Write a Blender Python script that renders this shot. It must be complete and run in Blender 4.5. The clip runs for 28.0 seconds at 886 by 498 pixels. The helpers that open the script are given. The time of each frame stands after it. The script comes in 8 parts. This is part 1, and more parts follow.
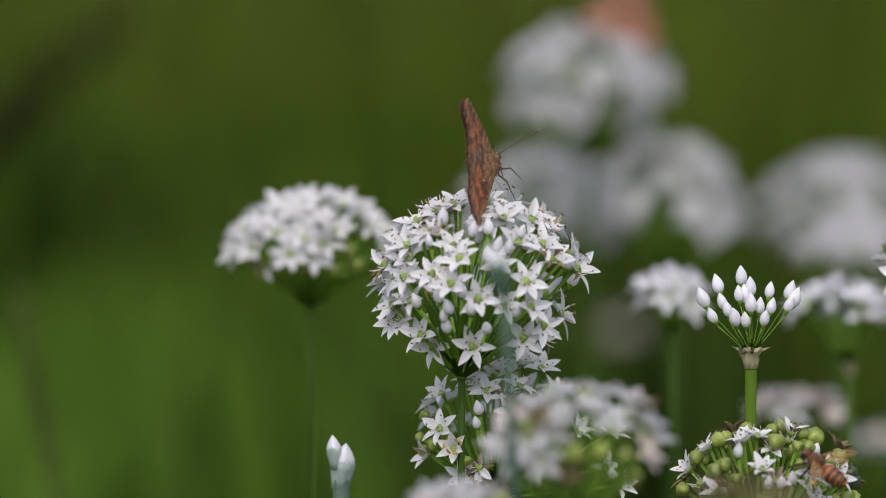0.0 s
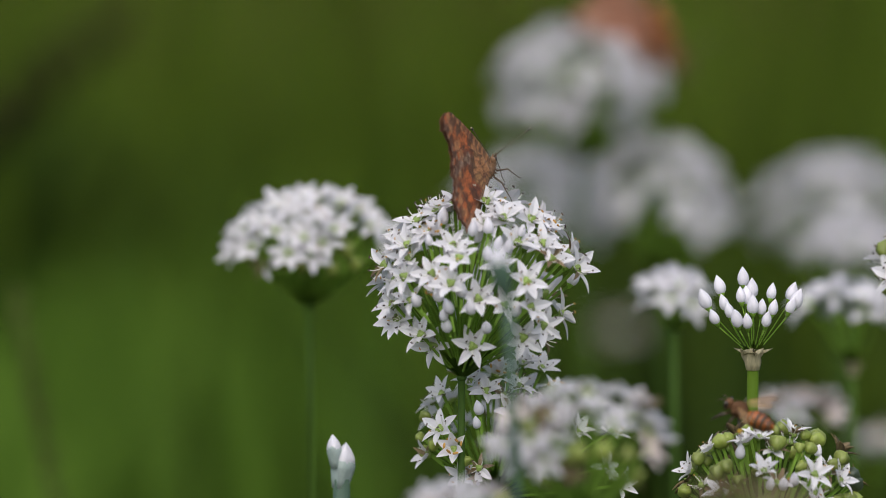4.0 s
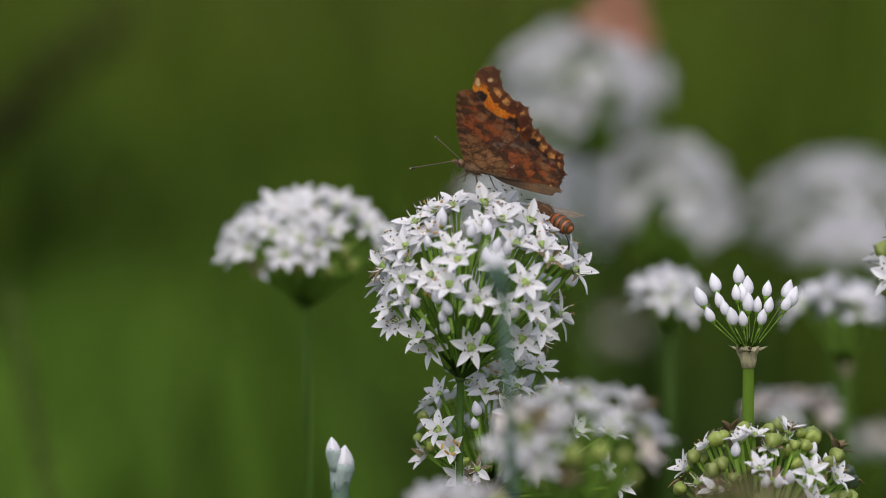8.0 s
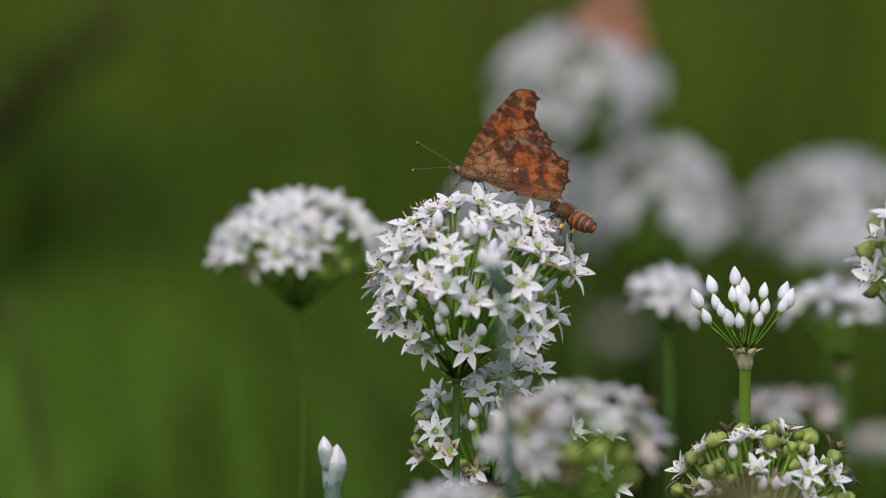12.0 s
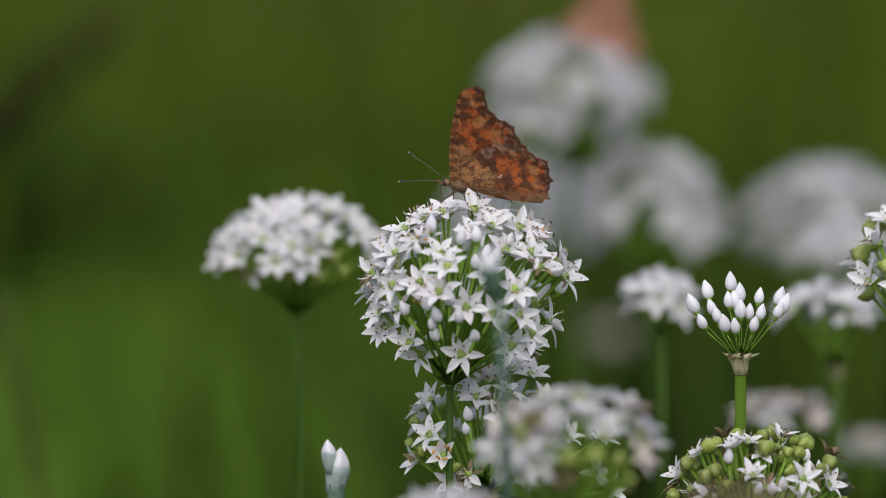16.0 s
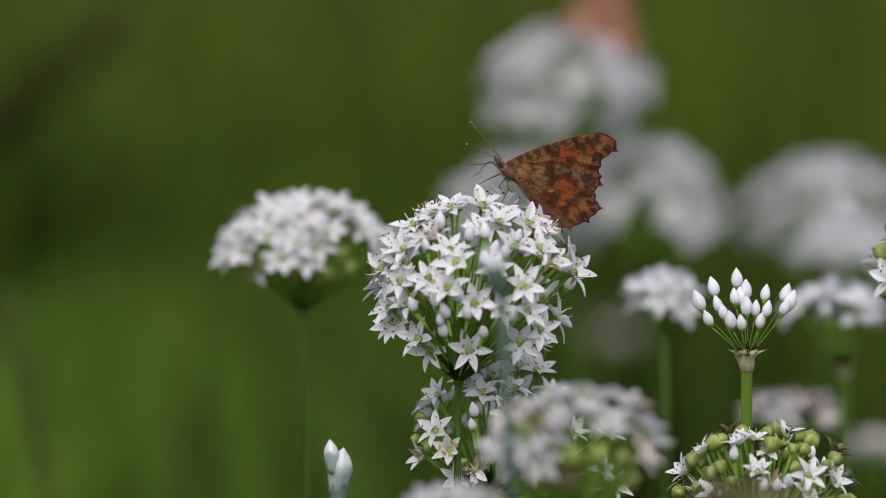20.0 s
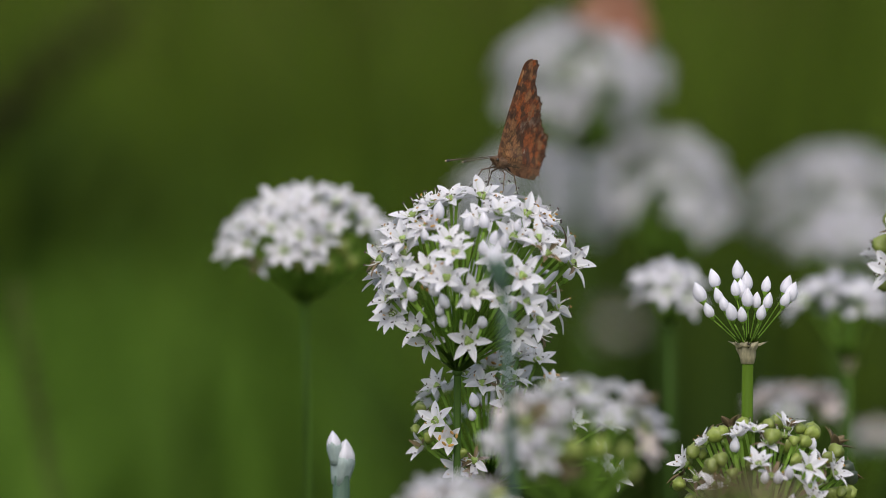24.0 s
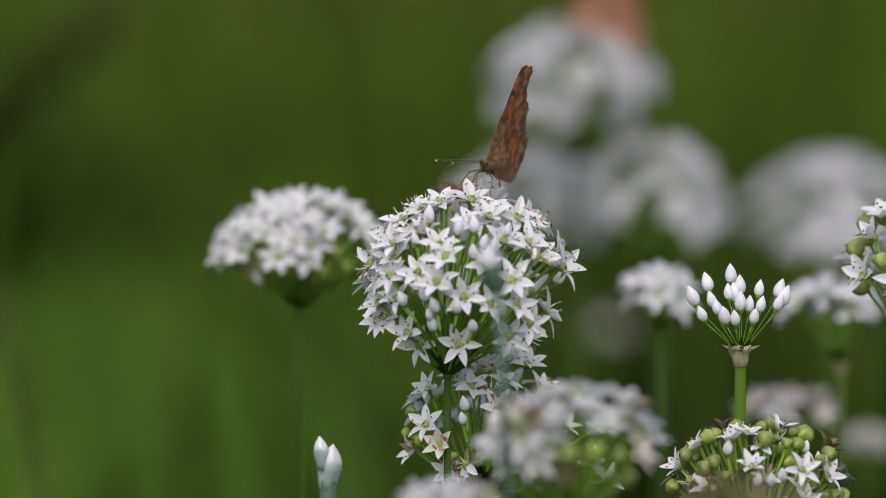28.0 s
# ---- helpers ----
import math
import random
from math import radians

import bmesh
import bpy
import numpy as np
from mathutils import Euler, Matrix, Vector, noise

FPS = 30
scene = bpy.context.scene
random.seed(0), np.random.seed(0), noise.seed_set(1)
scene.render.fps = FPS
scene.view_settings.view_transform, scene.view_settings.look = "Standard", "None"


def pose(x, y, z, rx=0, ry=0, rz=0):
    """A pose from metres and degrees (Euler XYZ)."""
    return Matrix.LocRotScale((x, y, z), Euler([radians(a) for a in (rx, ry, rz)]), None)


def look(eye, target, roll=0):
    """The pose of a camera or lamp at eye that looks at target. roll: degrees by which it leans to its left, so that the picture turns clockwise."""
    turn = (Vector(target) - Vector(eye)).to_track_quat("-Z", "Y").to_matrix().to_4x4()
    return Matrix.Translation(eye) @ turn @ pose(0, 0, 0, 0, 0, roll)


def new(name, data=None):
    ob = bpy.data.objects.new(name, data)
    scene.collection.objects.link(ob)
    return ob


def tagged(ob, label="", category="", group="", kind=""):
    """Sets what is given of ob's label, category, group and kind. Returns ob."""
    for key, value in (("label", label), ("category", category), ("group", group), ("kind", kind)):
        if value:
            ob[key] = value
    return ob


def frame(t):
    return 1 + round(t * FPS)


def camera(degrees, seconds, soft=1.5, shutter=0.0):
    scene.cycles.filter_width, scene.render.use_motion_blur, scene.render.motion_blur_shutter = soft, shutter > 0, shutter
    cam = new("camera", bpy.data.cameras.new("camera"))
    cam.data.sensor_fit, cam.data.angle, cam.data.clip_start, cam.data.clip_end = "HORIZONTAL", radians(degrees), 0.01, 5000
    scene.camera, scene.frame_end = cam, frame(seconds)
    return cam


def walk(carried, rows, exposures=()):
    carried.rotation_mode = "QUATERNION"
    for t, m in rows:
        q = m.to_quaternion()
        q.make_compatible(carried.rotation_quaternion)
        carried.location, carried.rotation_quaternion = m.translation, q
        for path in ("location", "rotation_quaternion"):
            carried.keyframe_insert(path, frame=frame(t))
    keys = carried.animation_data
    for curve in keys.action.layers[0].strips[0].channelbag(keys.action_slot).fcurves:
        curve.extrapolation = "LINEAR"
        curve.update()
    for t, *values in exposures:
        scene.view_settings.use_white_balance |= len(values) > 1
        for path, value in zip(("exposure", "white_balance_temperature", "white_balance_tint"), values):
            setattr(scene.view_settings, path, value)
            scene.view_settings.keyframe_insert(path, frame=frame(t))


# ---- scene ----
# A garlic-chive bed under a bright overcast sky, seen through a long lens close to the ground.
from mathutils import geometry

MM = 0.001
cam = camera(10.0, 28.0, soft=0.7, shutter=0.3)
cam.data.dof.use_dof = True
cam.data.dof.focus_distance = 1.195
cam.data.dof.aperture_fstop = 6.0
cam.data.dof.aperture_blades = 0
EYE = (0.00000, -1.19045, 0.50415)
walk(cam, [(0.0, look(EYE, (-0.00103, -0.00003, 0.39960))), (0.5, look(EYE, (-0.00123, -0.00002, 0.39979))), (1.0, look(EYE, (-0.00123, -0.00007, 0.39919))), (1.5, look(EYE, (-0.00123, -0.00005, 0.39939))), (2.0, look(EYE, (-0.00083, -0.00005, 0.39939))), (2.5, look(EYE, (-0.00081, -0.00005, 0.39939))), (3.0, look(EYE, (-0.00040, -0.00007, 0.39919))), (3.5, look(EYE, (-0.00081, -0.00005, 0.39940))), (5.5, look(EYE, (-0.00143, -0.00002, 0.39979))), (6.0, look(EYE, (-0.00245, -0.00004, 0.39959))), (6.5, look(EYE, (-0.00204, -0.00004, 0.39959))), (7.0, look(EYE, (-0.00184, 0.00000, 0.40000))), (7.5, look(EYE, (-0.00123, -0.00002, 0.39980))), (8.0, look(EYE, (-0.00061, -0.00002, 0.39980))), (8.5, look(EYE, (-0.00081, 0.00000, 0.40000))), (9.0, look(EYE, (-0.00081, 0.00000, 0.40000))), (9.5, look(EYE, (-0.00061, 0.00000, 0.40000))), (10.0, look(EYE, (-0.00041, 0.00004, 0.40041))), (10.5, look(EYE, (-0.00061, 0.00002, 0.40020))), (11.0, look(EYE, (0.00000, 0.00000, 0.40000))), (11.5, look(EYE, (0.00020, 0.00000, 0.40000))), (12.0, look(EYE, (0.00000, 0.00000, 0.40000))), (12.5, look(EYE, (0.00020, 0.00000, 0.40000))), (14.5, look(EYE, (-0.00123, 0.00004, 0.40041))), (15.0, look(EYE, (-0.00103, 0.00002, 0.40020))), (15.5, look(EYE, (0.00061, 0.00005, 0.40061))), (16.0, look(EYE, (0.00143, 0.00007, 0.40081))), (16.5, look(EYE, (0.00041, 0.00004, 0.40041))), (17.0, look(EYE, (-0.00061, 0.00004, 0.40041))), (17.5, look(EYE, (-0.00143, 0.00003, 0.40040))), (18.0, look(EYE, (-0.00184, 0.00002, 0.40020))), (18.5, look(EYE, (-0.00163, 0.00002, 0.40020))), (19.0, look(EYE, (-0.00081, 0.00002, 0.40020))), (19.5, look(EYE, (-0.00081, 0.00004, 0.40041))), (20.0, look(EYE, (0.00000, 0.00004, 0.40041))), (20.5, look(EYE, (-0.00061, 0.00002, 0.40020))), (21.0, look(EYE, (-0.00143, 0.00004, 0.40041))), (21.5, look(EYE, (-0.00143, 0.00002, 0.40021))), (23.5, look(EYE, (-0.00061, -0.00012, 0.39858))), (24.0, look(EYE, (-0.00020, -0.00012, 0.39858))), (24.5, look(EYE, (-0.00020, -0.00009, 0.39898))), (25.0, look(EYE, (-0.00061, -0.00011, 0.39879))), (25.5, look(EYE, (-0.00020, -0.00009, 0.39898))), (26.0, look(EYE, (0.00000, -0.00007, 0.39918))), (26.5, look(EYE, (0.00061, -0.00007, 0.39919))), (27.0, look(EYE, (0.00163, -0.00005, 0.39939))), (27.5, look(EYE, (0.00163, -0.00005, 0.39939))), (28.0, look(EYE, (0.00184, -0.00005, 0.39939)))], exposures=[(0.0, 0.4), (28.0, 0.4)])

# ---- daylight: pale overcast sky, soft sun high behind the camera's left shoulder ----
world = bpy.data.worlds.new("sky")
scene.world = world
world.use_nodes = True
wn, wl = world.node_tree.nodes, world.node_tree.links
sky = wn.new("ShaderNodeTexSky")
sky.sky_type, sky.sun_disc = "NISHITA", False
sky.sun_elevation, sky.sun_rotation = radians(54), radians(187)
sky.air_density, sky.dust_density, sky.ozone_density = 1.0, 3.0, 1.0
wl.new(sky.outputs[0], wn["Background"].inputs[0])
wn["Background"].inputs[1].default_value = 0.11
sun_data = bpy.data.lights.new("sun", "SUN")
sun_data.energy, sun_data.angle, sun_data.color = 1.85, radians(100), (1.0, 0.965, 0.925)
sun = new("sun", sun_data)
sun.matrix_world = look((-0.3, -2.4, 3.3), (0, 0, 0))


# ---- materials ----
def material(name, colour, rough=0.5, var=0.15, scale=400.0, fine=1800.0, bump=0.08, trans=0.0, rand=0.1, stretch=(1, 1, 1), coat=0.0, hue=0.0, island=False, spec=0.5, clear=0.0):
    """A procedural surface: colour broken up at two scales and from piece to piece, fine relief, some light let through."""
    m = bpy.data.materials.new(name)
    m.use_nodes = True
    n, l = m.node_tree.nodes, m.node_tree.links
    b = n["Principled BSDF"]
    b.inputs["Roughness"].default_value = rough
    b.inputs["Coat Weight"].default_value = coat
    b.inputs["Specular IOR Level"].default_value = spec
    co, mp = n.new("ShaderNodeTexCoord"), n.new("ShaderNodeMapping")
    mp.inputs["Scale"].default_value = stretch
    l.new(co.outputs["Object"], mp.inputs["Vector"])
    big, small = n.new("ShaderNodeTexNoise"), n.new("ShaderNodeTexNoise")
    big.inputs["Scale"].default_value, small.inputs["Scale"].default_value = scale, fine
    l.new(mp.outputs[0], big.inputs["Vector"])
    l.new(mp.outputs[0], small.inputs["Vector"])
    info = n.new("ShaderNodeObjectInfo")
    r1, r2, r3 = n.new("ShaderNodeMapRange"), n.new("ShaderNodeMapRange"), n.new("ShaderNodeMapRange")
    for r, a, c in ((r1, 1 - var, 1 + var), (r2, 1 - var * 0.4, 1 + var * 0.4), (r3, 1 - rand, 1 + rand)):
        r.inputs["To Min"].default_value, r.inputs["To Max"].default_value = a, c
    for r in (r1, r2):
        r.inputs["From Min"].default_value, r.inputs["From Max"].default_value = 0.3, 0.7
    l.new(big.outputs["Fac"], r1.inputs["Value"])
    l.new(small.outputs["Fac"], r2.inputs["Value"])
    piece = n.new("ShaderNodeNewGeometry") if island else info
    l.new(piece.outputs["Random Per Island" if island else "Random"], r3.inputs["Value"])
    m1, m2 = n.new("ShaderNodeMath"), n.new("ShaderNodeMath")
    m1.operation = m2.operation = "MULTIPLY"
    l.new(r1.outputs[0], m1.inputs[0]), l.new(r2.outputs[0], m1.inputs[1])
    l.new(m1.outputs[0], m2.inputs[0]), l.new(r3.outputs[0], m2.inputs[1])
    hs = n.new("ShaderNodeHueSaturation")
    hs.inputs["Color"].default_value = (*colour, 1)
    l.new(m2.outputs[0], hs.inputs["Value"])
    if hue:
        r4 = n.new("ShaderNodeMapRange")
        r4.inputs["To Min"].default_value, r4.inputs["To Max"].default_value = 0.5 - hue, 0.5 + hue
        l.new(big.outputs["Fac"], r4.inputs["Value"])
        l.new(r4.outputs[0], hs.inputs["Hue"])
    l.new(hs.outputs[0], b.inputs["Base Color"])
    bp = n.new("ShaderNodeBump")
    bp.inputs["Strength"].default_value, bp.inputs["Distance"].default_value = bump, 0.0003
    l.new(small.outputs["Fac"], bp.inputs["Height"])
    l.new(bp.outputs[0], b.inputs["Normal"])
    if clear:
        tr, mx = n.new("ShaderNodeBsdfTransparent"), n.new("ShaderNodeMixShader")
        mx.inputs[0].default_value = clear
        l.new(b.outputs[0], mx.inputs[1]), l.new(tr.outputs[0], mx.inputs[2])
        l.new(mx.outputs[0], n["Material Output"].inputs["Surface"])
    elif trans:
        tr, mx = n.new("ShaderNodeBsdfTranslucent"), n.new("ShaderNodeMixShader")
        l.new(hs.outputs[0], tr.inputs["Color"])
        mx.inputs[0].default_value = trans
        l.new(b.outputs[0], mx.inputs[1]), l.new(tr.outputs[0], mx.inputs[2])
        l.new(mx.outputs[0], n["Material Output"].inputs["Surface"])
    return m


PETAL = material("white petal", (0.84, 0.826, 0.848), 0.55, 0.04, 350, 2500, 0.10, 0.46, 0.03, (0.4, 2.5, 1))
PETAL_DULL = material("ageing pinkish petal", (0.80, 0.70, 0.66), 0.6, 0.12, 350, 2500, 0.12, 0.25, 0.10, (0.4, 2.5, 1))
BUD = material("white bud", (0.80, 0.78, 0.83), 0.5, 0.08, 300, 1500, 0.1, 0.25, 0.05, (3, 3, 0.4))
OVARY = material("green ovary", (0.20, 0.285, 0.06), 0.45, 0.2, 500, 2000, 0.1, 0.0, 0.15)
CAPSULE = material("green seed capsule", (0.215, 0.265, 0.05), 0.5, 0.2, 250, 1500, 0.12, 0.05, 0.25, (1, 1, 1), 0.15, 0.01)
CAPSULE_DARK = material("ripe dark capsule", (0.05, 0.065, 0.04), 0.4, 0.25, 250, 1500, 0.12, 0.0, 0.2)
FILAMENT = material("white filament", (0.78, 0.77, 0.72), 0.5, 0.08, 500, 2000, 0.05, 0.1)
ANTHER = material("ochre anther", (0.44, 0.25, 0.05), 0.7, 0.3, 900, 3000, 0.3, 0.0, 0.4, (1, 1, 1), 0, 0.02)
ANTHER_DARK = material("spent purplish brown anther", (0.075, 0.05, 0.035), 0.7, 0.3, 900, 3000, 0.3, 0.0, 0.4)
PEDICEL = material("green flower stalk", (0.235, 0.40, 0.055), 0.55, 0.15, 200, 1500, 0.08, 0.45, 0.2, spec=0.2)
STEM = material("waxy green stem", (0.082, 0.150, 0.010), 0.6, 0.16, 60, 900, 0.15, 0.0, 0.12, (6, 6, 0.3), spec=0.1)
STEM_DEEP = material("deep green stem", (0.045, 0.090, 0.014), 0.6, 0.16, 60, 900, 0.15, 0.0, 0.12, (6, 6, 0.3), spec=0.1)
STEM_BLUE = material("bluish waxy stem", (0.055, 0.095, 0.065), 0.5, 0.14, 60, 900, 0.15, 0.0, 0.1, (6, 6, 0.3), spec=0.2)
SPATHE = material("papery dry spathe", (0.44, 0.39, 0.24), 0.7, 0.25, 300, 1200, 0.4, 0.3, 0.15, (3, 3, 0.6))
WILT = material("withered brown petal", (0.20, 0.145, 0.075), 0.7, 0.3, 300, 1500, 0.4, 0.2, 0.25)
SOIL = material("mossy soil", (0.045, 0.060, 0.018), 0.9, 0.5, 2.5, 60, 0.6, 0, 0, (1, 1, 1), 0, 0.03)
GRASS_MID = material("meadow grass", (0.076, 0.118, 0.010), 0.65, 0.35, 2.2, 90, 0.1, 0.25, 0.35, (1, 1, 1), 0, 0.015, island=True, spec=0.07)
GRASS_DARK = material("deep green leaf", (0.032, 0.058, 0.008), 0.65, 0.35, 2.2, 90, 0.1, 0.2, 0.3, island=True, spec=0.07)
GRASS_BRIGHT = material("fresh green leaf", (0.120, 0.222, 0.025), 0.6, 0.3, 2.2, 90, 0.1, 0.3, 0.3, island=True, spec=0.07)
GRASS_DRY = material("drying olive leaf", (0.125, 0.112, 0.032), 0.6, 0.3, 2.2, 90, 0.1, 0.2, 0.3, island=True, spec=0.07)
SEED_GREEN = material("greenish grass spikelet", (0.070, 0.092, 0.022), 0.8, 0.3, 200, 900, 0.2, 0.1, 0.2, spec=0.05)
SEED = material("brownish grass spikelet", (0.026, 0.028, 0.008), 0.8, 0.3, 200, 900, 0.2, 0.1, 0.2, spec=0.05)
FUR = material("brown body fur", (0.165, 0.090, 0.045), 0.85, 0.35, 900, 3500, 0.8, 0, 0.1)
LEG = material("brown jointed leg", (0.11, 0.075, 0.045), 0.5, 0.3, 500, 2500, 0.2)
FEELER = material("dark brown antenna", (0.085, 0.052, 0.030), 0.5, 0.3, 500, 2500, 0.2)
CLUB = material("blackish antenna club", (0.02, 0.016, 0.012), 0.5, 0.3, 500, 2500, 0.1)
TIP = material("pale antenna tip", (0.55, 0.42, 0.25), 0.6, 0.2, 500, 2500, 0.1)
EYEMAT = material("dark compound eye", (0.035, 0.022, 0.015), 0.18, 0.2, 900, 6000, 0.2, 0, 0, (1, 1, 1), 0.4)
BEE_FUR = material("brown bee fuzz", (0.13, 0.058, 0.021), 0.85, 0.35, 900, 3500, 0.8)
BEE_ORANGE = material("amber bee band", (0.32, 0.085, 0.011), 0.4, 0.2, 600, 2500, 0.2)
BEE_DARK = material("dark bee band", (0.045, 0.024, 0.014), 0.35, 0.25, 600, 2500, 0.2)
BEE_PALE = material("pale bee hair band", (0.11, 0.050, 0.018), 0.8, 0.2, 900, 3500, 0.5)
POLLEN = material("yellow pollen load", (0.62, 0.38, 0.05), 0.8, 0.2, 900, 3500, 0.4)
BEE_WING = material("amber clear wing", (0.36, 0.21, 0.09), 0.25, 0.15, 500, 2500, 0.1, clear=0.72)


def scale_material(name, rough):
    """Butterfly scales: the colours laid on the wing by its pattern, broken up by grain, with ribbed relief."""
    m = bpy.data.materials.new(name)
    m.use_nodes = True
    n, l = m.node_tree.nodes, m.node_tree.links
    b = n["Principled BSDF"]
    b.inputs["Roughness"].default_value = rough
    b.inputs["Sheen Weight"].default_value, b.inputs["Sheen Roughness"].default_value = 0.22, 0.45
    b.inputs["Sheen Tint"].default_value = (0.85, 0.6, 0.42, 1)
    at = n.new("ShaderNodeAttribute")
    at.attribute_name = "scales"
    co, nz = n.new("ShaderNodeTexCoord"), n.new("ShaderNodeTexNoise")
    nz.inputs["Scale"].default_value, nz.inputs["Detail"].default_value = 2200, 4
    l.new(co.outputs["Object"], nz.inputs["Vector"])
    mr, hs = n.new("ShaderNodeMapRange"), n.new("ShaderNodeHueSaturation")
    mr.inputs["From Min"].default_value, mr.inputs["From Max"].default_value = 0.3, 0.7
    mr.inputs["To Min"].default_value, mr.inputs["To Max"].default_value = 0.72, 1.28
    l.new(nz.outputs["Fac"], mr.inputs["Value"])
    l.new(at.outputs["Color"], hs.inputs["Color"]), l.new(mr.outputs[0], hs.inputs["Value"])
    l.new(hs.outputs[0], b.inputs["Base Color"])
    bp = n.new("ShaderNodeBump")
    bp.inputs["Strength"].default_value, bp.inputs["Distance"].default_value = 0.25, 0.0003
    l.new(nz.outputs["Fac"], bp.inputs["Height"]), l.new(bp.outputs[0], b.inputs["Normal"])
    tr, mx = n.new("ShaderNodeBsdfTranslucent"), n.new("ShaderNodeMixShader")
    l.new(hs.outputs[0], tr.inputs["Color"])
    mx.inputs[0].default_value = 0.28
    l.new(b.outputs[0], mx.inputs[1]), l.new(tr.outputs[0], mx.inputs[2])
    l.new(mx.outputs[0], n["Material Output"].inputs["Surface"])
    return m


SCALES = scale_material("butterfly scales", 0.62)


# ---- mesh helpers ----
def mesh_of(name, bm, *mats, smooth=True):
    me = bpy.data.meshes.new(name)
    bm.to_mesh(me)
    bm.free()
    for m in mats:
        me.materials.append(m)
    if smooth:
        me.polygons.foreach_set("use_smooth", [True] * len(me.polygons))
    return me


def put(name, me, parent=None, m=None, label=""):
    """One mesh object under a thing or part."""
    ob = new(name, me)
    ob.parent = parent
    if m is not None:
        ob.matrix_basis = m
    return tagged(ob, label) if label else ob


def part(name, bm, mat, parent, label=""):
    return put(name, mesh_of(name, bm, mat), parent, None, label)


def thing(name, at, label, category, group="", kind=""):
    ob = new(name)
    ob.empty_display_size = 0.01
    ob.location = at
    return tagged(ob, label, category, group, kind)


def tube(bm, pts, radii, sides=8, mat=0, cap=True):
    """A round, tapering rod along a line of points."""
    pts = [Vector(p) for p in pts]
    if not hasattr(radii, "__len__"):
        radii = [radii] * len(pts)
    rings, side = [], None
    for i, p in enumerate(pts):
        d = (pts[min(i + 1, len(pts) - 1)] - pts[max(i - 1, 0)]).normalized()
        if side is None:
            side = d.orthogonal().normalized()
        side = (side - d * side.dot(d)).normalized()
        up = d.cross(side)
        rings.append([bm.verts.new(p + radii[i] * (side * math.cos(2 * math.pi * k / sides) + up * math.sin(2 * math.pi * k / sides))) for k in range(sides)])
    for a, b in zip(rings, rings[1:]):
        for k in range(sides):
            bm.faces.new((a[k], a[(k + 1) % sides], b[(k + 1) % sides], b[k])).material_index = mat
    if cap:
        bm.faces.new(rings[0][::-1]).material_index = mat
        bm.faces.new(rings[-1]).material_index = mat


def turned(bm, profile, sides=12, lobes=0, depth=0.0, mat=0, m=None):
    """A body turned round z from (height, radius) rows, with shallow lobes; both ends close in a point."""
    m = m or Matrix()
    rings = []
    for z, r in profile[1:-1]:
        rings.append([bm.verts.new(m @ Vector((r * (1 + depth * math.cos(lobes * a)) * math.cos(a), r * (1 + depth * math.cos(lobes * a)) * math.sin(a), z)))
                      for a in (2 * math.pi * k / sides for k in range(sides))])
    lo, hi = bm.verts.new(m @ Vector((0, 0, profile[0][0]))), bm.verts.new(m @ Vector((0, 0, profile[-1][0])))
    for a, b in zip(rings, rings[1:]):
        for k in range(sides):
            bm.faces.new((a[k], a[(k + 1) % sides], b[(k + 1) % sides], b[k])).material_index = mat
    for k in range(sides):
        bm.faces.new((lo, rings[0][(k + 1) % sides], rings[0][k])).material_index = mat
        bm.faces.new((hi, rings[-1][k], rings[-1][(k + 1) % sides])).material_index = mat


def oval(bm, centre, radii, sides=12, rows=7, mat=0, tilt=None):
    prof = [(-math.cos(math.pi * i / rows), math.sin(math.pi * i / rows)) for i in range(rows + 1)]
    turned(bm, prof, sides, mat=mat, m=Matrix.Translation(centre) @ (tilt or Matrix()) @ Matrix.Diagonal((*radii, 1)))


def facing(p, n, spin=0.0, s=1.0):
    """A pose at p with z along n."""
    return Matrix.Translation(p) @ Vector(n).to_track_quat("Z", "Y").to_matrix().to_4x4() @ Matrix.Rotation(spin, 4, "Z") @ Matrix.Scale(s, 4)


# ---- the small pieces of a chive head ----
def petal_into(bm, m, curl=0.0, length=5.5, width=1.25, mat=0):
    """A pointed, channelled petal along x."""
    rings = []
    for i in range(7):
        t = i / 6
        w = width * (math.sin(math.pi * min(1.0, 0.12 + t * 0.88)) ** 0.75) * (1 - 0.25 * t) if i < 6 else 0.06
        x = length * t
        z = curl * t * t * length * 0.35 + 0.25 * math.sin(math.pi * t)
        lift = 0.30 * w
        rings.append([bm.verts.new(m @ (Vector(v) * MM)) for v in ((x, w, z + lift), (x, 0, z), (x, -w, z + lift), (x, 0, z - 0.16))])
    for a, b in zip(rings, rings[1:]):
        for k in range(4):
            bm.faces.new((a[k], b[k], b[(k + 1) % 4], a[(k + 1) % 4])).material_index = mat
    bm.faces.new(rings[0]).material_index = mat
    bm.faces.new(rings[-1][::-1]).material_index = mat


def stamen_into(bm, m, length=4.2, fil=0, anther=1, bulk=1.0):
    pts = [(0, 0, 0), (length * 0.35, 0, length * 0.12), (length * 0.7, 0, length * 0.36), (length, 0, length * 0.72)]
    tube(bm, [m @ (Vector(p) * MM) for p in pts], [0.20 * MM, 0.16 * MM, 0.12 * MM, 0.08 * MM], 4, fil)
    tip = m @ (Vector(pts[-1]) * MM)
    oval(bm, tip, (0.21 * bulk * MM, 0.21 * bulk * MM, 0.46 * bulk * MM), 5, 4, anther, Matrix.Rotation(radians(70), 4, "X"))


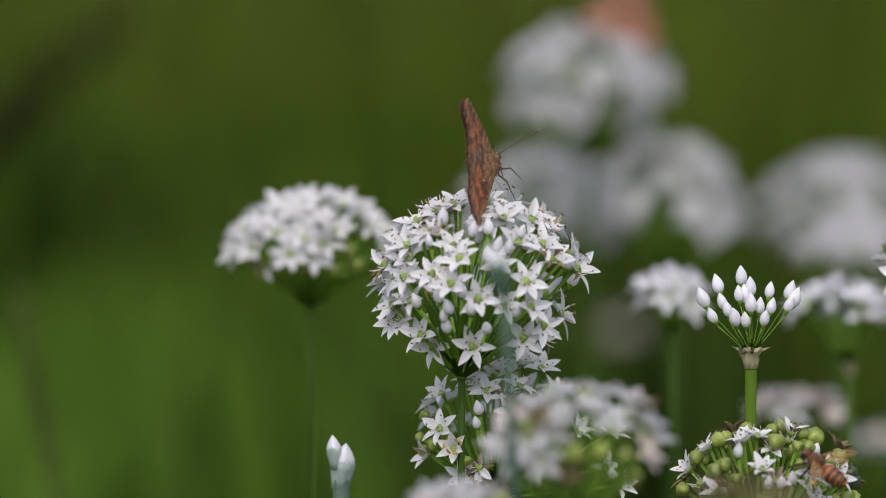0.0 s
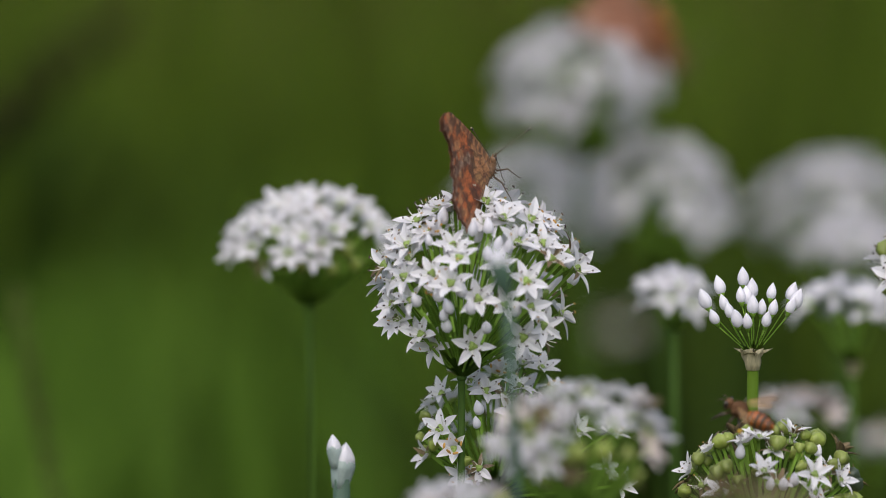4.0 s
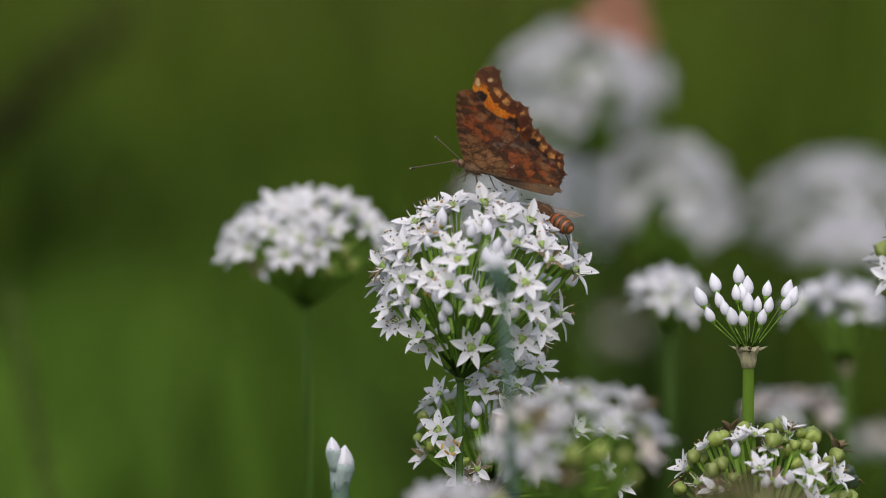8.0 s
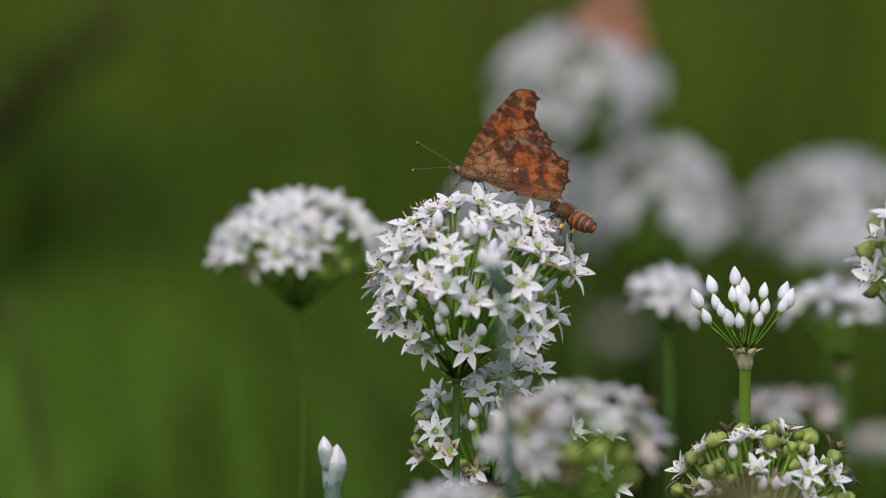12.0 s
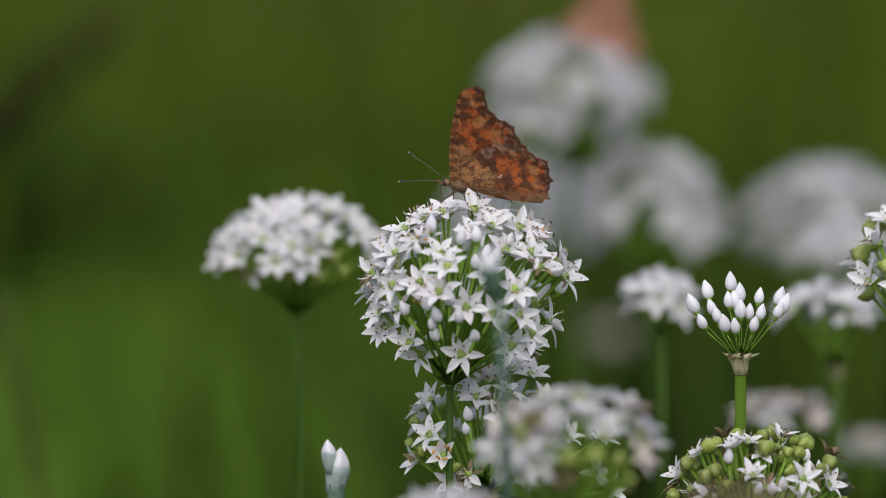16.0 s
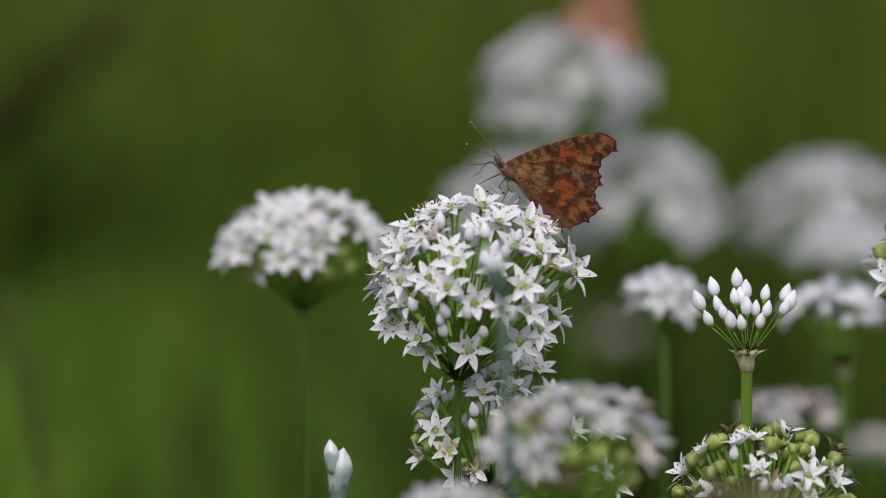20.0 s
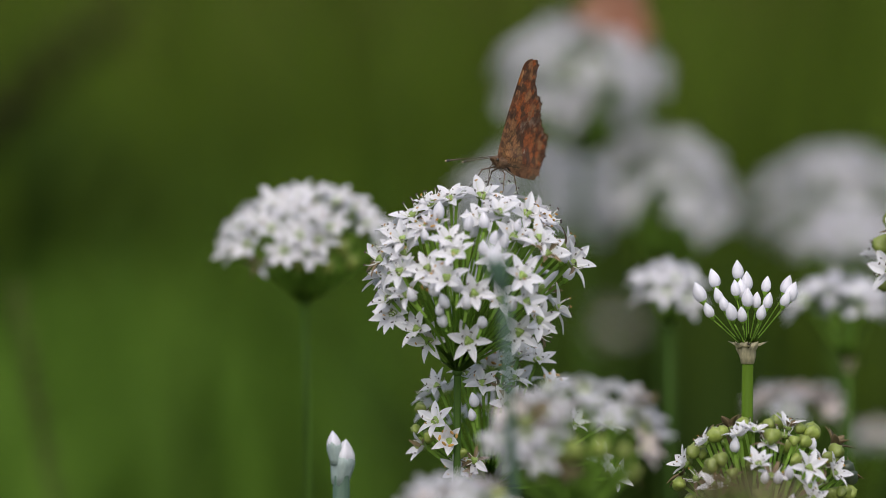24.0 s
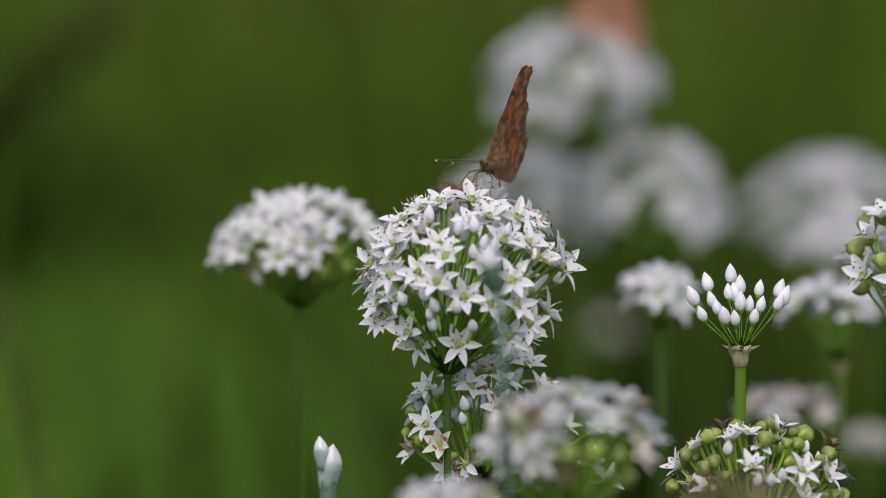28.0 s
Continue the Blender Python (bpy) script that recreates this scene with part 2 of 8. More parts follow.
def single(fn, name, *mats, **kw):
    bm = bmesh.new()
    fn(bm, Matrix(), **kw)
    return mesh_of(name, bm, *mats, smooth=False)


PETALS = [single(petal_into, "petal", PETAL, curl=c, length=ln, width=w) for c, ln, w in ((0.0, 5.6, 1.42), (0.25, 5.8, 1.5), (-0.3, 5.5, 1.36), (-0.6, 5.4, 1.28), (0.1, 5.2, 1.52))]
PETALS_WILT = [single(petal_into, "petal", WILT, curl=c, length=4.6, width=0.75) for c in (-0.9, -0.5)]
STAMENS_OCHRE = [single(stamen_into, "stamen", FILAMENT, ANTHER, length=ln, bulk=1.9) for ln in (2.6, 3.2)]
STAMENS = [single(stamen_into, "stamen", FILAMENT, a, length=ln) for a, ln in ((ANTHER, 2.8), (ANTHER_DARK, 3.0), (ANTHER_DARK, 2.5), (ANTHER_DARK, 2.2), (ANTHER_DARK, 2.8))]


def ovary_mesh(name, mat, r, h):
    bm = bmesh.new()
    prof = [(-0.4 * h, 0), (-0.36 * h, 0.5 * r), (-0.1 * h, 0.95 * r), (0.2 * h, r), (0.42 * h, 0.8 * r), (0.54 * h, 0.45 * r), (0.60 * h, 0.16 * r), (0.70 * h, 0)]
    turned(bm, [(z * MM, q * MM) for z, q in prof], 15, 3, 0.22, 0)
    return mesh_of(name, bm, mat)


OVARY_MESH = ovary_mesh("ovary", OVARY, 1.2, 2.1)
CAPSULE_MESH = ovary_mesh("seed_capsule", CAPSULE, 1.85, 3.5)
CAPSULE_DARK_MESH = ovary_mesh("seed_capsule", CAPSULE_DARK, 2.0, 3.8)


def bud_mesh(r, h):
    bm = bmesh.new()
    prof = [(0, 0), (0.02 * h, 0.35 * r), (0.18 * h, 0.86 * r), (0.38 * h, r), (0.6 * h, 0.86 * r), (0.8 * h, 0.5 * r), (0.93 * h, 0.18 * r), (h, 0)]
    turned(bm, [(z * MM, q * MM) for z, q in prof], 12, 3, 0.06, 0)
    turned(bm, [(-0.9 * MM, 0), (-0.85 * MM, 0.3 * MM), (0.08 * h * MM, 0.62 * r * MM), (0.14 * h * MM, 0.5 * r * MM), (0.2 * h * MM, 0)], 8, mat=1)
    return mesh_of("bud", bm, BUD, PEDICEL)


BUDS = [bud_mesh(1.55, 5.4), bud_mesh(1.7, 5.8), bud_mesh(1.3, 4.6)]


def pedicel_mesh(bow, r):
    bm = bmesh.new()
    tube(bm, [(bow * math.sin(math.pi * t), 0, t) for t in (0, 0.25, 0.5, 0.75, 1)], [r * MM * k for k in (1.15, 1, 0.95, 0.95, 1.25)], 6)
    return mesh_of("flower_stalk", bm, PEDICEL)


PEDICELS = [pedicel_mesh(b * MM, 0.34) for b in (0.6, 1.2, -0.8)]


def joined_floret(rng, petal_mat):
    """A whole floret in one mesh, for heads that stay soft in the distance."""
    bm = bmesh.new()
    rise, roots = radians(rng.uniform(5, 45)), []
    for k in range(6):
        m = Matrix.Rotation(radians(60 * k + rng.uniform(-9, 9)), 4, "Z") @ Matrix.Rotation(-rise - radians(rng.uniform(-12, 12)), 4, "Y") @ Matrix.Translation((0.5 * MM, 0, 0))
        before = len(bm.verts)
        petal_into(bm, m, rng.uniform(-0.6, 0.3), rng.uniform(5.2, 6.0), rng.uniform(1.35, 1.6), 0)
        bm.verts.ensure_lookup_table()
        roots += bm.verts[before:before + 4]
    prof = [(-0.8, 0), (-0.7, 0.5), (-0.2, 0.95), (0.4, 1.0), (0.9, 0.7), (1.2, 0.3), (1.8, 0)]
    turned(bm, [(z * MM, q * MM) for z, q in prof], 8, mat=3)
    roots.append([v for v in bm.verts][-2])
    bmesh.ops.pointmerge(bm, verts=roots, merge_co=Vector((0, 0, -0.6 * MM)))
    return mesh_of("floret", bm, petal_mat, FILAMENT, ANTHER, OVARY)


rng = random.Random(11)
FLORETS = [joined_floret(rng, PETAL) for _ in range(6)]
FLORETS_DRY = [joined_floret(rng, WILT) for _ in range(3)]
FLORETS_DULL = [joined_floret(rng, PETAL_DULL) for _ in range(4)]


def open_floret(plant, m, rng, rise, wilted=False, stamens=True, ripe=False):
    """An open flower in its own pieces: ovary, six petals, six stamens."""
    ob = put("floret", OVARY_MESH, plant, m)
    for k in range(6):
        inner = k % 2
        turn = Matrix.Rotation(radians(60 * k + rng.uniform(-7, 7)), 4, "Z")
        up = Matrix.Rotation(-radians(rise + 6 * inner + rng.uniform(-11, 11)), 4, "Y")
        me = rng.choice(PETALS_WILT if wilted and rng.random() < 0.6 else PETALS)
        put("petal", me, ob, turn @ up @ Matrix.Translation((0.55 * MM, 0, (-0.35 + 0.15 * inner) * MM)) @ Matrix.Rotation(radians(rng.uniform(-14, 14)), 4, "X"))
    for k in range(6 if stamens else 0):
        turn = Matrix.Rotation(radians(60 * k + 30 + rng.uniform(-12, 12)), 4, "Z")
        put("stamen", rng.choice(STAMENS_OCHRE if ripe else STAMENS), ob, turn @ Matrix.Rotation(-radians(rng.uniform(5, 35)), 4, "Y") @ Matrix.Translation((0.6 * MM, 0, 0)))
    return ob


def chive(label, top, foot, stem_mat=STEM, r=(1.9, 1.35), bend=0.0, group="flowering chives", name="garlic_chive"):
    """A chive plant: an Empty at its foot, a round stem up to the point where the flower stalks meet. Returns it and that point in its space."""
    ob = thing(name, (foot[0], foot[1], 0), label, "flower", group)
    rec = Vector(top) - Vector((foot[0], foot[1], 0))
    bm = bmesh.new()
    n = 12
    pts, rad = [], []
    for i in range(n + 1):
        t = i / n
        pts.append(Vector((rec.x * t ** 1.4 + bend * math.sin(math.pi * t), rec.y * t ** 1.4, -0.02 + (rec.z + 0.02) * t)))
        rad.append((r[0] * (1 - t) + r[1] * t) * MM)
    tube(bm, pts, rad, 10)
    oval(bm, rec, (1.25 * MM, 1.25 * MM, 1.05 * MM), 10, 6)
    part("stem", bm, stem_mat, ob)
    return ob, rec


def collar(plant, rec, size=1.0, mat=SPATHE):
    """The torn papery sheath under the flower stalks."""
    bm = bmesh.new()
    s = size * MM
    turned(bm, [(-3.2 * s, 0), (-3.0 * s, 1.5 * s), (-1.2 * s, 1.9 * s), (0.4 * s, 2.2 * s), (1.2 * s, 2.6 * s), (0.95 * s, 1.8 * s), (0.8 * s, 0)], 10, m=Matrix.Translation(rec))
    rim = random.Random(int(rec.z * 1e5))
    for v in bm.verts:
        if v.co.z > rec.z + 0.3 * s:
            v.co += Vector((rim.uniform(-0.7, 0.7), rim.uniform(-0.7, 0.7), rim.uniform(-1.0, 1.3))) * s
    for a in (20, 150, 265):
        d = Vector((math.cos(radians(a)), math.sin(radians(a)), 0))
        q = Vector((-d.y, d.x, 0))
        base = rec + d * 2.4 * s + Vector((0, 0, 0.9 * s))
        v = [bm.verts.new(p) for p in (base + q * 1.2 * s, base - q * 1.2 * s, base + d * 2.6 * s + Vector((0, 0, 0.9 * s)), base - d * 0.25 * s + Vector((0, 0, 0.5 * s)))]
        for f in ((0, 1, 2), (1, 3, 2), (3, 0, 2), (0, 3, 1)):
            bm.faces.new([v[i] for i in f])
    part("spathe", bm, mat, plant, "torn papery sheath")


def stalk(plant, rec, p, rng, thick=1.0):
    d = p - rec
    rec = rec + d.normalized() * 0.9 * MM
    d = p - rec
    put("flower_stalk", rng.choice(PEDICELS), plant, Matrix.Translation(rec) @ d.to_track_quat("Z", "Y").to_matrix().to_4x4() @ Matrix.Rotation(rng.uniform(0, 6.28), 4, "Z") @ Matrix.Diagonal((thick, thick, d.length, 1)))


def on_head(rec, centre, radii, az, el, lean=0.3):
    """Place and outward direction on an umbel; az 0 faces the viewer's side, el is the height on the dome."""
    a, e = radians(az), radians(el)
    d = Vector((math.sin(a) * math.cos(e), -math.cos(a) * math.cos(e), math.sin(e)))
    p = centre + Vector((d.x * radii[0], d.y * radii[1], d.z * radii[2]))
    n = (Vector((d.x / radii[0], d.y / radii[1], d.z / radii[2])).normalized() * (1 - lean) + (p - rec).normalized() * lean).normalized()
    return p, n


def head(plant, rec, centre, radii, rows, seed, fine=True, dull=False, stamens=True, size=1.0, rough=0.0, face=0.0):
    """Fills an umbel; face: how far its flowers turn to the brighter side. rows: kind, az, el; rough: how far heads sink in at random. Kinds: o open, a half open with full anthers, w withering, x dried, b bud, c capsule, d dark capsule, s bare stalk."""
    rng = random.Random(seed)
    for kind, az, el in rows:
        ripe, kind = kind == "a", kind.replace("a", "o")
        sunk = 1 - rough * rng.random() if rough else 1.0
        p, n = on_head(rec, centre, [r * sunk for r in radii], az, el, 0.55)
        if kind == "b":
            n = (n * 0.45 + Vector((0, 0, 0.55))).normalized()
        if face and kind in "ow":
            n = (n + Vector((0, -face, 0.45 * face))).normalized()
        n = (n + Vector((rng.uniform(-0.2, 0.2), rng.uniform(-0.2, 0.2), rng.uniform(-0.15, 0.2)))).normalized()
        m = facing(p, n, rng.uniform(0, 6.28), size * rng.uniform(0.92, 1.1))
        stalk(plant, rec, p - n * (0.7 * MM), rng)
        if kind in "ow":
            if fine:
                open_floret(plant, m, rng, rng.uniform(40, 60) if ripe else rng.uniform(8, 32) if kind == "o" else rng.uniform(-20, 60), kind == "w", stamens, ripe)
            else:
                put("floret", rng.choice(FLORETS_DULL if dull or kind == "w" else FLORETS), plant, m)
        elif kind == "x":
            put("dried_floret", rng.choice(FLORETS_DRY), plant, m)
        elif kind == "b":
            put("bud", rng.choice(BUDS), plant, m @ Matrix.Translation((0, 0, -1.0 * MM)) @ Matrix.Scale(0.86, 4))
        elif kind in "cd":
            put("seed_capsule", CAPSULE_MESH if kind == "c" else CAPSULE_DARK_MESH, plant, m @ Matrix.Scale(rng.uniform(0.8, 1.35) if kind == "c" else 1.1, 4), "" if kind == "c" else "ripe blackish capsule")


def scattered(n, seed, lo=-25, hi=88, az_lo=-180, az_hi=180, mix="ooooobw"):
    """Evenly spread places over a dome."""
    rng = random.Random(seed)
    out, s0, s1 = [], math.sin(radians(lo)), math.sin(radians(hi))
    for i in range(n):
        el = math.degrees(math.asin(s0 + (s1 - s0) * (i + 0.5) / n))
        az = az_lo + (i * 0.618034 % 1.0) * (az_hi - az_lo)
        out.append((rng.choice(mix), az + rng.uniform(-7, 7), el + rng.uniform(-5, 5)))
    return out


def front(radii, places):
    """Rows for head() from places on its viewer's side, in mm right of and above its middle."""
    rows = []
    for kind, x, z in places:
        x, z = x * MM / radii[0], z * MM / radii[2]
        k = min(1.0, 0.97 / max(0.01, math.hypot(x, z)))
        el = math.asin(z * k)
        rows.append((kind, math.degrees(math.asin(max(-1.0, min(1.0, x * k / math.cos(el))))), math.degrees(el)))
    return rows


# ---- ground and the meadow behind ----
bm = bmesh.new()
ring_r = [0.0, 0.6, 1.2, 2.0, 3.2, 5.0, 8.0, 14.0, 30.0, 80.0, 300.0]
rows_g = []
for i, r in enumerate(ring_r[1:]):
    rows_g.append([bm.verts.new((r * math.cos(a), r * math.sin(a), 0.018 * noise.noise(Vector((r * math.cos(a) * 1.7, r * math.sin(a) * 1.7, 0))) if 0.5 < r < 20 else 0.0)) for a in (2 * math.pi * k / 48 for k in range(48))])
mid = bm.verts.new((0, 0, 0))
for k in range(48):
    bm.faces.new((mid, rows_g[0][k], rows_g[0][(k + 1) % 48]))
for a, b in zip(rows_g, rows_g[1:]):
    for k in range(48):
        bm.faces.new((a[k], b[k], b[(k + 1) % 48], a[(k + 1) % 48]))
ground = tagged(new("ground", mesh_of("ground", bm, SOIL)), "dark mossy garden soil between the plants", "ground", kind="structure")


def blades(name, label, mat, places, seed, height, width, droop=0.35, clearing=0.0):
    """A stand of leaf blades, each a bent, tapering strip with a raised rib, in one mesh. places: (x, y, spread_x, spread_y, count); clearing: the radius kept free round the flower bed."""
    rng = np.random.default_rng(seed)
    xy = np.concatenate([np.stack([rng.normal(x, sx, n) if sx < 5 else rng.uniform(x - sx / 10, x + sx / 10, n), rng.normal(y, sy, n) if sy < 5 else rng.uniform(y - sy / 10, y + sy / 10, n)], 1) for x, y, sx, sy, n in places])
    if clearing:
        far = np.hypot(xy[:, 0], xy[:, 1] + 0.2) + 0.15 * np.sin(9 * xy[:, 0]) * np.cos(7 * xy[:, 1])
        xy = xy[far > clearing]
    n = len(xy)
    h = height * rng.uniform(0.55, 1.15, n)
    ang, bend = rng.uniform(0, 2 * np.pi, n), h * droop * rng.uniform(0.1, 1.3, n)
    w = width * rng.uniform(0.6, 1.3, n)
    d = np.stack([np.cos(ang), np.sin(ang)], 1)
    q = np.stack([-d[:, 1], d[:, 0]], 1)
    verts, steps = [], (0.0, 0.35, 0.68, 1.0)
    for t, wk in zip(steps, (0.8, 1.0, 0.75, 0.05)):
        c = np.concatenate([xy + d * (bend * t * t)[:, None], (-0.01 + h * (t - 0.25 * droop * t * t))[:, None]], 1)
        off = np.concatenate([q * (w * wk)[:, None], np.zeros((n, 1))], 1)
        rib = np.concatenate([-d * (w * wk * 0.35)[:, None], (w * wk * 0.15)[:, None]], 1)
        verts += [c + off, c + rib, c - off]
    v = np.stack(verts, 1).reshape(-1, 3)
    faces = []
    for i in range(n):
        o = i * 12
        for s in range(3):
            a = o + 3 * s
            faces += [(a, a + 1, a + 4, a + 3), (a + 1, a + 2, a + 5, a + 4)]
    me = bpy.data.meshes.new(name)
    me.from_pydata(v.tolist(), [], faces)
    me.materials.append(mat)
    return tagged(new(name, me), label, "grass", kind="stuff")


blades("meadow_grass", "tall mid-green meadow grass behind the flowers", GRASS_MID, [(0, 3.7, 1.1, 1.2, 6500), (0, 6.0, 2.4, 1.3, 6000), (0, 5.2, 1.6, 1.2, 5000), (0, 2.5, 4.5, 4.5, 14000)], 3, 0.46, 0.005, clearing=1.75)
blades("lawn_grass", "short green grass between the chives", GRASS_MID, [(0, 0.3, 0.8, 0.8, 4000), (0, 0.5, 1.6, 1.6, 15000), (0, 0.5, 4.5, 4.5, 20000)], 4, 0.11, 0.0035)
blades("leafy_growth", "dark green leafy growth in the meadow", GRASS_DARK, [(-0.31, 2.0, 0.045, 0.12, 800), (-0.30, 1.85, 0.03, 0.10, 140), (0.05, 2.0, 0.15, 0.2, 200), (0.4, 2.4, 0.15, 0.3, 350), (0.13, 0.95, 0.06, 0.1, 150), (0.24, 1.0, 0.06, 0.1, 180), (0.19, 1.1, 0.10, 0.1, 180)], 5, 0.33, 0.008)
blades("dark_weeds", "dark green weed stems at the side", GRASS_DARK, [(-0.30, 1.8, 0.03, 0.10, 30)], 15, 0.38, 0.006)
blades("fresh_grass", "bright fresh green grass patch", GRASS_BRIGHT, [(-0.12, 1.75, 0.07, 0.40, 1150), (-0.19, 1.7, 0.06, 0.35, 1300), (-0.26, 1.5, 0.05, 0.2, 650), (-0.20, 2.8, 0.07, 0.2, 400), (-0.22, 2.4, 0.06, 0.15, 450), (0.12, 1.5, 0.10, 0.2, 350)], 6, 0.25, 0.006)
blades("drying_grass", "olive drying grass further off", GRASS_DRY, [(-0.3, 5.2, 0.35, 0.4, 1100), (0.0, 5.0, 0.5, 0.5, 900), (0.1, 3.6, 0.25, 0.3, 500), (0.5, 5.0, 0.25, 0.5, 600)], 7, 0.52, 0.005)
blades("upright_leaves", "upright narrow chive leaves behind the flowers", GRASS_MID, [(0.22, 1.0, 0.06, 0.15, 90), (0.12, 1.3, 0.10, 0.2, 70), (0.15, 0.8, 0.02, 0.05, 9)], 8, 0.50, 0.0028, 0.12)

# ---- the chive heads ----
PLANTS = {}


def keep(key, plant):
    PLANTS[key] = plant
    return plant


# the large white head in full bloom that the butterfly feeds on
main, rec = chive("white garlic chive umbel in full bloom on green stem", (0.0032, -0.0027, 0.3693), (0.0021, -0.0030), STEM_DEEP, (1.3, 0.85))
keep("main", main)
c0 = Vector((0.0076, -0.0006, 0.3930)) - main.location
head(main, rec, c0, (0.0233, 0.0215, 0.0187), [("o", -55, 27), ("o", -13, 19), ("o", -17, 1), ("o", -50, 4), ("o", -8, -54), ("o", -54, -43), ("o", -63, -58), ("o", 36, -44), ("o", 27, 2), ("o", 31, -17), ("o", 46, 29), ("o", -48, 69), ("o", 22, 53), ("o", -67, -18), ("o", -74, -30), ("w", 76, 7), ("o", -74, -31), ("w", 69, -48), ("w", 47, 17), ("w", -76, 10), ("o", 48, -33), ("o", 12, 76), ("o", -61, 60), ("o", 52, 50), ("o", -69, 47), ("b", -35, 49), ("b", -6, 39), ("b", 6, 41), ("b", 31, 38), ("b", 18, 26), ("b", 11, 29), ("b", -25, -10), ("b", -24, -35), ("b", -24, -25), ("b", -11, -6), ("b", -6, -19), ("b", 4, -35), ("b", 4, 21), ("b", -36, 30), ("b", 22, -21), ("b", -41, -15), ("b", -19, -19)], 21, size=0.94, face=0.5)
head(main, rec, c0, (0.0220, 0.0205, 0.0185), scattered(24, 22, -30, 80, 80, 280, "oooobw"), 23)
head(main, rec, c0, (0.0175, 0.0165, 0.0150), scattered(7, 24, 0, 85, -60, 60, "bb"), 25)
head(main, rec, c0, (0.0212, 0.0198, 0.0172), [r for r in scattered(20, 26, -28, 80, -88, 88, "oooo") if r[1] < 20 or r[2] > 15], 27, size=0.88, face=0.2)

head(main, rec, c0, (0.0212, 0.0200, 0.0178), [("a", 78, 40), ("a", 95, 50), ("a", 62, 40), ("a", -36, 38), ("a", -72, 18), ("a", -30, -5)], 29, size=0.72)

# a second, lower head close behind its stem
low, rec = chive("lower white chive umbel with green seed capsules", (0.0105, 0.0107, 0.3388), (0.0116, 0.0129))
keep("low", low)
for a, spin in (((0.0180, 0.0095, 0.3712), 0), ((0.0224, 0.0094, 0.3702), 1), ((0.0258, 0.0119, 0.3639), 2), ((0.0388, 0.0081, 0.3551), 3), ((0.0308, 0.0101, 0.3548), 1.5), ((0.0205, -0.0046, 0.3473), 0.4), ((0.0405, -0.0049, 0.3441), 2.2), ((0.0373, 0.0034, 0.3473), 0.9)):
    p = Vector(a) - low.location
    n = ((p - rec).normalized() + Vector((0, -0.5, 0.3))).normalized()
    rngl = random.Random(int(spin * 10))
    open_floret(low, facing(p, n, spin, 0.82), rngl, rngl.uniform(10, 35), ripe=spin in (2, 3))
    stalk(low, rec, p - n * 0.7 * MM, rngl)
c0 = Vector((0.0105, 0.0121, 0.3550)) - low.location
ball = (0.0175, 0.016, 0.0150)
head(low, rec, c0, ball, front(ball, [("o", -11.8, 9.5), ("o", -12.2, 1.7), ("a", -8.8, -2.8), ("o", -1.2, 10.7), ("w", 2.9, 9.8), ("a", 1.0, 14.0), ("w", -15.1, -5.1), ("c", -17.0, -1.3), ("c", -15.6, 4.1), ("c", -16.0, -4.6), ("w", -3.4, -9.6), ("o", -7.0, -9.6), ("w", -3.0, -7.3), ("b", -3.6, 3.0), ("b", -3.0, 6.2), ("c", -6.0, -5.5), ("c", -13.5, -2.0), ("o", 6.5, 11.5), ("o", -5.0, 12.5), ("o", 5.0, 6.0)]), 31, size=0.8, face=0.35)
head(low, rec, c0, (0.0160, 0.015, 0.0140), scattered(14, 32, -10, 80, 110, 260, "oowwc"), 33, size=0.85)

# the domed head standing a little further back
left, rec = chive("domed white chive umbel on thin green stem", (-0.0361, 0.1036, 0.3748), (-0.0308, 0.1017), STEM_DEEP, (0.8, 0.6))
keep("left", left)
c0 = Vector((-0.0354, 0.1051, 0.3905)) - left.location
dome = (0.0197, 0.0190, 0.0122)
head(left, rec, c0, dome, front(dome, [("o", -8.3, 11.0), ("o", -2.5, 13.3), ("o", 2.7, 12.8), ("o", 8.5, 11.9), ("o", 14.9, 5.5), ("o", 17.5, -0.3), ("o", 20.6, 4.1), ("o", 12.5, 9.3), ("o", 2.1, 7.0), ("o", 5.9, 5.2), ("o", -0.7, 9.3), ("o", -4.2, 9.3), ("o", -5.4, -0.5), ("o", 0.4, -0.5), ("o", 3.3, 2.3), ("o", -1.3, 3.5), ("o", -18.1, 3.5), ("o", -12.3, 5.8), ("o", -19.8, -1.1), ("o", -14.6, 0.6), ("o", -8.8, 4.7)]), 42, size=0.98, face=0.3)
head(left, rec, c0, (0.0175, 0.0170, 0.0110), front(dome, [("w", -13.2, -4.7), ("b", -10.0, -4.2), ("c", -3.6, 5.8), ("c", -1.9, -4.2), ("c", -16.9, -3.5), ("c", 12.5, -4.0), ("c", 4.5, -1.7), ("c", 10.2, 0.0), ("c", 9.0, 3.0), ("c", -7.0, -4.0), ("c", 6.0, -5.0)]), 46, stamens=False, size=0.85)
head(left, rec, c0, (0.0188, 0.0182, 0.0118), scattered(26, 41, 0, 80, 95, 265, "ooooc"), 43, stamens=False, size=0.95)
head(left, rec, c0, (0.0180, 0.0175, 0.0085), scattered(48, 47, -30, 2, -180, 180, "s"), 48)

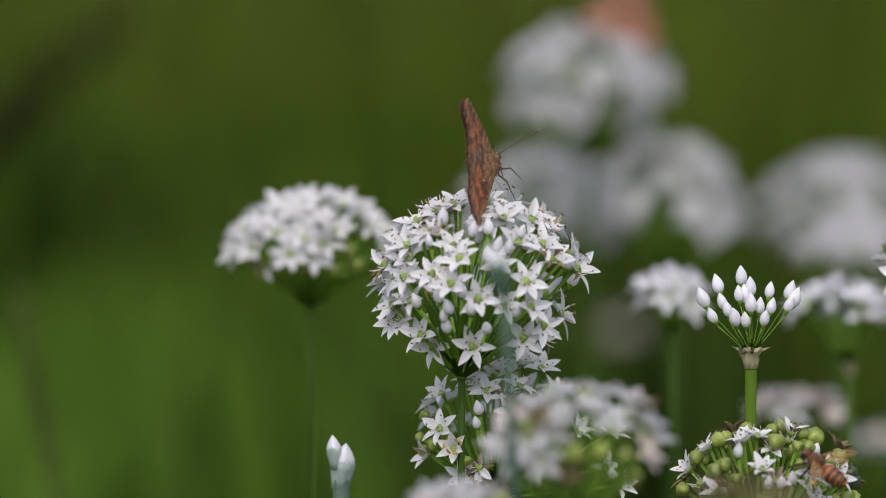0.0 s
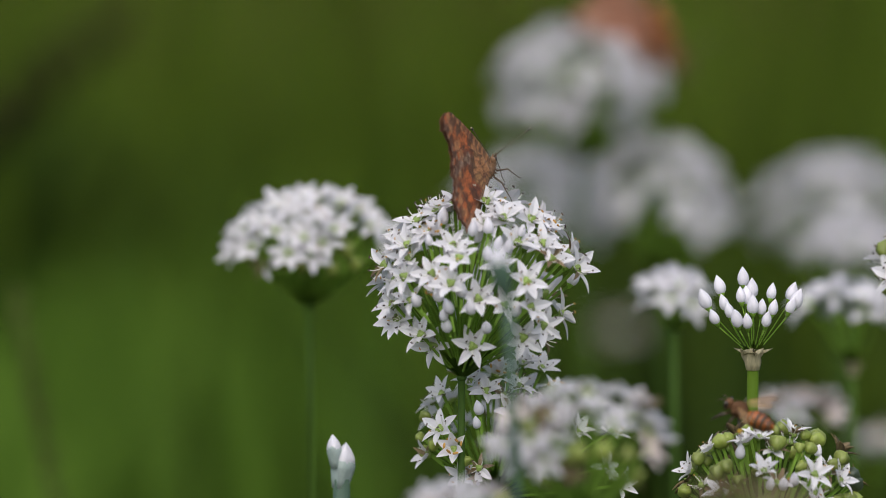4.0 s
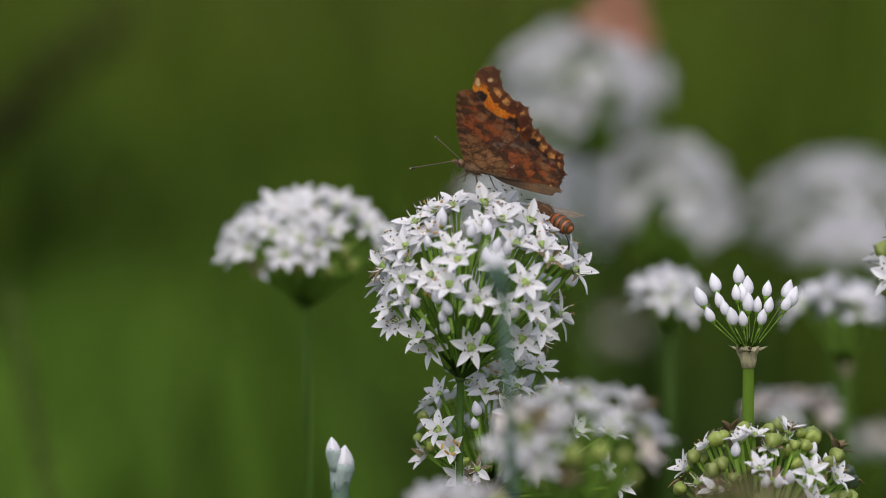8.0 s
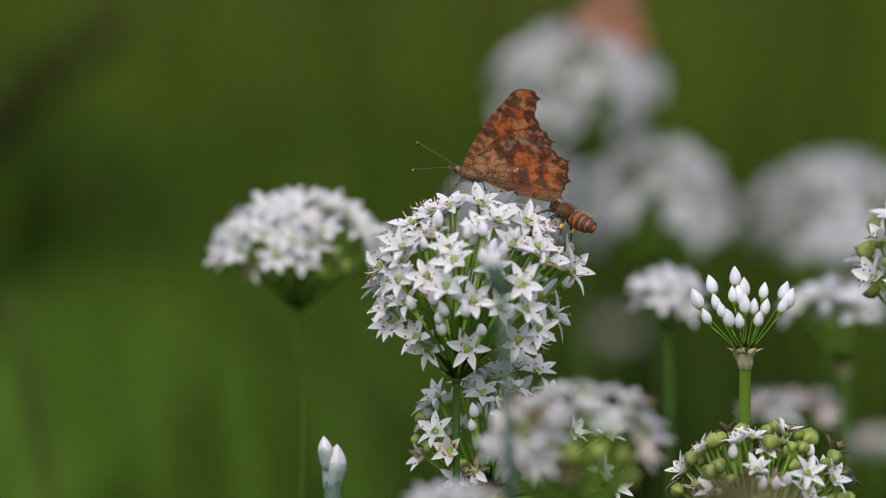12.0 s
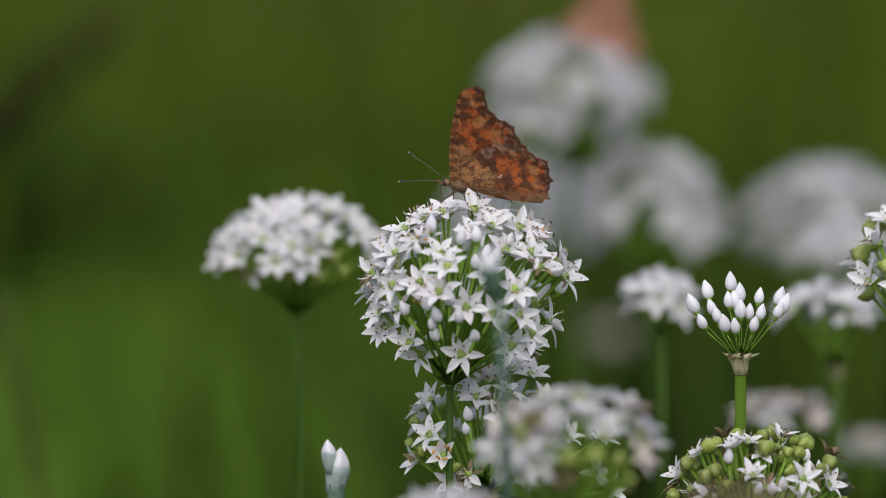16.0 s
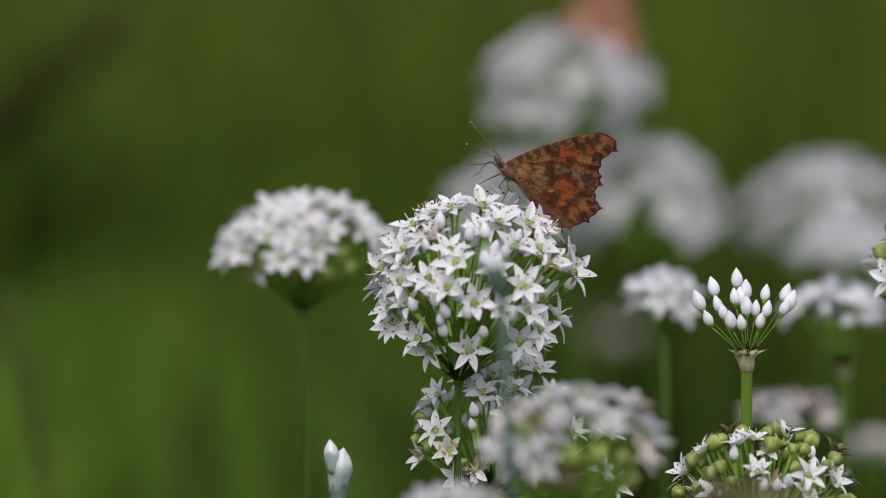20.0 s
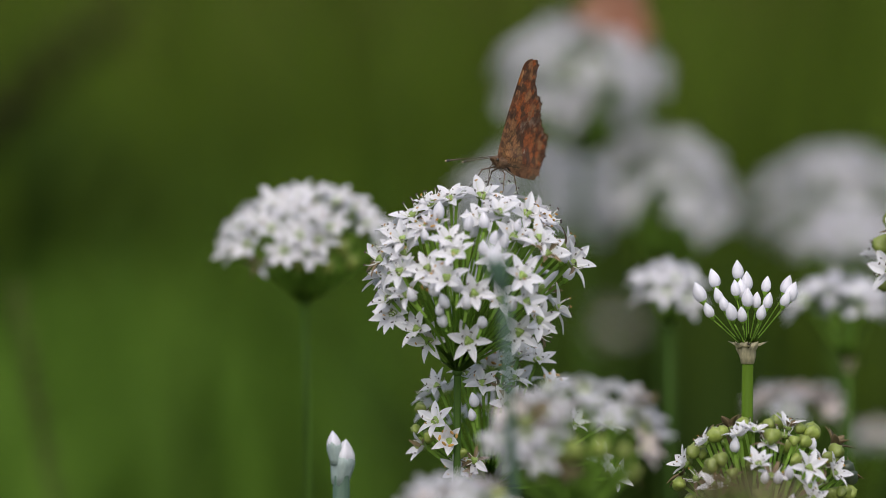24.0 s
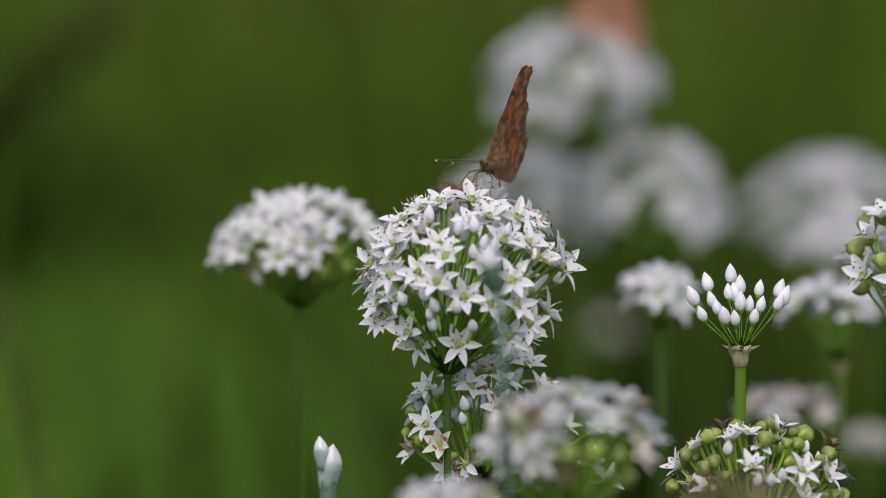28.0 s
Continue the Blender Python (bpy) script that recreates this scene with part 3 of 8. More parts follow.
# the head of closed white buds
buds, rec = chive("chive umbel of closed white pointed buds", (0.0715, -0.0022, 0.3748), (0.0709, -0.0030), STEM, (1.55, 1.38))
keep("buds", buds)
for a in [(0.0610, -0.0032, 0.3862), (0.0642, 0.0010, 0.3891), (0.0628, -0.0070, 0.3830), (0.0650, -0.0029, 0.3858), (0.0662, -0.0049, 0.3842), (0.0695, 0.0022, 0.3909), (0.0688, -0.0022, 0.3874), (0.0701, -0.0012, 0.3868), (0.0713, -0.0004, 0.3885), (0.0713, -0.0046, 0.3851), (0.0732, -0.0035, 0.3847), (0.0756, -0.0003, 0.3881), (0.0757, -0.0038, 0.3847), (0.0740, -0.0076, 0.3824), (0.0699, -0.0077, 0.3820), (0.0677, -0.0083, 0.3824), (0.0796, -0.0037, 0.3852), (0.0808, -0.0020, 0.3861), (0.0800, -0.0006, 0.3878)]:
    p = Vector(a) - buds.location
    rngb = random.Random(int(p.x * 1e6))
    n = ((p - rec).normalized() * 0.55 + Vector((0, 0, 0.45))).normalized()
    put("bud", BUDS[rngb.choice((0, 0, 1, 2))], buds, facing(p, n, rngb.uniform(0, 6.28), 0.92))
    stalk(buds, rec, p - n * 0.5 * MM, rngb, 0.43)
collar(buds, rec, 1.05)

# the head going to seed, white flowers among green capsules
seedy, rec = chive("chive umbel with white flowers and round green seed capsules", (0.0748, -0.0064, 0.3268), (0.0752, -0.0080))
keep("seedy", seedy)
c0 = Vector((0.0753, -0.0049, 0.3435)) - seedy.location
head(seedy, rec, c0, (0.0205, 0.019, 0.0150), [("o", -75, 20), ("o", -7, 26), ("o", 30, 22), ("o", 52, 15), ("o", -70, 43), ("o", -19, 63), ("o", 31, -6), ("o", -32, 55), ("c", -42, 23), ("c", -37, 28), ("c", -25, 17), ("c", -64, 57), ("c", -67, 52), ("c", 58, 63), ("c", 28, 49), ("c", 65, 55), ("c", 71, 32), ("c", 73, 32), ("c", 52, 29), ("c", 39, 47), ("d", 75, 16), ("d", 76, 8), ("c", -76, 1), ("c", 58, -3), ("c", 76, -6), ("w", -37, 6), ("b", -3, 12), ("b", 6, 12), ("b", 14, 16), ("c", 6, 55), ("c", -74, 31), ("w", 40, 67), ("c", 10, 75)], 51, size=0.79)
head(seedy, rec, c0, (0.0195, 0.0185, 0.0145), scattered(22, 52, -10, 85, 80, 280, "cccxc"), 53, size=0.85)
head(seedy, rec, c0, (0.0180, 0.0165, 0.0130), scattered(20, 54, -15, 70, -80, 80, "ccwbcw"), 55, size=0.85)

# soft heads nearer to the viewer
fore, rec = chive("white chive umbel with pinkish fading flowers", (0.0276, -0.1017, 0.3482), (0.0276, -0.0993))
keep("fore", fore)
c0 = Vector((0.0268, -0.1003, 0.3644)) - fore.location
tuft = (0.0198, 0.0170, 0.0142)
head(fore, rec, c0, tuft, front(tuft, [("o", -1.7, 13.4), ("o", 3.1, 10.1), ("o", -7.0, 11.0), ("o", 6.6, 13.6), ("o", 12.3, 11.3), ("o", -10.0, 4.4), ("o", -15.3, 3.1), ("o", -4.4, 4.6), ("o", -7.0, 0.0), ("o", 16.3, 6.6), ("o", 19.8, 3.5), ("o", -1.7, 7.6), ("w", -12.5, 8.2), ("o", 8.2, 7.6), ("w", 17.0, 1.0), ("o", -12.5, -0.5)]), 62, fine=False, size=0.95, rough=0.1)
head(fore, rec, c0, (0.0200, 0.0172, 0.0144), front(tuft, [("c", 2.5, 12.7), ("x", -5.2, 8.8), ("c", -9.6, 6.6), ("x", 14.9, 9.6), ("c", -17.9, 1.8), ("c", 6.0, 2.0), ("c", 0.5, 1.5), ("c", 11.0, 1.0), ("c", 13.5, -3.5)]), 64, size=0.85)
head(fore, rec, c0, (0.0180, 0.0155, 0.0125), scattered(12, 61, 10, 86, 110, 250, "oowc"), 63, fine=False, size=0.92)
head(fore, rec, c0, (0.0153, 0.0150, 0.0130), scattered(30, 65, -40, 0, -180, 180, "cssxsss"), 66, size=0.6)
fore2, rec = chive("fading white chive umbel with ochre anthers", (0.0037, -0.1259, 0.3397), (0.0037, -0.1225))
keep("fore2", fore2)
c0 = Vector((0.0037, -0.1250, 0.3499)) - fore2.location
head(fore2, rec, c0, (0.0112, 0.0112, 0.0083), scattered(26, 63, -10, 86, -180, 180, "oowoxc"), 64, fine=False)


def closed_bud(plant, at, r, h, tilt, sheath=STEM_BLUE):
    """A flower head still shut: a white pointed tip rising out of a bluish sheath."""
    m = Matrix.Translation(at) @ tilt
    bm = bmesh.new()
    turned(bm, [(0.1 * h, 0), (0.15 * h, 0.7 * r), (0.35 * h, r), (0.55 * h, 0.9 * r), (0.75 * h, 0.58 * r), (0.9 * h, 0.24 * r), (h, 0)], 16, 4, 0.15, 0, m)
    tip = part("closed_bud", bm, BUD, plant, "white closed bud tip")
    bm = bmesh.new()
    turned(bm, [(-0.5 * h, 0), (-0.48 * h, 0.72 * r), (-0.2 * h, 0.86 * r), (0.15 * h, 1.04 * r), (0.34 * h, 1.06 * r), (0.42 * h, 0.93 * r), (0.3 * h, 0)], 16, 4, 0.13, 0, m)
    rim = random.Random(int(h * 1e6))
    inv = m.inverted()
    for v in bm.verts:
        if (inv @ v.co).z > 0.25 * h:
            v.co += m.to_3x3() @ Vector((rim.uniform(-0.06, 0.06) * r, rim.uniform(-0.06, 0.06) * r, rim.uniform(-0.09, 0.13) * h))
    part("sheath", bm, sheath, tip, "bluish green sheath")


tall_bud, rec = chive("closed chive bud on bluish green stem", (0.0121, -0.1208, 0.4029), (0.0272, -0.1229), STEM_BLUE, (1.25, 1.05), name="chive_bud", group="chive buds")
keep("tall_bud", tall_bud)
closed_bud(tall_bud, rec + Vector((-0.0012, 0, 0.0015)), 0.0021, 0.0074, Matrix.Rotation(radians(-14), 4, "Y"))
SHEATH = material("pale grey-green sheath", (0.30, 0.365, 0.34), 0.55, 0.15, 300, 1200, 0.15, 0.1, 0.05, (3, 3, 0.5))
low_bud, rec = chive("pair of pale closed chive buds on bluish stem", (-0.0253, -0.0186, 0.3475), (-0.0258, -0.0169), STEM_BLUE, (2.2, 2.0), name="chive_bud", group="chive buds")
keep("low_bud", low_bud)
closed_bud(low_bud, rec + Vector((0.0001, 0, 0.0012)), 0.0024, 0.0074, Matrix.Rotation(radians(8), 4, "Y"), SHEATH)
closed_bud(low_bud, rec + Vector((-0.0015, -0.001, 0.0052)), 0.0015, 0.0054, Matrix.Rotation(radians(-6), 4, "Y"), SHEATH)

# heads softly out of focus behind
BACK = [
    ("small_back", "small white chive umbel on green stem", (0.0591, 0.1276, 0.3667), (0.0590, 0.1283, 0.3751), (0.0072, 0.0072, 0.0056), 11, "oooo", False),
    ("flat_back", "flat white chive umbel with papery sheath", (0.1071, 0.1367, 0.3560), (0.1040, 0.1381, 0.3716), (0.0118, 0.0118, 0.0056), 16, "ooobo", False),
    ("pink_back", "pinkish fading chive umbel", (0.0969, 0.1642, 0.3262), (0.0946, 0.1654, 0.3401), (0.0115, 0.0100, 0.0050), 12, "wwox", False),
    ("pale_back", "pale chive umbel beside the seed head", (0.1338, 0.3520, 0.2927), (0.1321, 0.3532, 0.3066), (0.0110, 0.0110, 0.0050), 5, "owb", False),
    ("high_back", "large round white chive umbel carrying a butterfly", (0.0454, 0.3653, 0.3944), (0.0441, 0.3674, 0.4187), (0.0241, 0.0230, 0.0177), 60, "oooooo", False),
    ("mid_back", "round white chive umbel in the back row", (0.0688, 0.3605, 0.3582), (0.0684, 0.3624, 0.3803), (0.0199, 0.0199, 0.0214), 50, "oooooo", False),
    ("wide_back", "wide white chive umbel in the back row", (0.0309, 0.4176, 0.3491), (0.0287, 0.4197, 0.3735), (0.0263, 0.0238, 0.0198), 46, "ooooo", False),
    ("right_back", "broad white chive umbel in the back row", (0.1231, 0.3984, 0.3510), (0.1231, 0.4004, 0.3732), (0.0227, 0.0227, 0.0202), 46, "ooooo", False),
    ("under_back", "white chive umbel beneath a broader one", (0.1209, 0.3372, 0.3535), (0.1209, 0.3386, 0.3688), (0.0122, 0.0122, 0.0083), 26, "oooo", False),
    ("far_back", "small pale chive umbel far behind", (0.0680, 0.8917, 0.2659), (0.0680, 0.8933, 0.2845), (0.0084, 0.0084, 0.0078), 3, "oww", False),
]
for key, label, top, mid, radii, n, mix, dull in BACK:
    low_el = -12 if radii[2] < 0.012 else (-45 if key == "high_back" else -22)
    plant, rec = chive(label, top, (top[0] + 0.004, top[1]), STEM_DEEP, (1.1, 0.85))
    keep(key, plant)
    rows = scattered(int(n * 1.75) if radii[2] > 0.012 else n, len(PLANTS) * 7, low_el, 86, -180, 180, mix)
    if radii[2] > 0.012:
        rows = [r for r in rows if noise.noise(Vector((math.cos(radians(r[1])) * 2.3, math.sin(radians(r[1])) * 2.3, r[2] / 20 + 3.7 * len(PLANTS)))) < 0.16]
    if key == "mid_back":
        rows = [r for r in rows if not (-16 < r[1] < 14 and r[2] < 30)]
    head(plant, rec, Vector(mid) - plant.location, radii, rows, len(PLANTS) * 7 + 1, fine=key in ("small_back", "flat_back"), dull=dull, stamens=False, size=1.16 if radii[2] > 0.012 else 1.12, rough=0.25)
    if key == "flat_back":
        collar(plant, rec, 0.7)

withered, rec = chive("withered brown chive umbel close to the viewer", (0.0594, -0.2254, 0.3499), (0.0594, -0.2216), STEM_DEEP)
keep("withered", withered)
head(withered, rec, Vector((0.0600, -0.2243, 0.3624)) - withered.location, (0.0115, 0.0115, 0.0110), scattered(20, 75, -20, 86, -180, 180, "xsxcs"), 76)

edge, rec = chive("chive umbel of green capsules and last white flowers", (0.1106, 0.0180, 0.3768), (0.1120, 0.0169))
keep("edge", edge)
c0 = Vector((0.1102, 0.0196, 0.3950)) - edge.location
head(edge, rec, c0, (0.0115, 0.0115, 0.0120), scattered(30, 71, -40, 86, -180, 180, "ccoocw"), 72)

# ---- grasses at the edge ----
def grass_stalk(label, foot, top, bend, seed, spikes, size, seeds=SEED):
    ob = thing("grass_stalk", (foot[0], foot[1], 0), label, "grass", "grass stalks")
    rng = random.Random(seed)
    t_ = Vector(top) - Vector((foot[0], foot[1], 0))
    pts = [Vector((t_.x * t ** 1.5 + bend * math.sin(math.pi * t), t_.y * t, -0.01 + (t_.z + 0.01) * t)) for t in (i / 10 for i in range(11))]
    bm = bmesh.new()
    tube(bm, pts, [(0.36 - 0.02 * i) * MM for i in range(11)], 6)
    part("stem", bm, GRASS_MID, ob)
    for i in range(spikes):
        t = 0.82 + 0.18 * i / spikes
        k = min(int(t * 10), 9)
        p = pts[k].lerp(pts[k + 1], t * 10 - k)
        bm = bmesh.new()
        d = Vector((rng.uniform(-1, 1), rng.uniform(-1, 1), 1.6)).normalized()
        oval(bm, p + d * size * 0.8, (size * 0.35, size * 0.35, size), 6, 5, 0, d.to_track_quat("Z", "Y").to_matrix().to_4x4())
        part("spikelet", bm, seeds, ob)
    return ob


stalk_near = keep("grass_stalk", grass_stalk("brownish green grass stalk with seed spikelets", (-0.0818, 0.3150), (-0.1312, 0.3174, 0.3563), 0.0, 81, 40, 0.0036, SEED_GREEN))
keep("far_stalk", grass_stalk("dark drying grass stem leaning over", (-0.3937, 0.8913), (-0.1365, 0.9041, 0.4080), -0.03, 82, 26, 0.011))


# ---- butterflies ----
FORE = [(2.3, -0.9), (2.8, 4.5), (2.3, 10), (1.3, 15.5), (0.1, 19.6), (-1.1, 23.2), (-3.3, 24.7), (-5.6, 25.2), (-7.7, 24.6), (-7.6, 21.6), (-9.4, 18.9), (-12.2, 17.5), (-14.9, 16.5), (-14.5, 14.8), (-15.7, 13.4), (-15.6, 11.3), (-13.2, 9.8), (-8, 6), (-3, 2), (-0.5, -0.2)]
HIND = [(1.0, -1.2), (-0.5, 4), (-4, 8.5), (-8.5, 12), (-13, 13.4), (-15.8, 12.7), (-17.6, 11.2), (-19.2, 9.4), (-21, 8.4), (-23.6, 8.5), (-23.1, 5.6), (-24.1, 2.8), (-22.8, 0.7), (-22.9, -2.2), (-20.6, -3.2), (-15, -3.4), (-8, -3.0), (-3, -1.6)]


def margin(ctrl, lo, hi):
    """The wing's outline: a smooth line through the corners, toothed along its outer margin (corners lo to hi)."""
    n, out = len(ctrl), []
    for i in range(n):
        p0, p1, p2, p3 = (Vector(ctrl[(i + k - 1) % n]) for k in range(4))
        steps = 8 if lo <= i < hi else 6
        nrm = Vector(((p2 - p1).y, -(p2 - p1).x)).normalized()
        for s in range(steps):
            t = s / steps
            q = 0.5 * ((2 * p1) + (p2 - p0) * t + (2 * p0 - 5 * p1 + 4 * p2 - p3) * t * t + (3 * p1 - p0 - 3 * p2 + p3) * t ** 3)
            if lo <= i < hi:
                q = p1.lerp(p2, t) - nrm * (0.24 * (p2 - p1).length * math.sin(math.pi * t) ** 0.8)
            out.append(q)
    return out


def blot(f, u, spots, soft=0.24, ragged=0.35):
    """How far a place lies inside the nearest of some soft-edged oval blots: 1 inside, 0 outside."""
    best = 0.0
    for a, b, ra, rb in spots:
        d = math.hypot((f - a) / ra, (u - b) / rb)
        d += ragged * noise.noise(Vector((f * 0.9, u * 0.9, 3.1)))
        best = max(best, min(1.0, max(0.0, (1.0 + soft / 2 - d) / soft)))
    return best


def blend(a, b, k):
    return tuple(x + (y - x) * k for x, y in zip(a, b))


FORE_SPOTS = [(1.0, 9.4, 2.38, 1.88), (0.5, 5.8, 2.25, 1.25), (0.2, 2.6, 1.12, 0.75), (-3.8, 12.9, 1.38, 1.25), (-5.9, 11.0, 1.50, 1.25), (-5.6, 7.1, 1.88, 1.38), (-10.2, 11.6, 1.88, 1.62), (0.4, 16.2, 3.00, 1.75), (-2.2, 17.4, 1.50, 1.25)]
HIND_SPOTS = [(-12.4, 6.0, 1.50, 1.00), (-12.6, 2.3, 1.62, 1.00), (-17.8, 5.2, 1.25, 1.62), (-17.0, 1.4, 1.62, 1.25), (-8.4, 3.2, 1.38, 1.00), (-15.0, 8.6, 1.50, 1.25), (-17.6, -1.2, 1.25, 0.88)]


# blotches of the underside, forewing first, then hindwing
UNDER_DARK = ([(-1.2, 10.6, 3.2, 1.0), (-5.2, 12.6, 1.8, 1.3), (-1.5, 17.2, 2.6, 1.3), (-1.6, 21.0, 2.0, 1.4), (-11.5, 14.5, 2.2, 1.4), (-8.2, 17.5, 1.2, 1.4)],
              [(-6.4, 6.2, 1.9, 1.5), (-9.0, 5.2, 1.4, 2.0), (-12.8, 2.4, 1.5, 1.8), (-9.6, 8.9, 1.6, 1.0), (-15.8, 5.6, 0.9, 2.6), (-17.0, 0.6, 1.0, 2.4), (-13.6, 8.2, 1.4, 0.9)])
UNDER_RUST = ([(-1.0, 13.6, 2.5, 1.4), (-3.4, 11.2, 1.3, 1.5), (-7.4, 13.4, 2.2, 1.2), (-5.0, 9.4, 1.6, 1.2), (-9.6, 12.0, 1.8, 1.2), (-4.0, 15.6, 1.4, 1.0), (-3.6, 18.6, 1.4, 0.9)],
              [(-11.2, 5.7, 1.7, 1.7), (-14.6, 3.6, 1.3, 2.6), (-16.2, -1.2, 1.6, 1.6), (-14.2, 6.9, 1.2, 0.9), (-18.6, 2.6, 1.2, 1.4)])
UNDER_PALE = ([(-1.0, 8.4, 1.8, 1.2), (-5.8, 16.5, 1.3, 1.6), (0.2, 15.6, 0.9, 0.8), (-0.2, 18.9, 0.9, 0.8), (-4.0, 21.4, 1.6, 1.2), (-6.0, 23.2, 1.2, 0.8), (-12.6, 12.4, 1.2, 1.0)],
              [(-14.3, 9.0, 1.0, 0.9), (-17.2, 9.6, 1.1, 0.9), (-18.9, 5.3, 1.3, 1.1), (-20.0, 1.6, 1.2, 1.4), (-4.6, 4.6, 1.3, 1.5)])
UNDER_GREY = ([(-11.0, 10.6, 1.6, 1.0)], [(-7.7, 8.6, 1.7, 1.2), (-11.8, 10.3, 2.2, 1.3), (-15.4, 10.6, 1.4, 1.0)])


def wing_colour(f, u, edge, along, hind, under, tone):
    """Scale colours. edge: distance from the toothed outer margin in mm; along: place on that margin in mm."""
    r = math.hypot(f, u)
    g = noise.noise(Vector((f * 0.35, u * 0.35, 7.7 if hind else 2.2)))
    g2 = noise.noise(Vector((f * 1.3, u * 1.3, 4.4)))
    ang = math.degrees(math.atan2(-f, u))
    vein = abs(((ang + 2.5 * g) % 13.0) - 6.5)
    vein_k = max(0.0, 1 - (6.5 - vein) * math.radians(1) * r / 0.20) if r > 4 else 0.0
    if not under:
        c = blend((0.66, 0.165, 0.008), (0.76, 0.27, 0.016), 0.5 + 0.9 * g)
        rim = edge + 0.45 * g2
        wave = 0.5 + 0.5 * math.cos(2 * math.pi * along / 2.6)
        umber = (0.085, 0.024, 0.010)
        if rim < 1.0:
            c = blend(umber, (0.30, 0.12, 0.04), wave * 0.6)
        elif rim < 2.5:
            c = blend(umber, (0.72, 0.33, 0.09), max(0.0, wave * 1.5 - 0.45) if wave > 0.3 else 0.0)
        elif rim < 3.5 + 0.7 * wave:
            c = blend(c, umber, 0.92)
        elif rim < 5.6 and hind:
            c = blend(c, (0.74, 0.33, 0.07), 0.6 * wave)
            c = blend(c, umber, max(0.0, 0.8 - 2.2 * wave))
        c = blend(c, (0.018, 0.010, 0.007), blot(f, u, HIND_SPOTS if hind else FORE_SPOTS))
        if not hind and u > 19.0:
            c = blend(c, (0.10, 0.035, 0.015), min(1.0, (u - 19.0) / 2.0) * 0.9)
            c = blend(c, (0.72, 0.45, 0.22), blot(f, u, [(-1.2, 20.6, 0.6, 1.0), (-4.6, 21.6, 0.7, 0.5)]))
        c = blend(c, (0.09, 0.05, 0.025), max(0.0, min(1.0, ((11.0 if hind else 7.0) - r) / 6.0)) * (0.85 if hind else 0.5))
        if hind and u < -1.0:
            c = blend(c, (0.20, 0.12, 0.06), 0.92)
        if hind and f > -15:
            c = blend(c, (0.085, 0.050, 0.025), max(0.0, min(1.0, (4.0 - u + 1.2 * g2) / 2.4)) * min(1.0, (f + 15) / 4))
        if not hind and f > 2.4 - 0.16 * u + 0.0012 * u * u and u < 19:
            c = blend(c, (0.07, 0.03, 0.015), 0.7)
        return blend(c, (0.12, 0.045, 0.015), vein_k * 0.5)
    tan, rust, dark, grey, pale = tone
    # scale cells with dark joints near the root, and blotches in bands further out
    dist, near = noise.voronoi(Vector((f * 0.42, u * 0.55, 2.0 if hind else 6.0)))
    pick = (math.sin(near[0].x * 91.7 + near[0].y * 47.3) * 437.5) % 1.0
    root = max(0.0, min(1.0, (10.0 - r + 2.0 * g) / 1.6))
    c = blend(blend(dark, rust, 0.30 + 0.35 * g2), blend(tan, pale, 0.6 * pick), root)
    joint = max(0.0, 1 - (dist[1] - dist[0]) / 0.14)
    c = blend(c, dark, joint * (0.75 * root + 0.2))
    olive = blend(tan, grey, 0.6)
    g3 = noise.noise(Vector((f * 0.8, u * 0.8, 9.4)))
    for spots, tint in ((UNDER_DARK[hind], dark), (UNDER_RUST[hind], rust), (UNDER_PALE[hind], pale), (UNDER_GREY[hind], grey if hind else olive)):
        c = blend(c, blend(tint, tan, 0.25 * pick), 0.92 * blot(f + 0.9 * g2, u + 0.7 * g3, spots, 0.3, 0.5))
    wave = 0.5 + 0.5 * math.cos(2 * math.pi * along / 3.0)
    rim = edge + 0.35 * g2
    if 2.4 < rim < 4.4:
        c = blend(c, pale, max(0.0, 1.5 * wave - 0.5) * 0.8)
    elif 1.1 < rim <= 2.4:
        c = blend(c, dark if wave < 0.6 else rust, 0.65)
    elif 0.4 < rim <= 1.1:
        c = blend(c, olive if wave > 0.35 else dark, 0.75)
    elif rim <= 0.4:
        c = blend(c, dark, 0.8)
    if not hind and f > 1.0 - 0.10 * u:
        c = blend(c, dark if (u + 0.6 * g) % 2.4 < 1.3 else pale, 0.6)
    if hind and u < 0.2:
        c = blend(c, blend(pale, grey, 0.35), min(1.0, 0.2 - u) * 0.6)
    if hind:
        c = blend(c, (0.62, 0.55, 0.42), blot(f, u, [(-10.3, 2.7, 0.42, 0.16), (-10.7, 3.0, 0.16, 0.36)]))
    c = blend(c, dark, max(0.0, min(0.75, 1.7 * noise.noise(Vector((f * 0.62, u * 0.75, 12.3))) - 0.15)) * (1 - 0.7 * root))
    c = blend(c, dark, vein_k * 0.7)
    ripple = noise.noise(Vector((f * 2.2, u * 2.2, 1.0))) + 0.5 * noise.noise(Vector((f * 5.0, u * 5.0, 1.0)))
    return tuple(max(0.004, x * (1.04 + 0.24 * ripple)) for x in c)


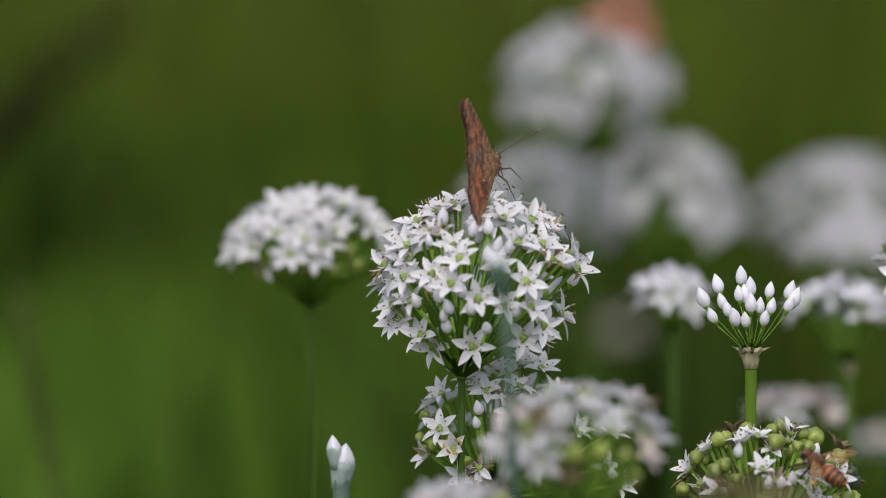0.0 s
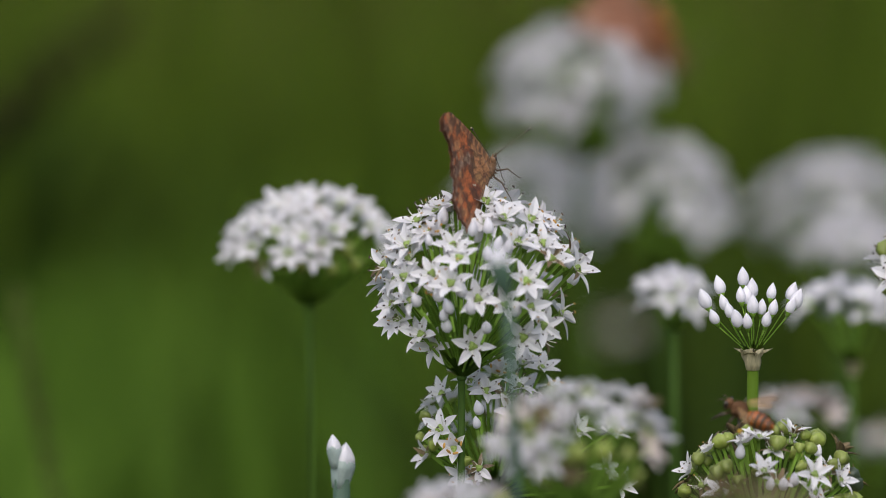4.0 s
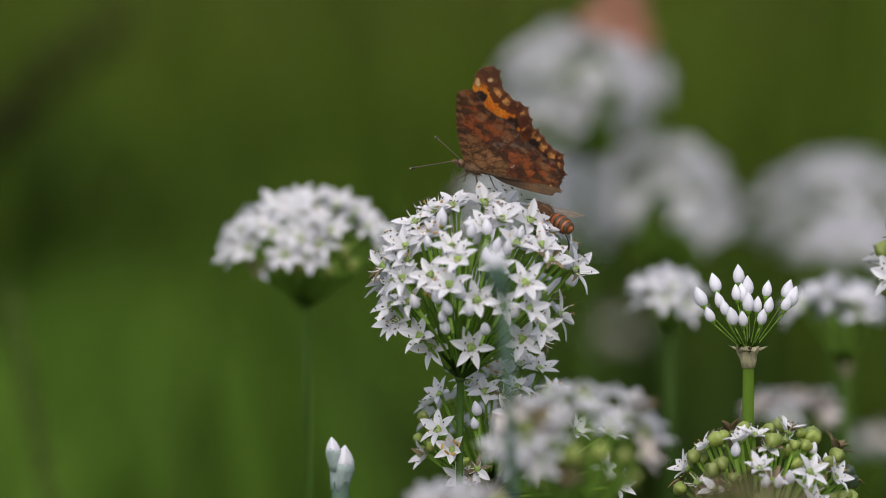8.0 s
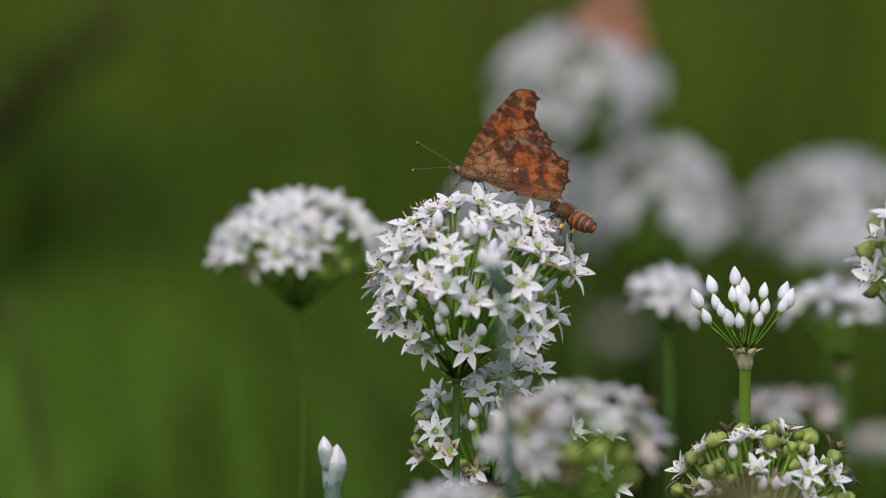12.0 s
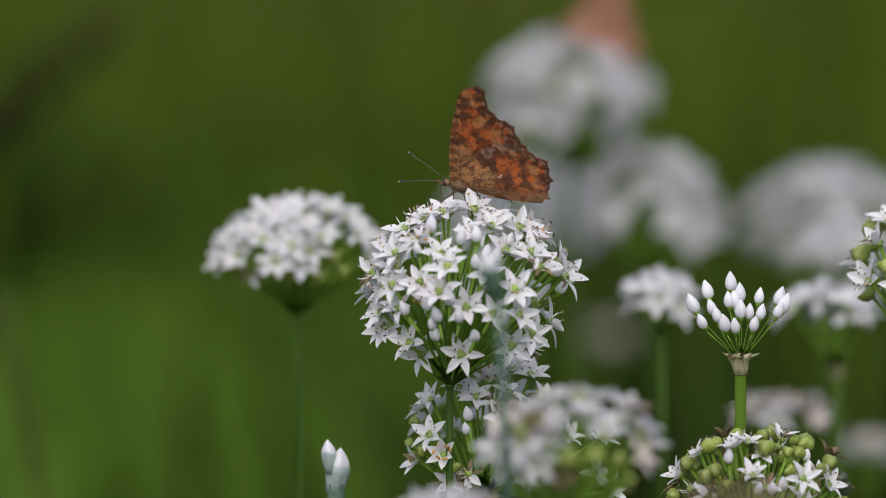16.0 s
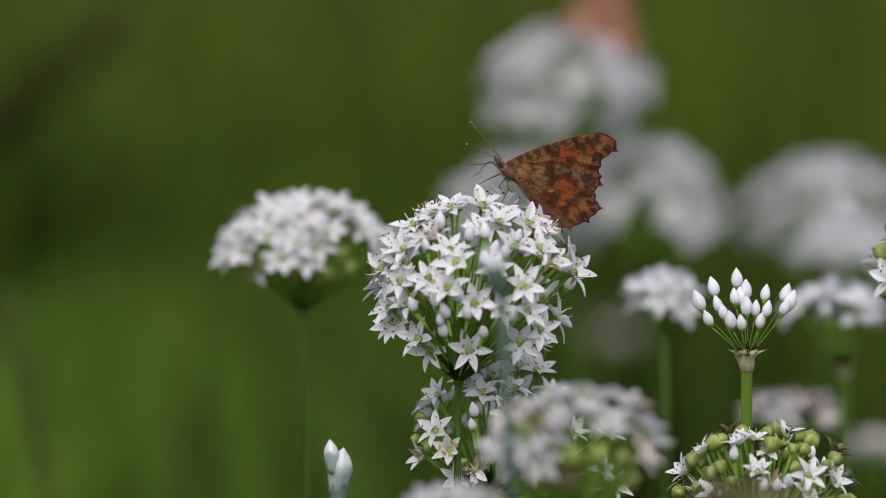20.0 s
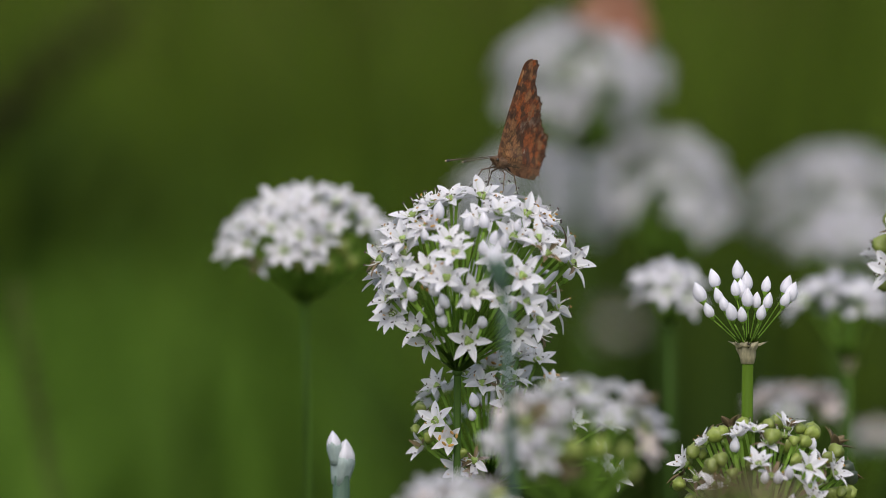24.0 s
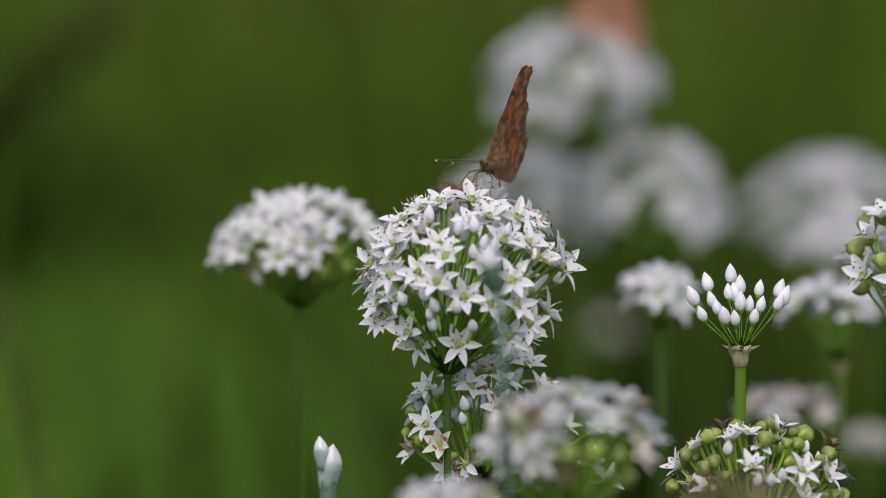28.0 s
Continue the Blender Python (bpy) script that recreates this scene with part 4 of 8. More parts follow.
def wing_mesh(name, ctrl, lo, hi, hind, side, tone, fine=0.42):
    """A thin wing with its upper scales on the inner face and its underside on the outer one."""
    line = margin(ctrl, lo, hi)
    n = len(line)
    pts = [Vector(p) for p in line]
    xs, ys = [p.x for p in line], [p.y for p in line]
    px, py = np.array(xs), np.array(ys)
    j = 0
    y = min(ys) + fine * 0.5
    while y < max(ys):
        x = min(xs) + (fine * 0.5 if j % 2 else 0)
        while x < max(xs):
            hit = ((py > y) != (np.roll(py, -1) > y)) & (x < (np.roll(px, -1) - px) * (y - py) / (np.roll(py, -1) - py + 1e-12) + px)
            if hit.sum() % 2 and np.min((px - x) ** 2 + (py - y) ** 2) > (0.5 * fine) ** 2:
                pts.append(Vector((x, y)))
            x += fine
        y += fine * 0.87
        j += 1
    v2, _, f2, *_ = geometry.delaunay_2d_cdt(pts, [(i, (i + 1) % n) for i in range(n)], [list(range(n))], 1, 1e-5)
    i0, i1 = sum(8 if lo <= i < hi else 6 for i in range(lo)), sum(8 if lo <= i < hi else 6 for i in range(hi))
    ox, oy = px[i0:i1], py[i0:i1]
    run = np.concatenate([[0], np.cumsum(np.hypot(np.diff(ox), np.diff(oy)))])
    verts, cols = [], []
    for under in (0, 1):
        for p in v2:
            r = p.length
            bow = -0.5 * math.sin(min(1.0, r / 26) * math.pi) + 0.10 * math.cos(math.radians(math.degrees(math.atan2(-p.x, p.y)) % 13.0 / 13.0 * 360)) * min(1, r / 8)
            yy = side * ((0.07 if under else -0.02) + 0.10 + bow * 0.4 + (0.06 if hind else 0.0))
            if hind:
                yy += side * 1.0 * math.exp(-((p.y - 0.4) / 2.4) ** 2) * min(1.0, max(0.0, -p.x / 2.0)) * min(1.0, max(0.0, (p.x + 20) / 8))
            verts.append((p.x * MM, yy * MM, p.y * MM))
            gap = (ox - p.x) ** 2 + (oy - p.y) ** 2
            near = int(np.argmin(gap))
            cols.append(wing_colour(p.x, p.y, float(np.sqrt(gap[near])), float(run[near]), hind, under, tone))
    k = len(v2)
    faces = []
    for f in f2:
        faces.append(tuple(f) if side < 0 else tuple(f)[::-1])
        faces.append(tuple(i + k for i in (f[::-1] if side < 0 else f)))
    rim = {}
    for f in f2:
        for a, b in zip(f, list(f[1:]) + [f[0]]):
            rim[(a, b)] = 1
    for a, b in list(rim):
        if (b, a) not in rim:
            faces.append((b, a, a + k, b + k))
    me = bpy.data.meshes.new(name)
    me.from_pydata(verts, [], faces)
    at = me.color_attributes.new("scales", "FLOAT_COLOR", "POINT")
    at.data.foreach_set("color", [x for c in cols for x in (*c, 1.0)])
    me.materials.append(SCALES)
    me.polygons.foreach_set("use_smooth", [True] * len(me.polygons))
    return me


BROWN = ((0.295, 0.150, 0.054), (0.60, 0.135, 0.025), (0.070, 0.021, 0.010), (0.34, 0.225, 0.165), (0.53, 0.22, 0.085))
SALMON = ((0.50, 0.25, 0.16), (0.56, 0.22, 0.12), (0.30, 0.13, 0.08), (0.45, 0.28, 0.2), (0.6, 0.33, 0.2))
WINGS = {}
for tone_name, tone, fine in (("brown", BROWN, 0.32), ("salmon", SALMON, 0.9)):
    for side in (1, -1):
        WINGS[tone_name, side] = (wing_mesh("forewing", FORE, 7, 15, False, side, tone, fine), wing_mesh("hindwing", HIND, 4, 14, True, side, tone, fine))
HINGE = 0.8 * MM


def wing_pose(side, spread, sweep=0.0):
    """A wing raised over the back (spread 0) or let down by that many degrees; sweep turns it backward."""
    return Matrix.Translation((0, 0, HINGE)) @ Matrix.Rotation(-side * radians(spread), 4, "X") @ Matrix.Rotation(-radians(sweep), 4, "Y")


def fuzz(bm, centre, radii, n, length, seed, mat=0):
    """Short hairs standing off an oval body."""
    rng = random.Random(seed)
    for _ in range(n):
        d = Vector((rng.gauss(0, 1), rng.gauss(0, 1), rng.gauss(0, 1))).normalized()
        p = Vector(centre) + Vector((d.x * radii[0], d.y * radii[1], d.z * radii[2])) * 0.97
        q = d.orthogonal().normalized() * length * 0.10
        tip = p + (d + Vector((-0.5, 0, 0))).normalized() * length * rng.uniform(0.6, 1.2)
        w = d.cross(q)
        a, b, c, e = (bm.verts.new(v) for v in (p + q, p - q * 0.5 + w * 0.8, p - q * 0.5 - w * 0.8, tip))
        for f in ((a, b, e), (b, c, e), (c, a, e)):
            bm.faces.new(f).material_index = mat


def butterfly(label, at, tone="brown"):
    ob = thing("butterfly", at, label, "butterfly", "comma butterflies")
    bm = bmesh.new()
    oval(bm, (0.2 * MM, 0, -0.3 * MM), (2.7 * MM, 1.25 * MM, 1.4 * MM), 14, 9)
    fuzz(bm, (0.2 * MM, 0, -0.3 * MM), (2.7 * MM, 1.25 * MM, 1.4 * MM), 260, 0.9 * MM, 5)
    part("thorax", bm, FUR, ob, "furry brown thorax")
    bm = bmesh.new()
    turned(bm, [(-2.2 * MM, 0), (-2.0 * MM, 0.8 * MM)] + [((-0.5 + i * 1.55) * MM, (1.25 + 0.12 * (i % 2) - 0.012 * i * i) * MM) for i in range(8)] + [(12.2 * MM, 0.3 * MM), (12.6 * MM, 0)], 12, m=Matrix.Translation((-2.2 * MM, 0, 0.1 * MM)) @ Matrix.Rotation(radians(-91), 4, "Y") @ Matrix.Diagonal((0.9, 0.72, 0.95, 1)))
    part("abdomen", bm, FUR, ob)
    bm = bmesh.new()
    oval(bm, (3.7 * MM, 0, 0.2 * MM), (0.92 * MM, 0.95 * MM, 0.9 * MM), 12, 7)
    fuzz(bm, (3.7 * MM, 0, 0.2 * MM), (0.92 * MM, 0.95 * MM, 0.9 * MM), 70, 0.6 * MM, 6)
    tube(bm, [(4.4 * MM, 0.35 * MM, -0.1 * MM), (5.3 * MM, 0.4 * MM, 0.25 * MM), (5.9 * MM, 0.3 * MM, 0.7 * MM)], [0.3 * MM, 0.28 * MM, 0.1 * MM], 6)
    tube(bm, [(4.4 * MM, -0.35 * MM, -0.1 * MM), (5.3 * MM, -0.4 * MM, 0.25 * MM), (5.9 * MM, -0.3 * MM, 0.7 * MM)], [0.3 * MM, 0.28 * MM, 0.1 * MM], 6)
    hd = part("head", bm, FUR, ob)
    for s in (1, -1):
        bm = bmesh.new()
        oval(bm, (3.9 * MM, s * 0.70 * MM, 0.30 * MM), (0.52 * MM, 0.38 * MM, 0.55 * MM), 12, 7)
        part("eye", bm, EYEMAT, hd, "dark rounded eye")
    feelers = []
    for s in (1, -1):
        bm = bmesh.new()
        tube(bm, [((4.1 + 10.6 * t) * MM, s * (0.4 + 3.9 * t) * MM, (0.9 + 3.0 * t - 0.4 * t * t) * MM) for t in (0, 0.2, 0.4, 0.6, 0.8, 0.92)], [0.13 * MM, 0.105 * MM, 0.10 * MM, 0.10 * MM, 0.12 * MM, 0.18 * MM], 6)
        an = part("antenna", bm, FEELER, ob)
        feelers.append(an)
        bm = bmesh.new()
        tube(bm, [((4.1 + 10.6 * t) * MM, s * (0.4 + 3.9 * t) * MM, (0.9 + 3.0 * t - 0.4 * t * t) * MM) for t in (0.91, 0.95, 0.99, 1.0)], [0.23 * MM, 0.34 * MM, 0.28 * MM, 0.1 * MM], 7)
        part("club", bm, CLUB, an, "blackish club")
        bm = bmesh.new()
        oval(bm, (14.72 * MM, s * 4.31 * MM, 3.51 * MM), (0.24 * MM, 0.22 * MM, 0.22 * MM), 7, 5)
        part("club_tip", bm, TIP, an, "pale antenna tip")
    bm = bmesh.new()
    tube(bm, [(4.5 * MM, 0, -0.5 * MM), (5.6 * MM, 0, -1.6 * MM), (5.4 * MM, 0, -3.6 * MM), (4.6 * MM, 0, -5.6 * MM), (4.9 * MM, 0, -7.4 * MM)], [0.14 * MM, 0.12 * MM, 0.11 * MM, 0.1 * MM, 0.07 * MM], 5)
    part("proboscis", bm, LEG, ob)
    for s in (1, -1):
        for x, reach in ((1.6, 3.0), (-0.8, -2.6)):
            bm = bmesh.new()
            tube(bm, [(x * MM, s * 0.9 * MM, -1.5 * MM), ((x + reach * 0.55) * MM, s * 3.0 * MM, -2.6 * MM), ((x + reach * 0.8) * MM, s * 3.5 * MM, -4.6 * MM), ((x + reach) * MM, s * 4.1 * MM, -6.4 * MM), ((x + reach * 1.3) * MM, s * 4.4 * MM, -7.2 * MM)], [0.24 * MM, 0.19 * MM, 0.14 * MM, 0.10 * MM, 0.08 * MM], 6)
            part("leg", bm, LEG, ob)
    wings = {}
    for s in (1, -1):
        for k, kind in enumerate(("forewing", "hindwing")):
            wings[kind, s] = put(kind, WINGS[tone, s][k], ob, wing_pose(s, 3), "toothed wing, orange with black spots above, marbled brown beneath")
    return ob, wings, feelers


def bee(label, at):
    ob = thing("honey_bee", at, label, "bee", "honey bees")
    bm = bmesh.new()
    oval(bm, (1.6 * MM, 0, 0.2 * MM), (2.1 * MM, 1.85 * MM, 1.8 * MM), 14, 9)
    fuzz(bm, (1.6 * MM, 0, 0.2 * MM), (2.1 * MM, 1.85 * MM, 1.8 * MM), 320, 0.8 * MM, 7)
    part("thorax", bm, BEE_FUR, ob, "fuzzy brown thorax")
    bm = bmesh.new()
    oval(bm, (4.5 * MM, 0, -0.3 * MM), (1.0 * MM, 1.6 * MM, 1.5 * MM), 12, 7)
    fuzz(bm, (4.4 * MM, 0, -0.2 * MM), (0.95 * MM, 1.5 * MM, 1.4 * MM), 60, 0.5 * MM, 8)
    hd = part("head", bm, BEE_FUR, ob)
    for s in (1, -1):
        bm = bmesh.new()
        oval(bm, (4.6 * MM, s * 1.25 * MM, -0.1 * MM), (0.62 * MM, 0.45 * MM, 1.1 * MM), 10, 7)
        part("eye", bm, EYEMAT, hd)
        bm = bmesh.new()
        tube(bm, [(5.3 * MM, s * 0.4 * MM, 0.2 * MM), (6.0 * MM, s * 0.9 * MM, 0.5 * MM), (7.0 * MM, s * 1.3 * MM, -0.3 * MM)], [0.12 * MM, 0.12 * MM, 0.1 * MM], 5)
        part("antenna", bm, BEE_DARK, hd)
    ab = bmesh.new()
    lean = Matrix.Translation((-0.4 * MM, 0, 0)) @ Matrix.Rotation(radians(-78), 4, "Y")
    turned(ab, [(0, 0), (0.3 * MM, 0.7 * MM), (0.9 * MM, 1.5 * MM), (2.2 * MM, 2.05 * MM), (3.8 * MM, 2.1 * MM), (5.4 * MM, 1.75 * MM), (6.8 * MM, 1.05 * MM), (7.4 * MM, 0.4 * MM), (7.7 * MM, 0)], 14, m=lean)
    abd = part("abdomen", ab, BEE_ORANGE, ob, "amber abdomen with dark and pale bands")
    for z, r, w in ((1.9, 2.0, 0.5), (3.3, 2.14, 0.55), (4.7, 1.98, 0.6), (6.0, 1.5, 0.7)):
        for mt, dz, nm, k in ((BEE_DARK, 0.0, "dark_band", 1.015), (BEE_PALE, w * 1.1, "hair_band", 1.02)):
            bm = bmesh.new()
            turned(bm, [((z + dz - w * 0.6) * MM, 0), ((z + dz - w * 0.55) * MM, r * k * 0.985 * MM), ((z + dz) * MM, r * k * MM), ((z + dz + w * (0.5 if dz == 0 else 0.1)) * MM, (r * k - 0.03 * z * w) * MM), ((z + dz + w * 0.6) * MM, 0)], 14, m=lean)
            part(nm, bm, mt, abd)
    for s in (1, -1):
        for k, (x, ln, wd, ang) in enumerate(((1.6, 8.6, 1.5, 128), (0.6, 6.0, 1.15, 142))):
            bm = bmesh.new()
            rot = Matrix.Translation((x * MM, s * 1.1 * MM, 1.7 * MM)) @ Matrix.Rotation(s * radians(ang), 4, "Z") @ Matrix.Rotation(radians(-14), 4, "Y")
            ring_u, ring_d = [], []
            for i in range(15):
                t = i / 14 * 2 * math.pi
                lx = ln * (0.5 - 0.5 * math.cos(t))
                ly = wd * math.sin(t) * (0.35 + 0.75 * lx / ln)
                ring_u.append(bm.verts.new(rot @ (Vector((lx, ly, 0.05)) * MM)))
                ring_d.append(bm.verts.new(rot @ (Vector((lx, ly, -0.03)) * MM)))
            bm.faces.new(ring_u[:-1]), bm.faces.new(ring_d[:-1][::-1])
            for i in range(13):
                bm.faces.new((ring_u[i], ring_d[i], ring_d[i + 1], ring_u[i + 1]))
            part("wing", bm, BEE_WING, ob, "clear amber wing")
        for x, reach in ((3.0, 2.2), (1.5, 0.2), (0.3, -2.6)):
            bm = bmesh.new()
            tube(bm, [(x * MM, s * 1.2 * MM, -1.2 * MM), ((x + reach * 0.5) * MM, s * 2.6 * MM, -1.9 * MM), ((x + reach * 0.9) * MM, s * 2.9 * MM, -3.3 * MM), ((x + reach * 1.2) * MM, s * 3.2 * MM, -4.6 * MM)], [0.34 * MM, 0.34 * MM, 0.26 * MM, 0.14 * MM], 6)
            lg = part("leg", bm, BEE_DARK, ob)
            if x < 1:
                bm = bmesh.new()
                oval(bm, ((x + reach * 0.75) * MM, s * 2.95 * MM, -2.7 * MM), (0.6 * MM, 0.45 * MM, 0.8 * MM), 8, 5)
                part("pollen_load", bm, POLLEN, lg, "yellow pollen on hind leg")
    return ob


feeder, feeder_wings, feeder_antennae = butterfly("comma butterfly feeding on the large white chive head", (0.01093, 0.00163, 0.41867))
visitor, visitor_wings, _ = butterfly("orange black-spotted comma butterfly flying past", (-0.4200, 0.1500, 0.0200))
chaser, chaser_wings, _ = butterfly("comma butterfly fluttering low beside the flowers", (-0.5000, 0.0500, 0.0200))
roamer, roamer_wings, _ = butterfly("orange comma butterfly roaming among the back flowers", (0.6200, 0.3500, 0.0200))
sitter, sitter_wings, _ = butterfly("pale brown butterfly perched on a back flower, wings closed", (0.0484, 0.4896, 0.4311), "salmon")
bee_feeding = bee("honey bee with amber banded abdomen on a flower head", (0.0863, -0.0259, 0.3513))
bee_passing = bee("honey bee in flight with spread wings", (-0.5500, 0.4000, 0.0100))
bee_arriving = bee("honey bee hovering towards the lower flower head", (-0.6000, -0.1000, 0.0100))


# ---- what moves: heads swaying in light wind, butterflies, bees ----
def wings_walk(wings, rows):
    """rows: seconds, spread of left and right wing, sweep of the forewings, all in degrees."""
    for (kind, s), ob in wings.items():
        walk(ob, [(t, wing_pose(s, a if s > 0 else b, sw if kind == "forewing" else 0.0)) for t, a, b, sw in rows])


def motions():
    walk(PLANTS["main"], [(0.0, pose(0.0021, -0.0030, -0.00007, 0, 0.028)), (0.5, pose(0.0021, -0.0030, 0.00012, 0, -0.001)), (1.0, pose(0.0021, -0.0030, 0.00000, 0, -0.001)), (1.5, pose(0.0021, -0.0030, 0.00027, 0, 0.049)), (2.0, pose(0.0021, -0.0030, 0.00033, 0, -0.041)), (2.5, pose(0.0021, -0.0030, 0.00020, 0, -0.030)), (3.0, pose(0.0021, -0.0030, 0.00020, 0, -0.028)), (3.5, pose(0.0021, -0.0030, 0.00001, 0, 0.001)), (5.5, pose(0.0021, -0.0030, 0.00033, 0, 0.030)), (6.0, pose(0.0021, -0.0030, 0.00033, 0, 0.029)), (6.5, pose(0.0021, -0.0030, 0.00013, 0, 0.030)), (7.0, pose(0.0021, -0.0030, -0.00000, 0, 0.039)), (7.5, pose(0.0021, -0.0030, -0.00007, 0, 0.029)), (8.0, pose(0.0021, -0.0030, -0.00007, 0, 0.040)), (8.5, pose(0.0021, -0.0030, 0.00007, 0, 0.030)), (9.0, pose(0.0021, -0.0030, -0.00000, 0, 0.030)), (9.5, pose(0.0021, -0.0030, -0.00007, 0, 0.030)), (10.0, pose(0.0021, -0.0030, 0.00007, 0, -0.021)), (10.5, pose(0.0021, -0.0030, 0.00013, 0, 0.030)), (11.0, pose(0.0021, -0.0030, -0.00000, 0, 0.000)), (11.5, pose(0.0021, -0.0030, 0.00013, 0, -0.001)), (12.0, pose(0.0021, -0.0030, -0.00014, 0, 0.000)), (12.5, pose(0.0021, -0.0030, -0.00007, 0, 0.029)), (14.5, pose(0.0021, -0.0030, -0.00040, 0, 0.009)), (15.0, pose(0.0021, -0.0030, -0.00062, 0, 0.028)), (15.5, pose(0.0021, -0.0030, -0.00103, 0, -0.059)), (16.0, pose(0.0021, -0.0030, -0.00068, 0, -0.020)), (16.5, pose(0.0021, -0.0030, -0.00054, 0, -0.019)), (17.0, pose(0.0021, -0.0030, -0.00047, 0, -0.001)), (17.5, pose(0.0021, -0.0030, -0.00022, 0, 0.059)), (18.0, pose(0.0021, -0.0030, -0.00021, 0, 0.029)), (18.5, pose(0.0021, -0.0030, -0.00008, 0, 0.020)), (19.0, pose(0.0021, -0.0030, -0.00001, 0, 0.050)), (19.5, pose(0.0021, -0.0030, -0.00013, 0, 0.059)), (20.0, pose(0.0021, -0.0030, -0.00013, 0, 0.059)), (20.5, pose(0.0021, -0.0030, -0.00035, 0, 0.030)), (21.0, pose(0.0021, -0.0030, -0.00013, 0, 0.019)), (21.5, pose(0.0021, -0.0030, -0.00007, 0, 0.030)), (23.5, pose(0.0021, -0.0030, 0.00013, 0, -0.001)), (24.0, pose(0.0021, -0.0030, 0.00027, 0, 0.001)), (24.5, pose(0.0021, -0.0030, 0.00033, 0, 0.001)), (25.0, pose(0.0021, -0.0030, 0.00001, 0, 0.030)), (25.5, pose(0.0021, -0.0030, 0.00012, 0, 0.001)), (26.0, pose(0.0021, -0.0030, 0.00012, 0, 0.000)), (26.5, pose(0.0021, -0.0030, 0.00013, 0, -0.000)), (27.0, pose(0.0021, -0.0030, 0.00020, 0, -0.090)), (27.5, pose(0.0021, -0.0030, 0.00054, 0, -0.051)), (28.0, pose(0.0021, -0.0030, 0.00020, 0, -0.039))])
    walk(PLANTS["low"], [(0.0, pose(0.0116, 0.0129, -0.00000, 0, 0.000)), (0.5, pose(0.0116, 0.0129, 0.00019, 0, -0.032)), (1.0, pose(0.0116, 0.0129, -0.00000, 0, 0.000)), (1.5, pose(0.0116, 0.0129, 0.00020, 0, 0.032)), (2.0, pose(0.0116, 0.0129, 0.00020, 0, -0.034)), (2.5, pose(0.0116, 0.0129, 0.00020, 0, -0.032)), (3.0, pose(0.0116, 0.0129, 0.00020, 0, -0.032)), (3.5, pose(0.0116, 0.0129, 0.00001, 0, 0.000)), (5.5, pose(0.0116, 0.0129, 0.00019, 0, 0.000)), (6.0, pose(0.0116, 0.0129, 0.00041, 0, -0.032)), (6.5, pose(0.0116, 0.0129, 0.00020, 0, 0.000)), (7.0, pose(0.0116, 0.0129, -0.00000, 0, 0.000)), (7.5, pose(0.0116, 0.0129, -0.00000, 0, 0.000)), (8.0, pose(0.0116, 0.0129, -0.00000, 0, 0.000)), (8.5, pose(0.0116, 0.0129, -0.00000, 0, 0.000)), (9.0, pose(0.0116, 0.0129, -0.00000, 0, 0.000)), (9.5, pose(0.0116, 0.0129, -0.00000, 0, 0.000)), (10.0, pose(0.0116, 0.0129, -0.00000, 0, 0.000)), (10.5, pose(0.0116, 0.0129, 0.00020, 0, 0.000)), (11.0, pose(0.0116, 0.0129, -0.00000, 0, 0.000)), (11.5, pose(0.0116, 0.0129, -0.00000, 0, 0.000)), (12.0, pose(0.0116, 0.0129, -0.00020, 0, 0.000)), (12.5, pose(0.0116, 0.0129, 0.00041, 0, 0.000)), (14.5, pose(0.0116, 0.0129, 0.00022, 0, 0.000)), (15.0, pose(0.0116, 0.0129, -0.00000, 0, 0.000)), (15.5, pose(0.0116, 0.0129, -0.00062, 0, -0.032)), (16.0, pose(0.0116, 0.0129, -0.00022, 0, 0.000)), (16.5, pose(0.0116, 0.0129, -0.00000, 0, -0.032)), (17.0, pose(0.0116, 0.0129, -0.00000, 0, -0.032)), (17.5, pose(0.0116, 0.0129, 0.00041, 0, 0.000)), (18.0, pose(0.0116, 0.0129, 0.00041, 0, -0.032)), (18.5, pose(0.0116, 0.0129, 0.00061, 0, -0.032)), (19.0, pose(0.0116, 0.0129, 0.00061, 0, -0.032)), (19.5, pose(0.0116, 0.0129, 0.00042, 0, 0.000)), (20.0, pose(0.0116, 0.0129, 0.00042, 0, 0.000)), (20.5, pose(0.0116, 0.0129, 0.00020, 0, 0.000)), (21.0, pose(0.0116, 0.0129, 0.00042, 0, -0.032)), (21.5, pose(0.0116, 0.0129, 0.00042, 0, -0.032)), (23.5, pose(0.0116, 0.0129, 0.00082, 0, -0.032)), (24.0, pose(0.0116, 0.0129, 0.00082, 0, -0.032)), (24.5, pose(0.0116, 0.0129, 0.00082, 0, -0.032)), (25.0, pose(0.0116, 0.0129, 0.00064, 0, -0.032)), (25.5, pose(0.0116, 0.0129, 0.00061, 0, -0.032)), (26.0, pose(0.0116, 0.0129, 0.00061, 0, -0.032)), (26.5, pose(0.0116, 0.0129, 0.00062, 0, -0.032)), (27.0, pose(0.0116, 0.0129, 0.00062, 0, -0.099)), (27.5, pose(0.0116, 0.0129, 0.00103, 0, -0.067)), (28.0, pose(0.0116, 0.0129, 0.00082, 0, -0.065))])
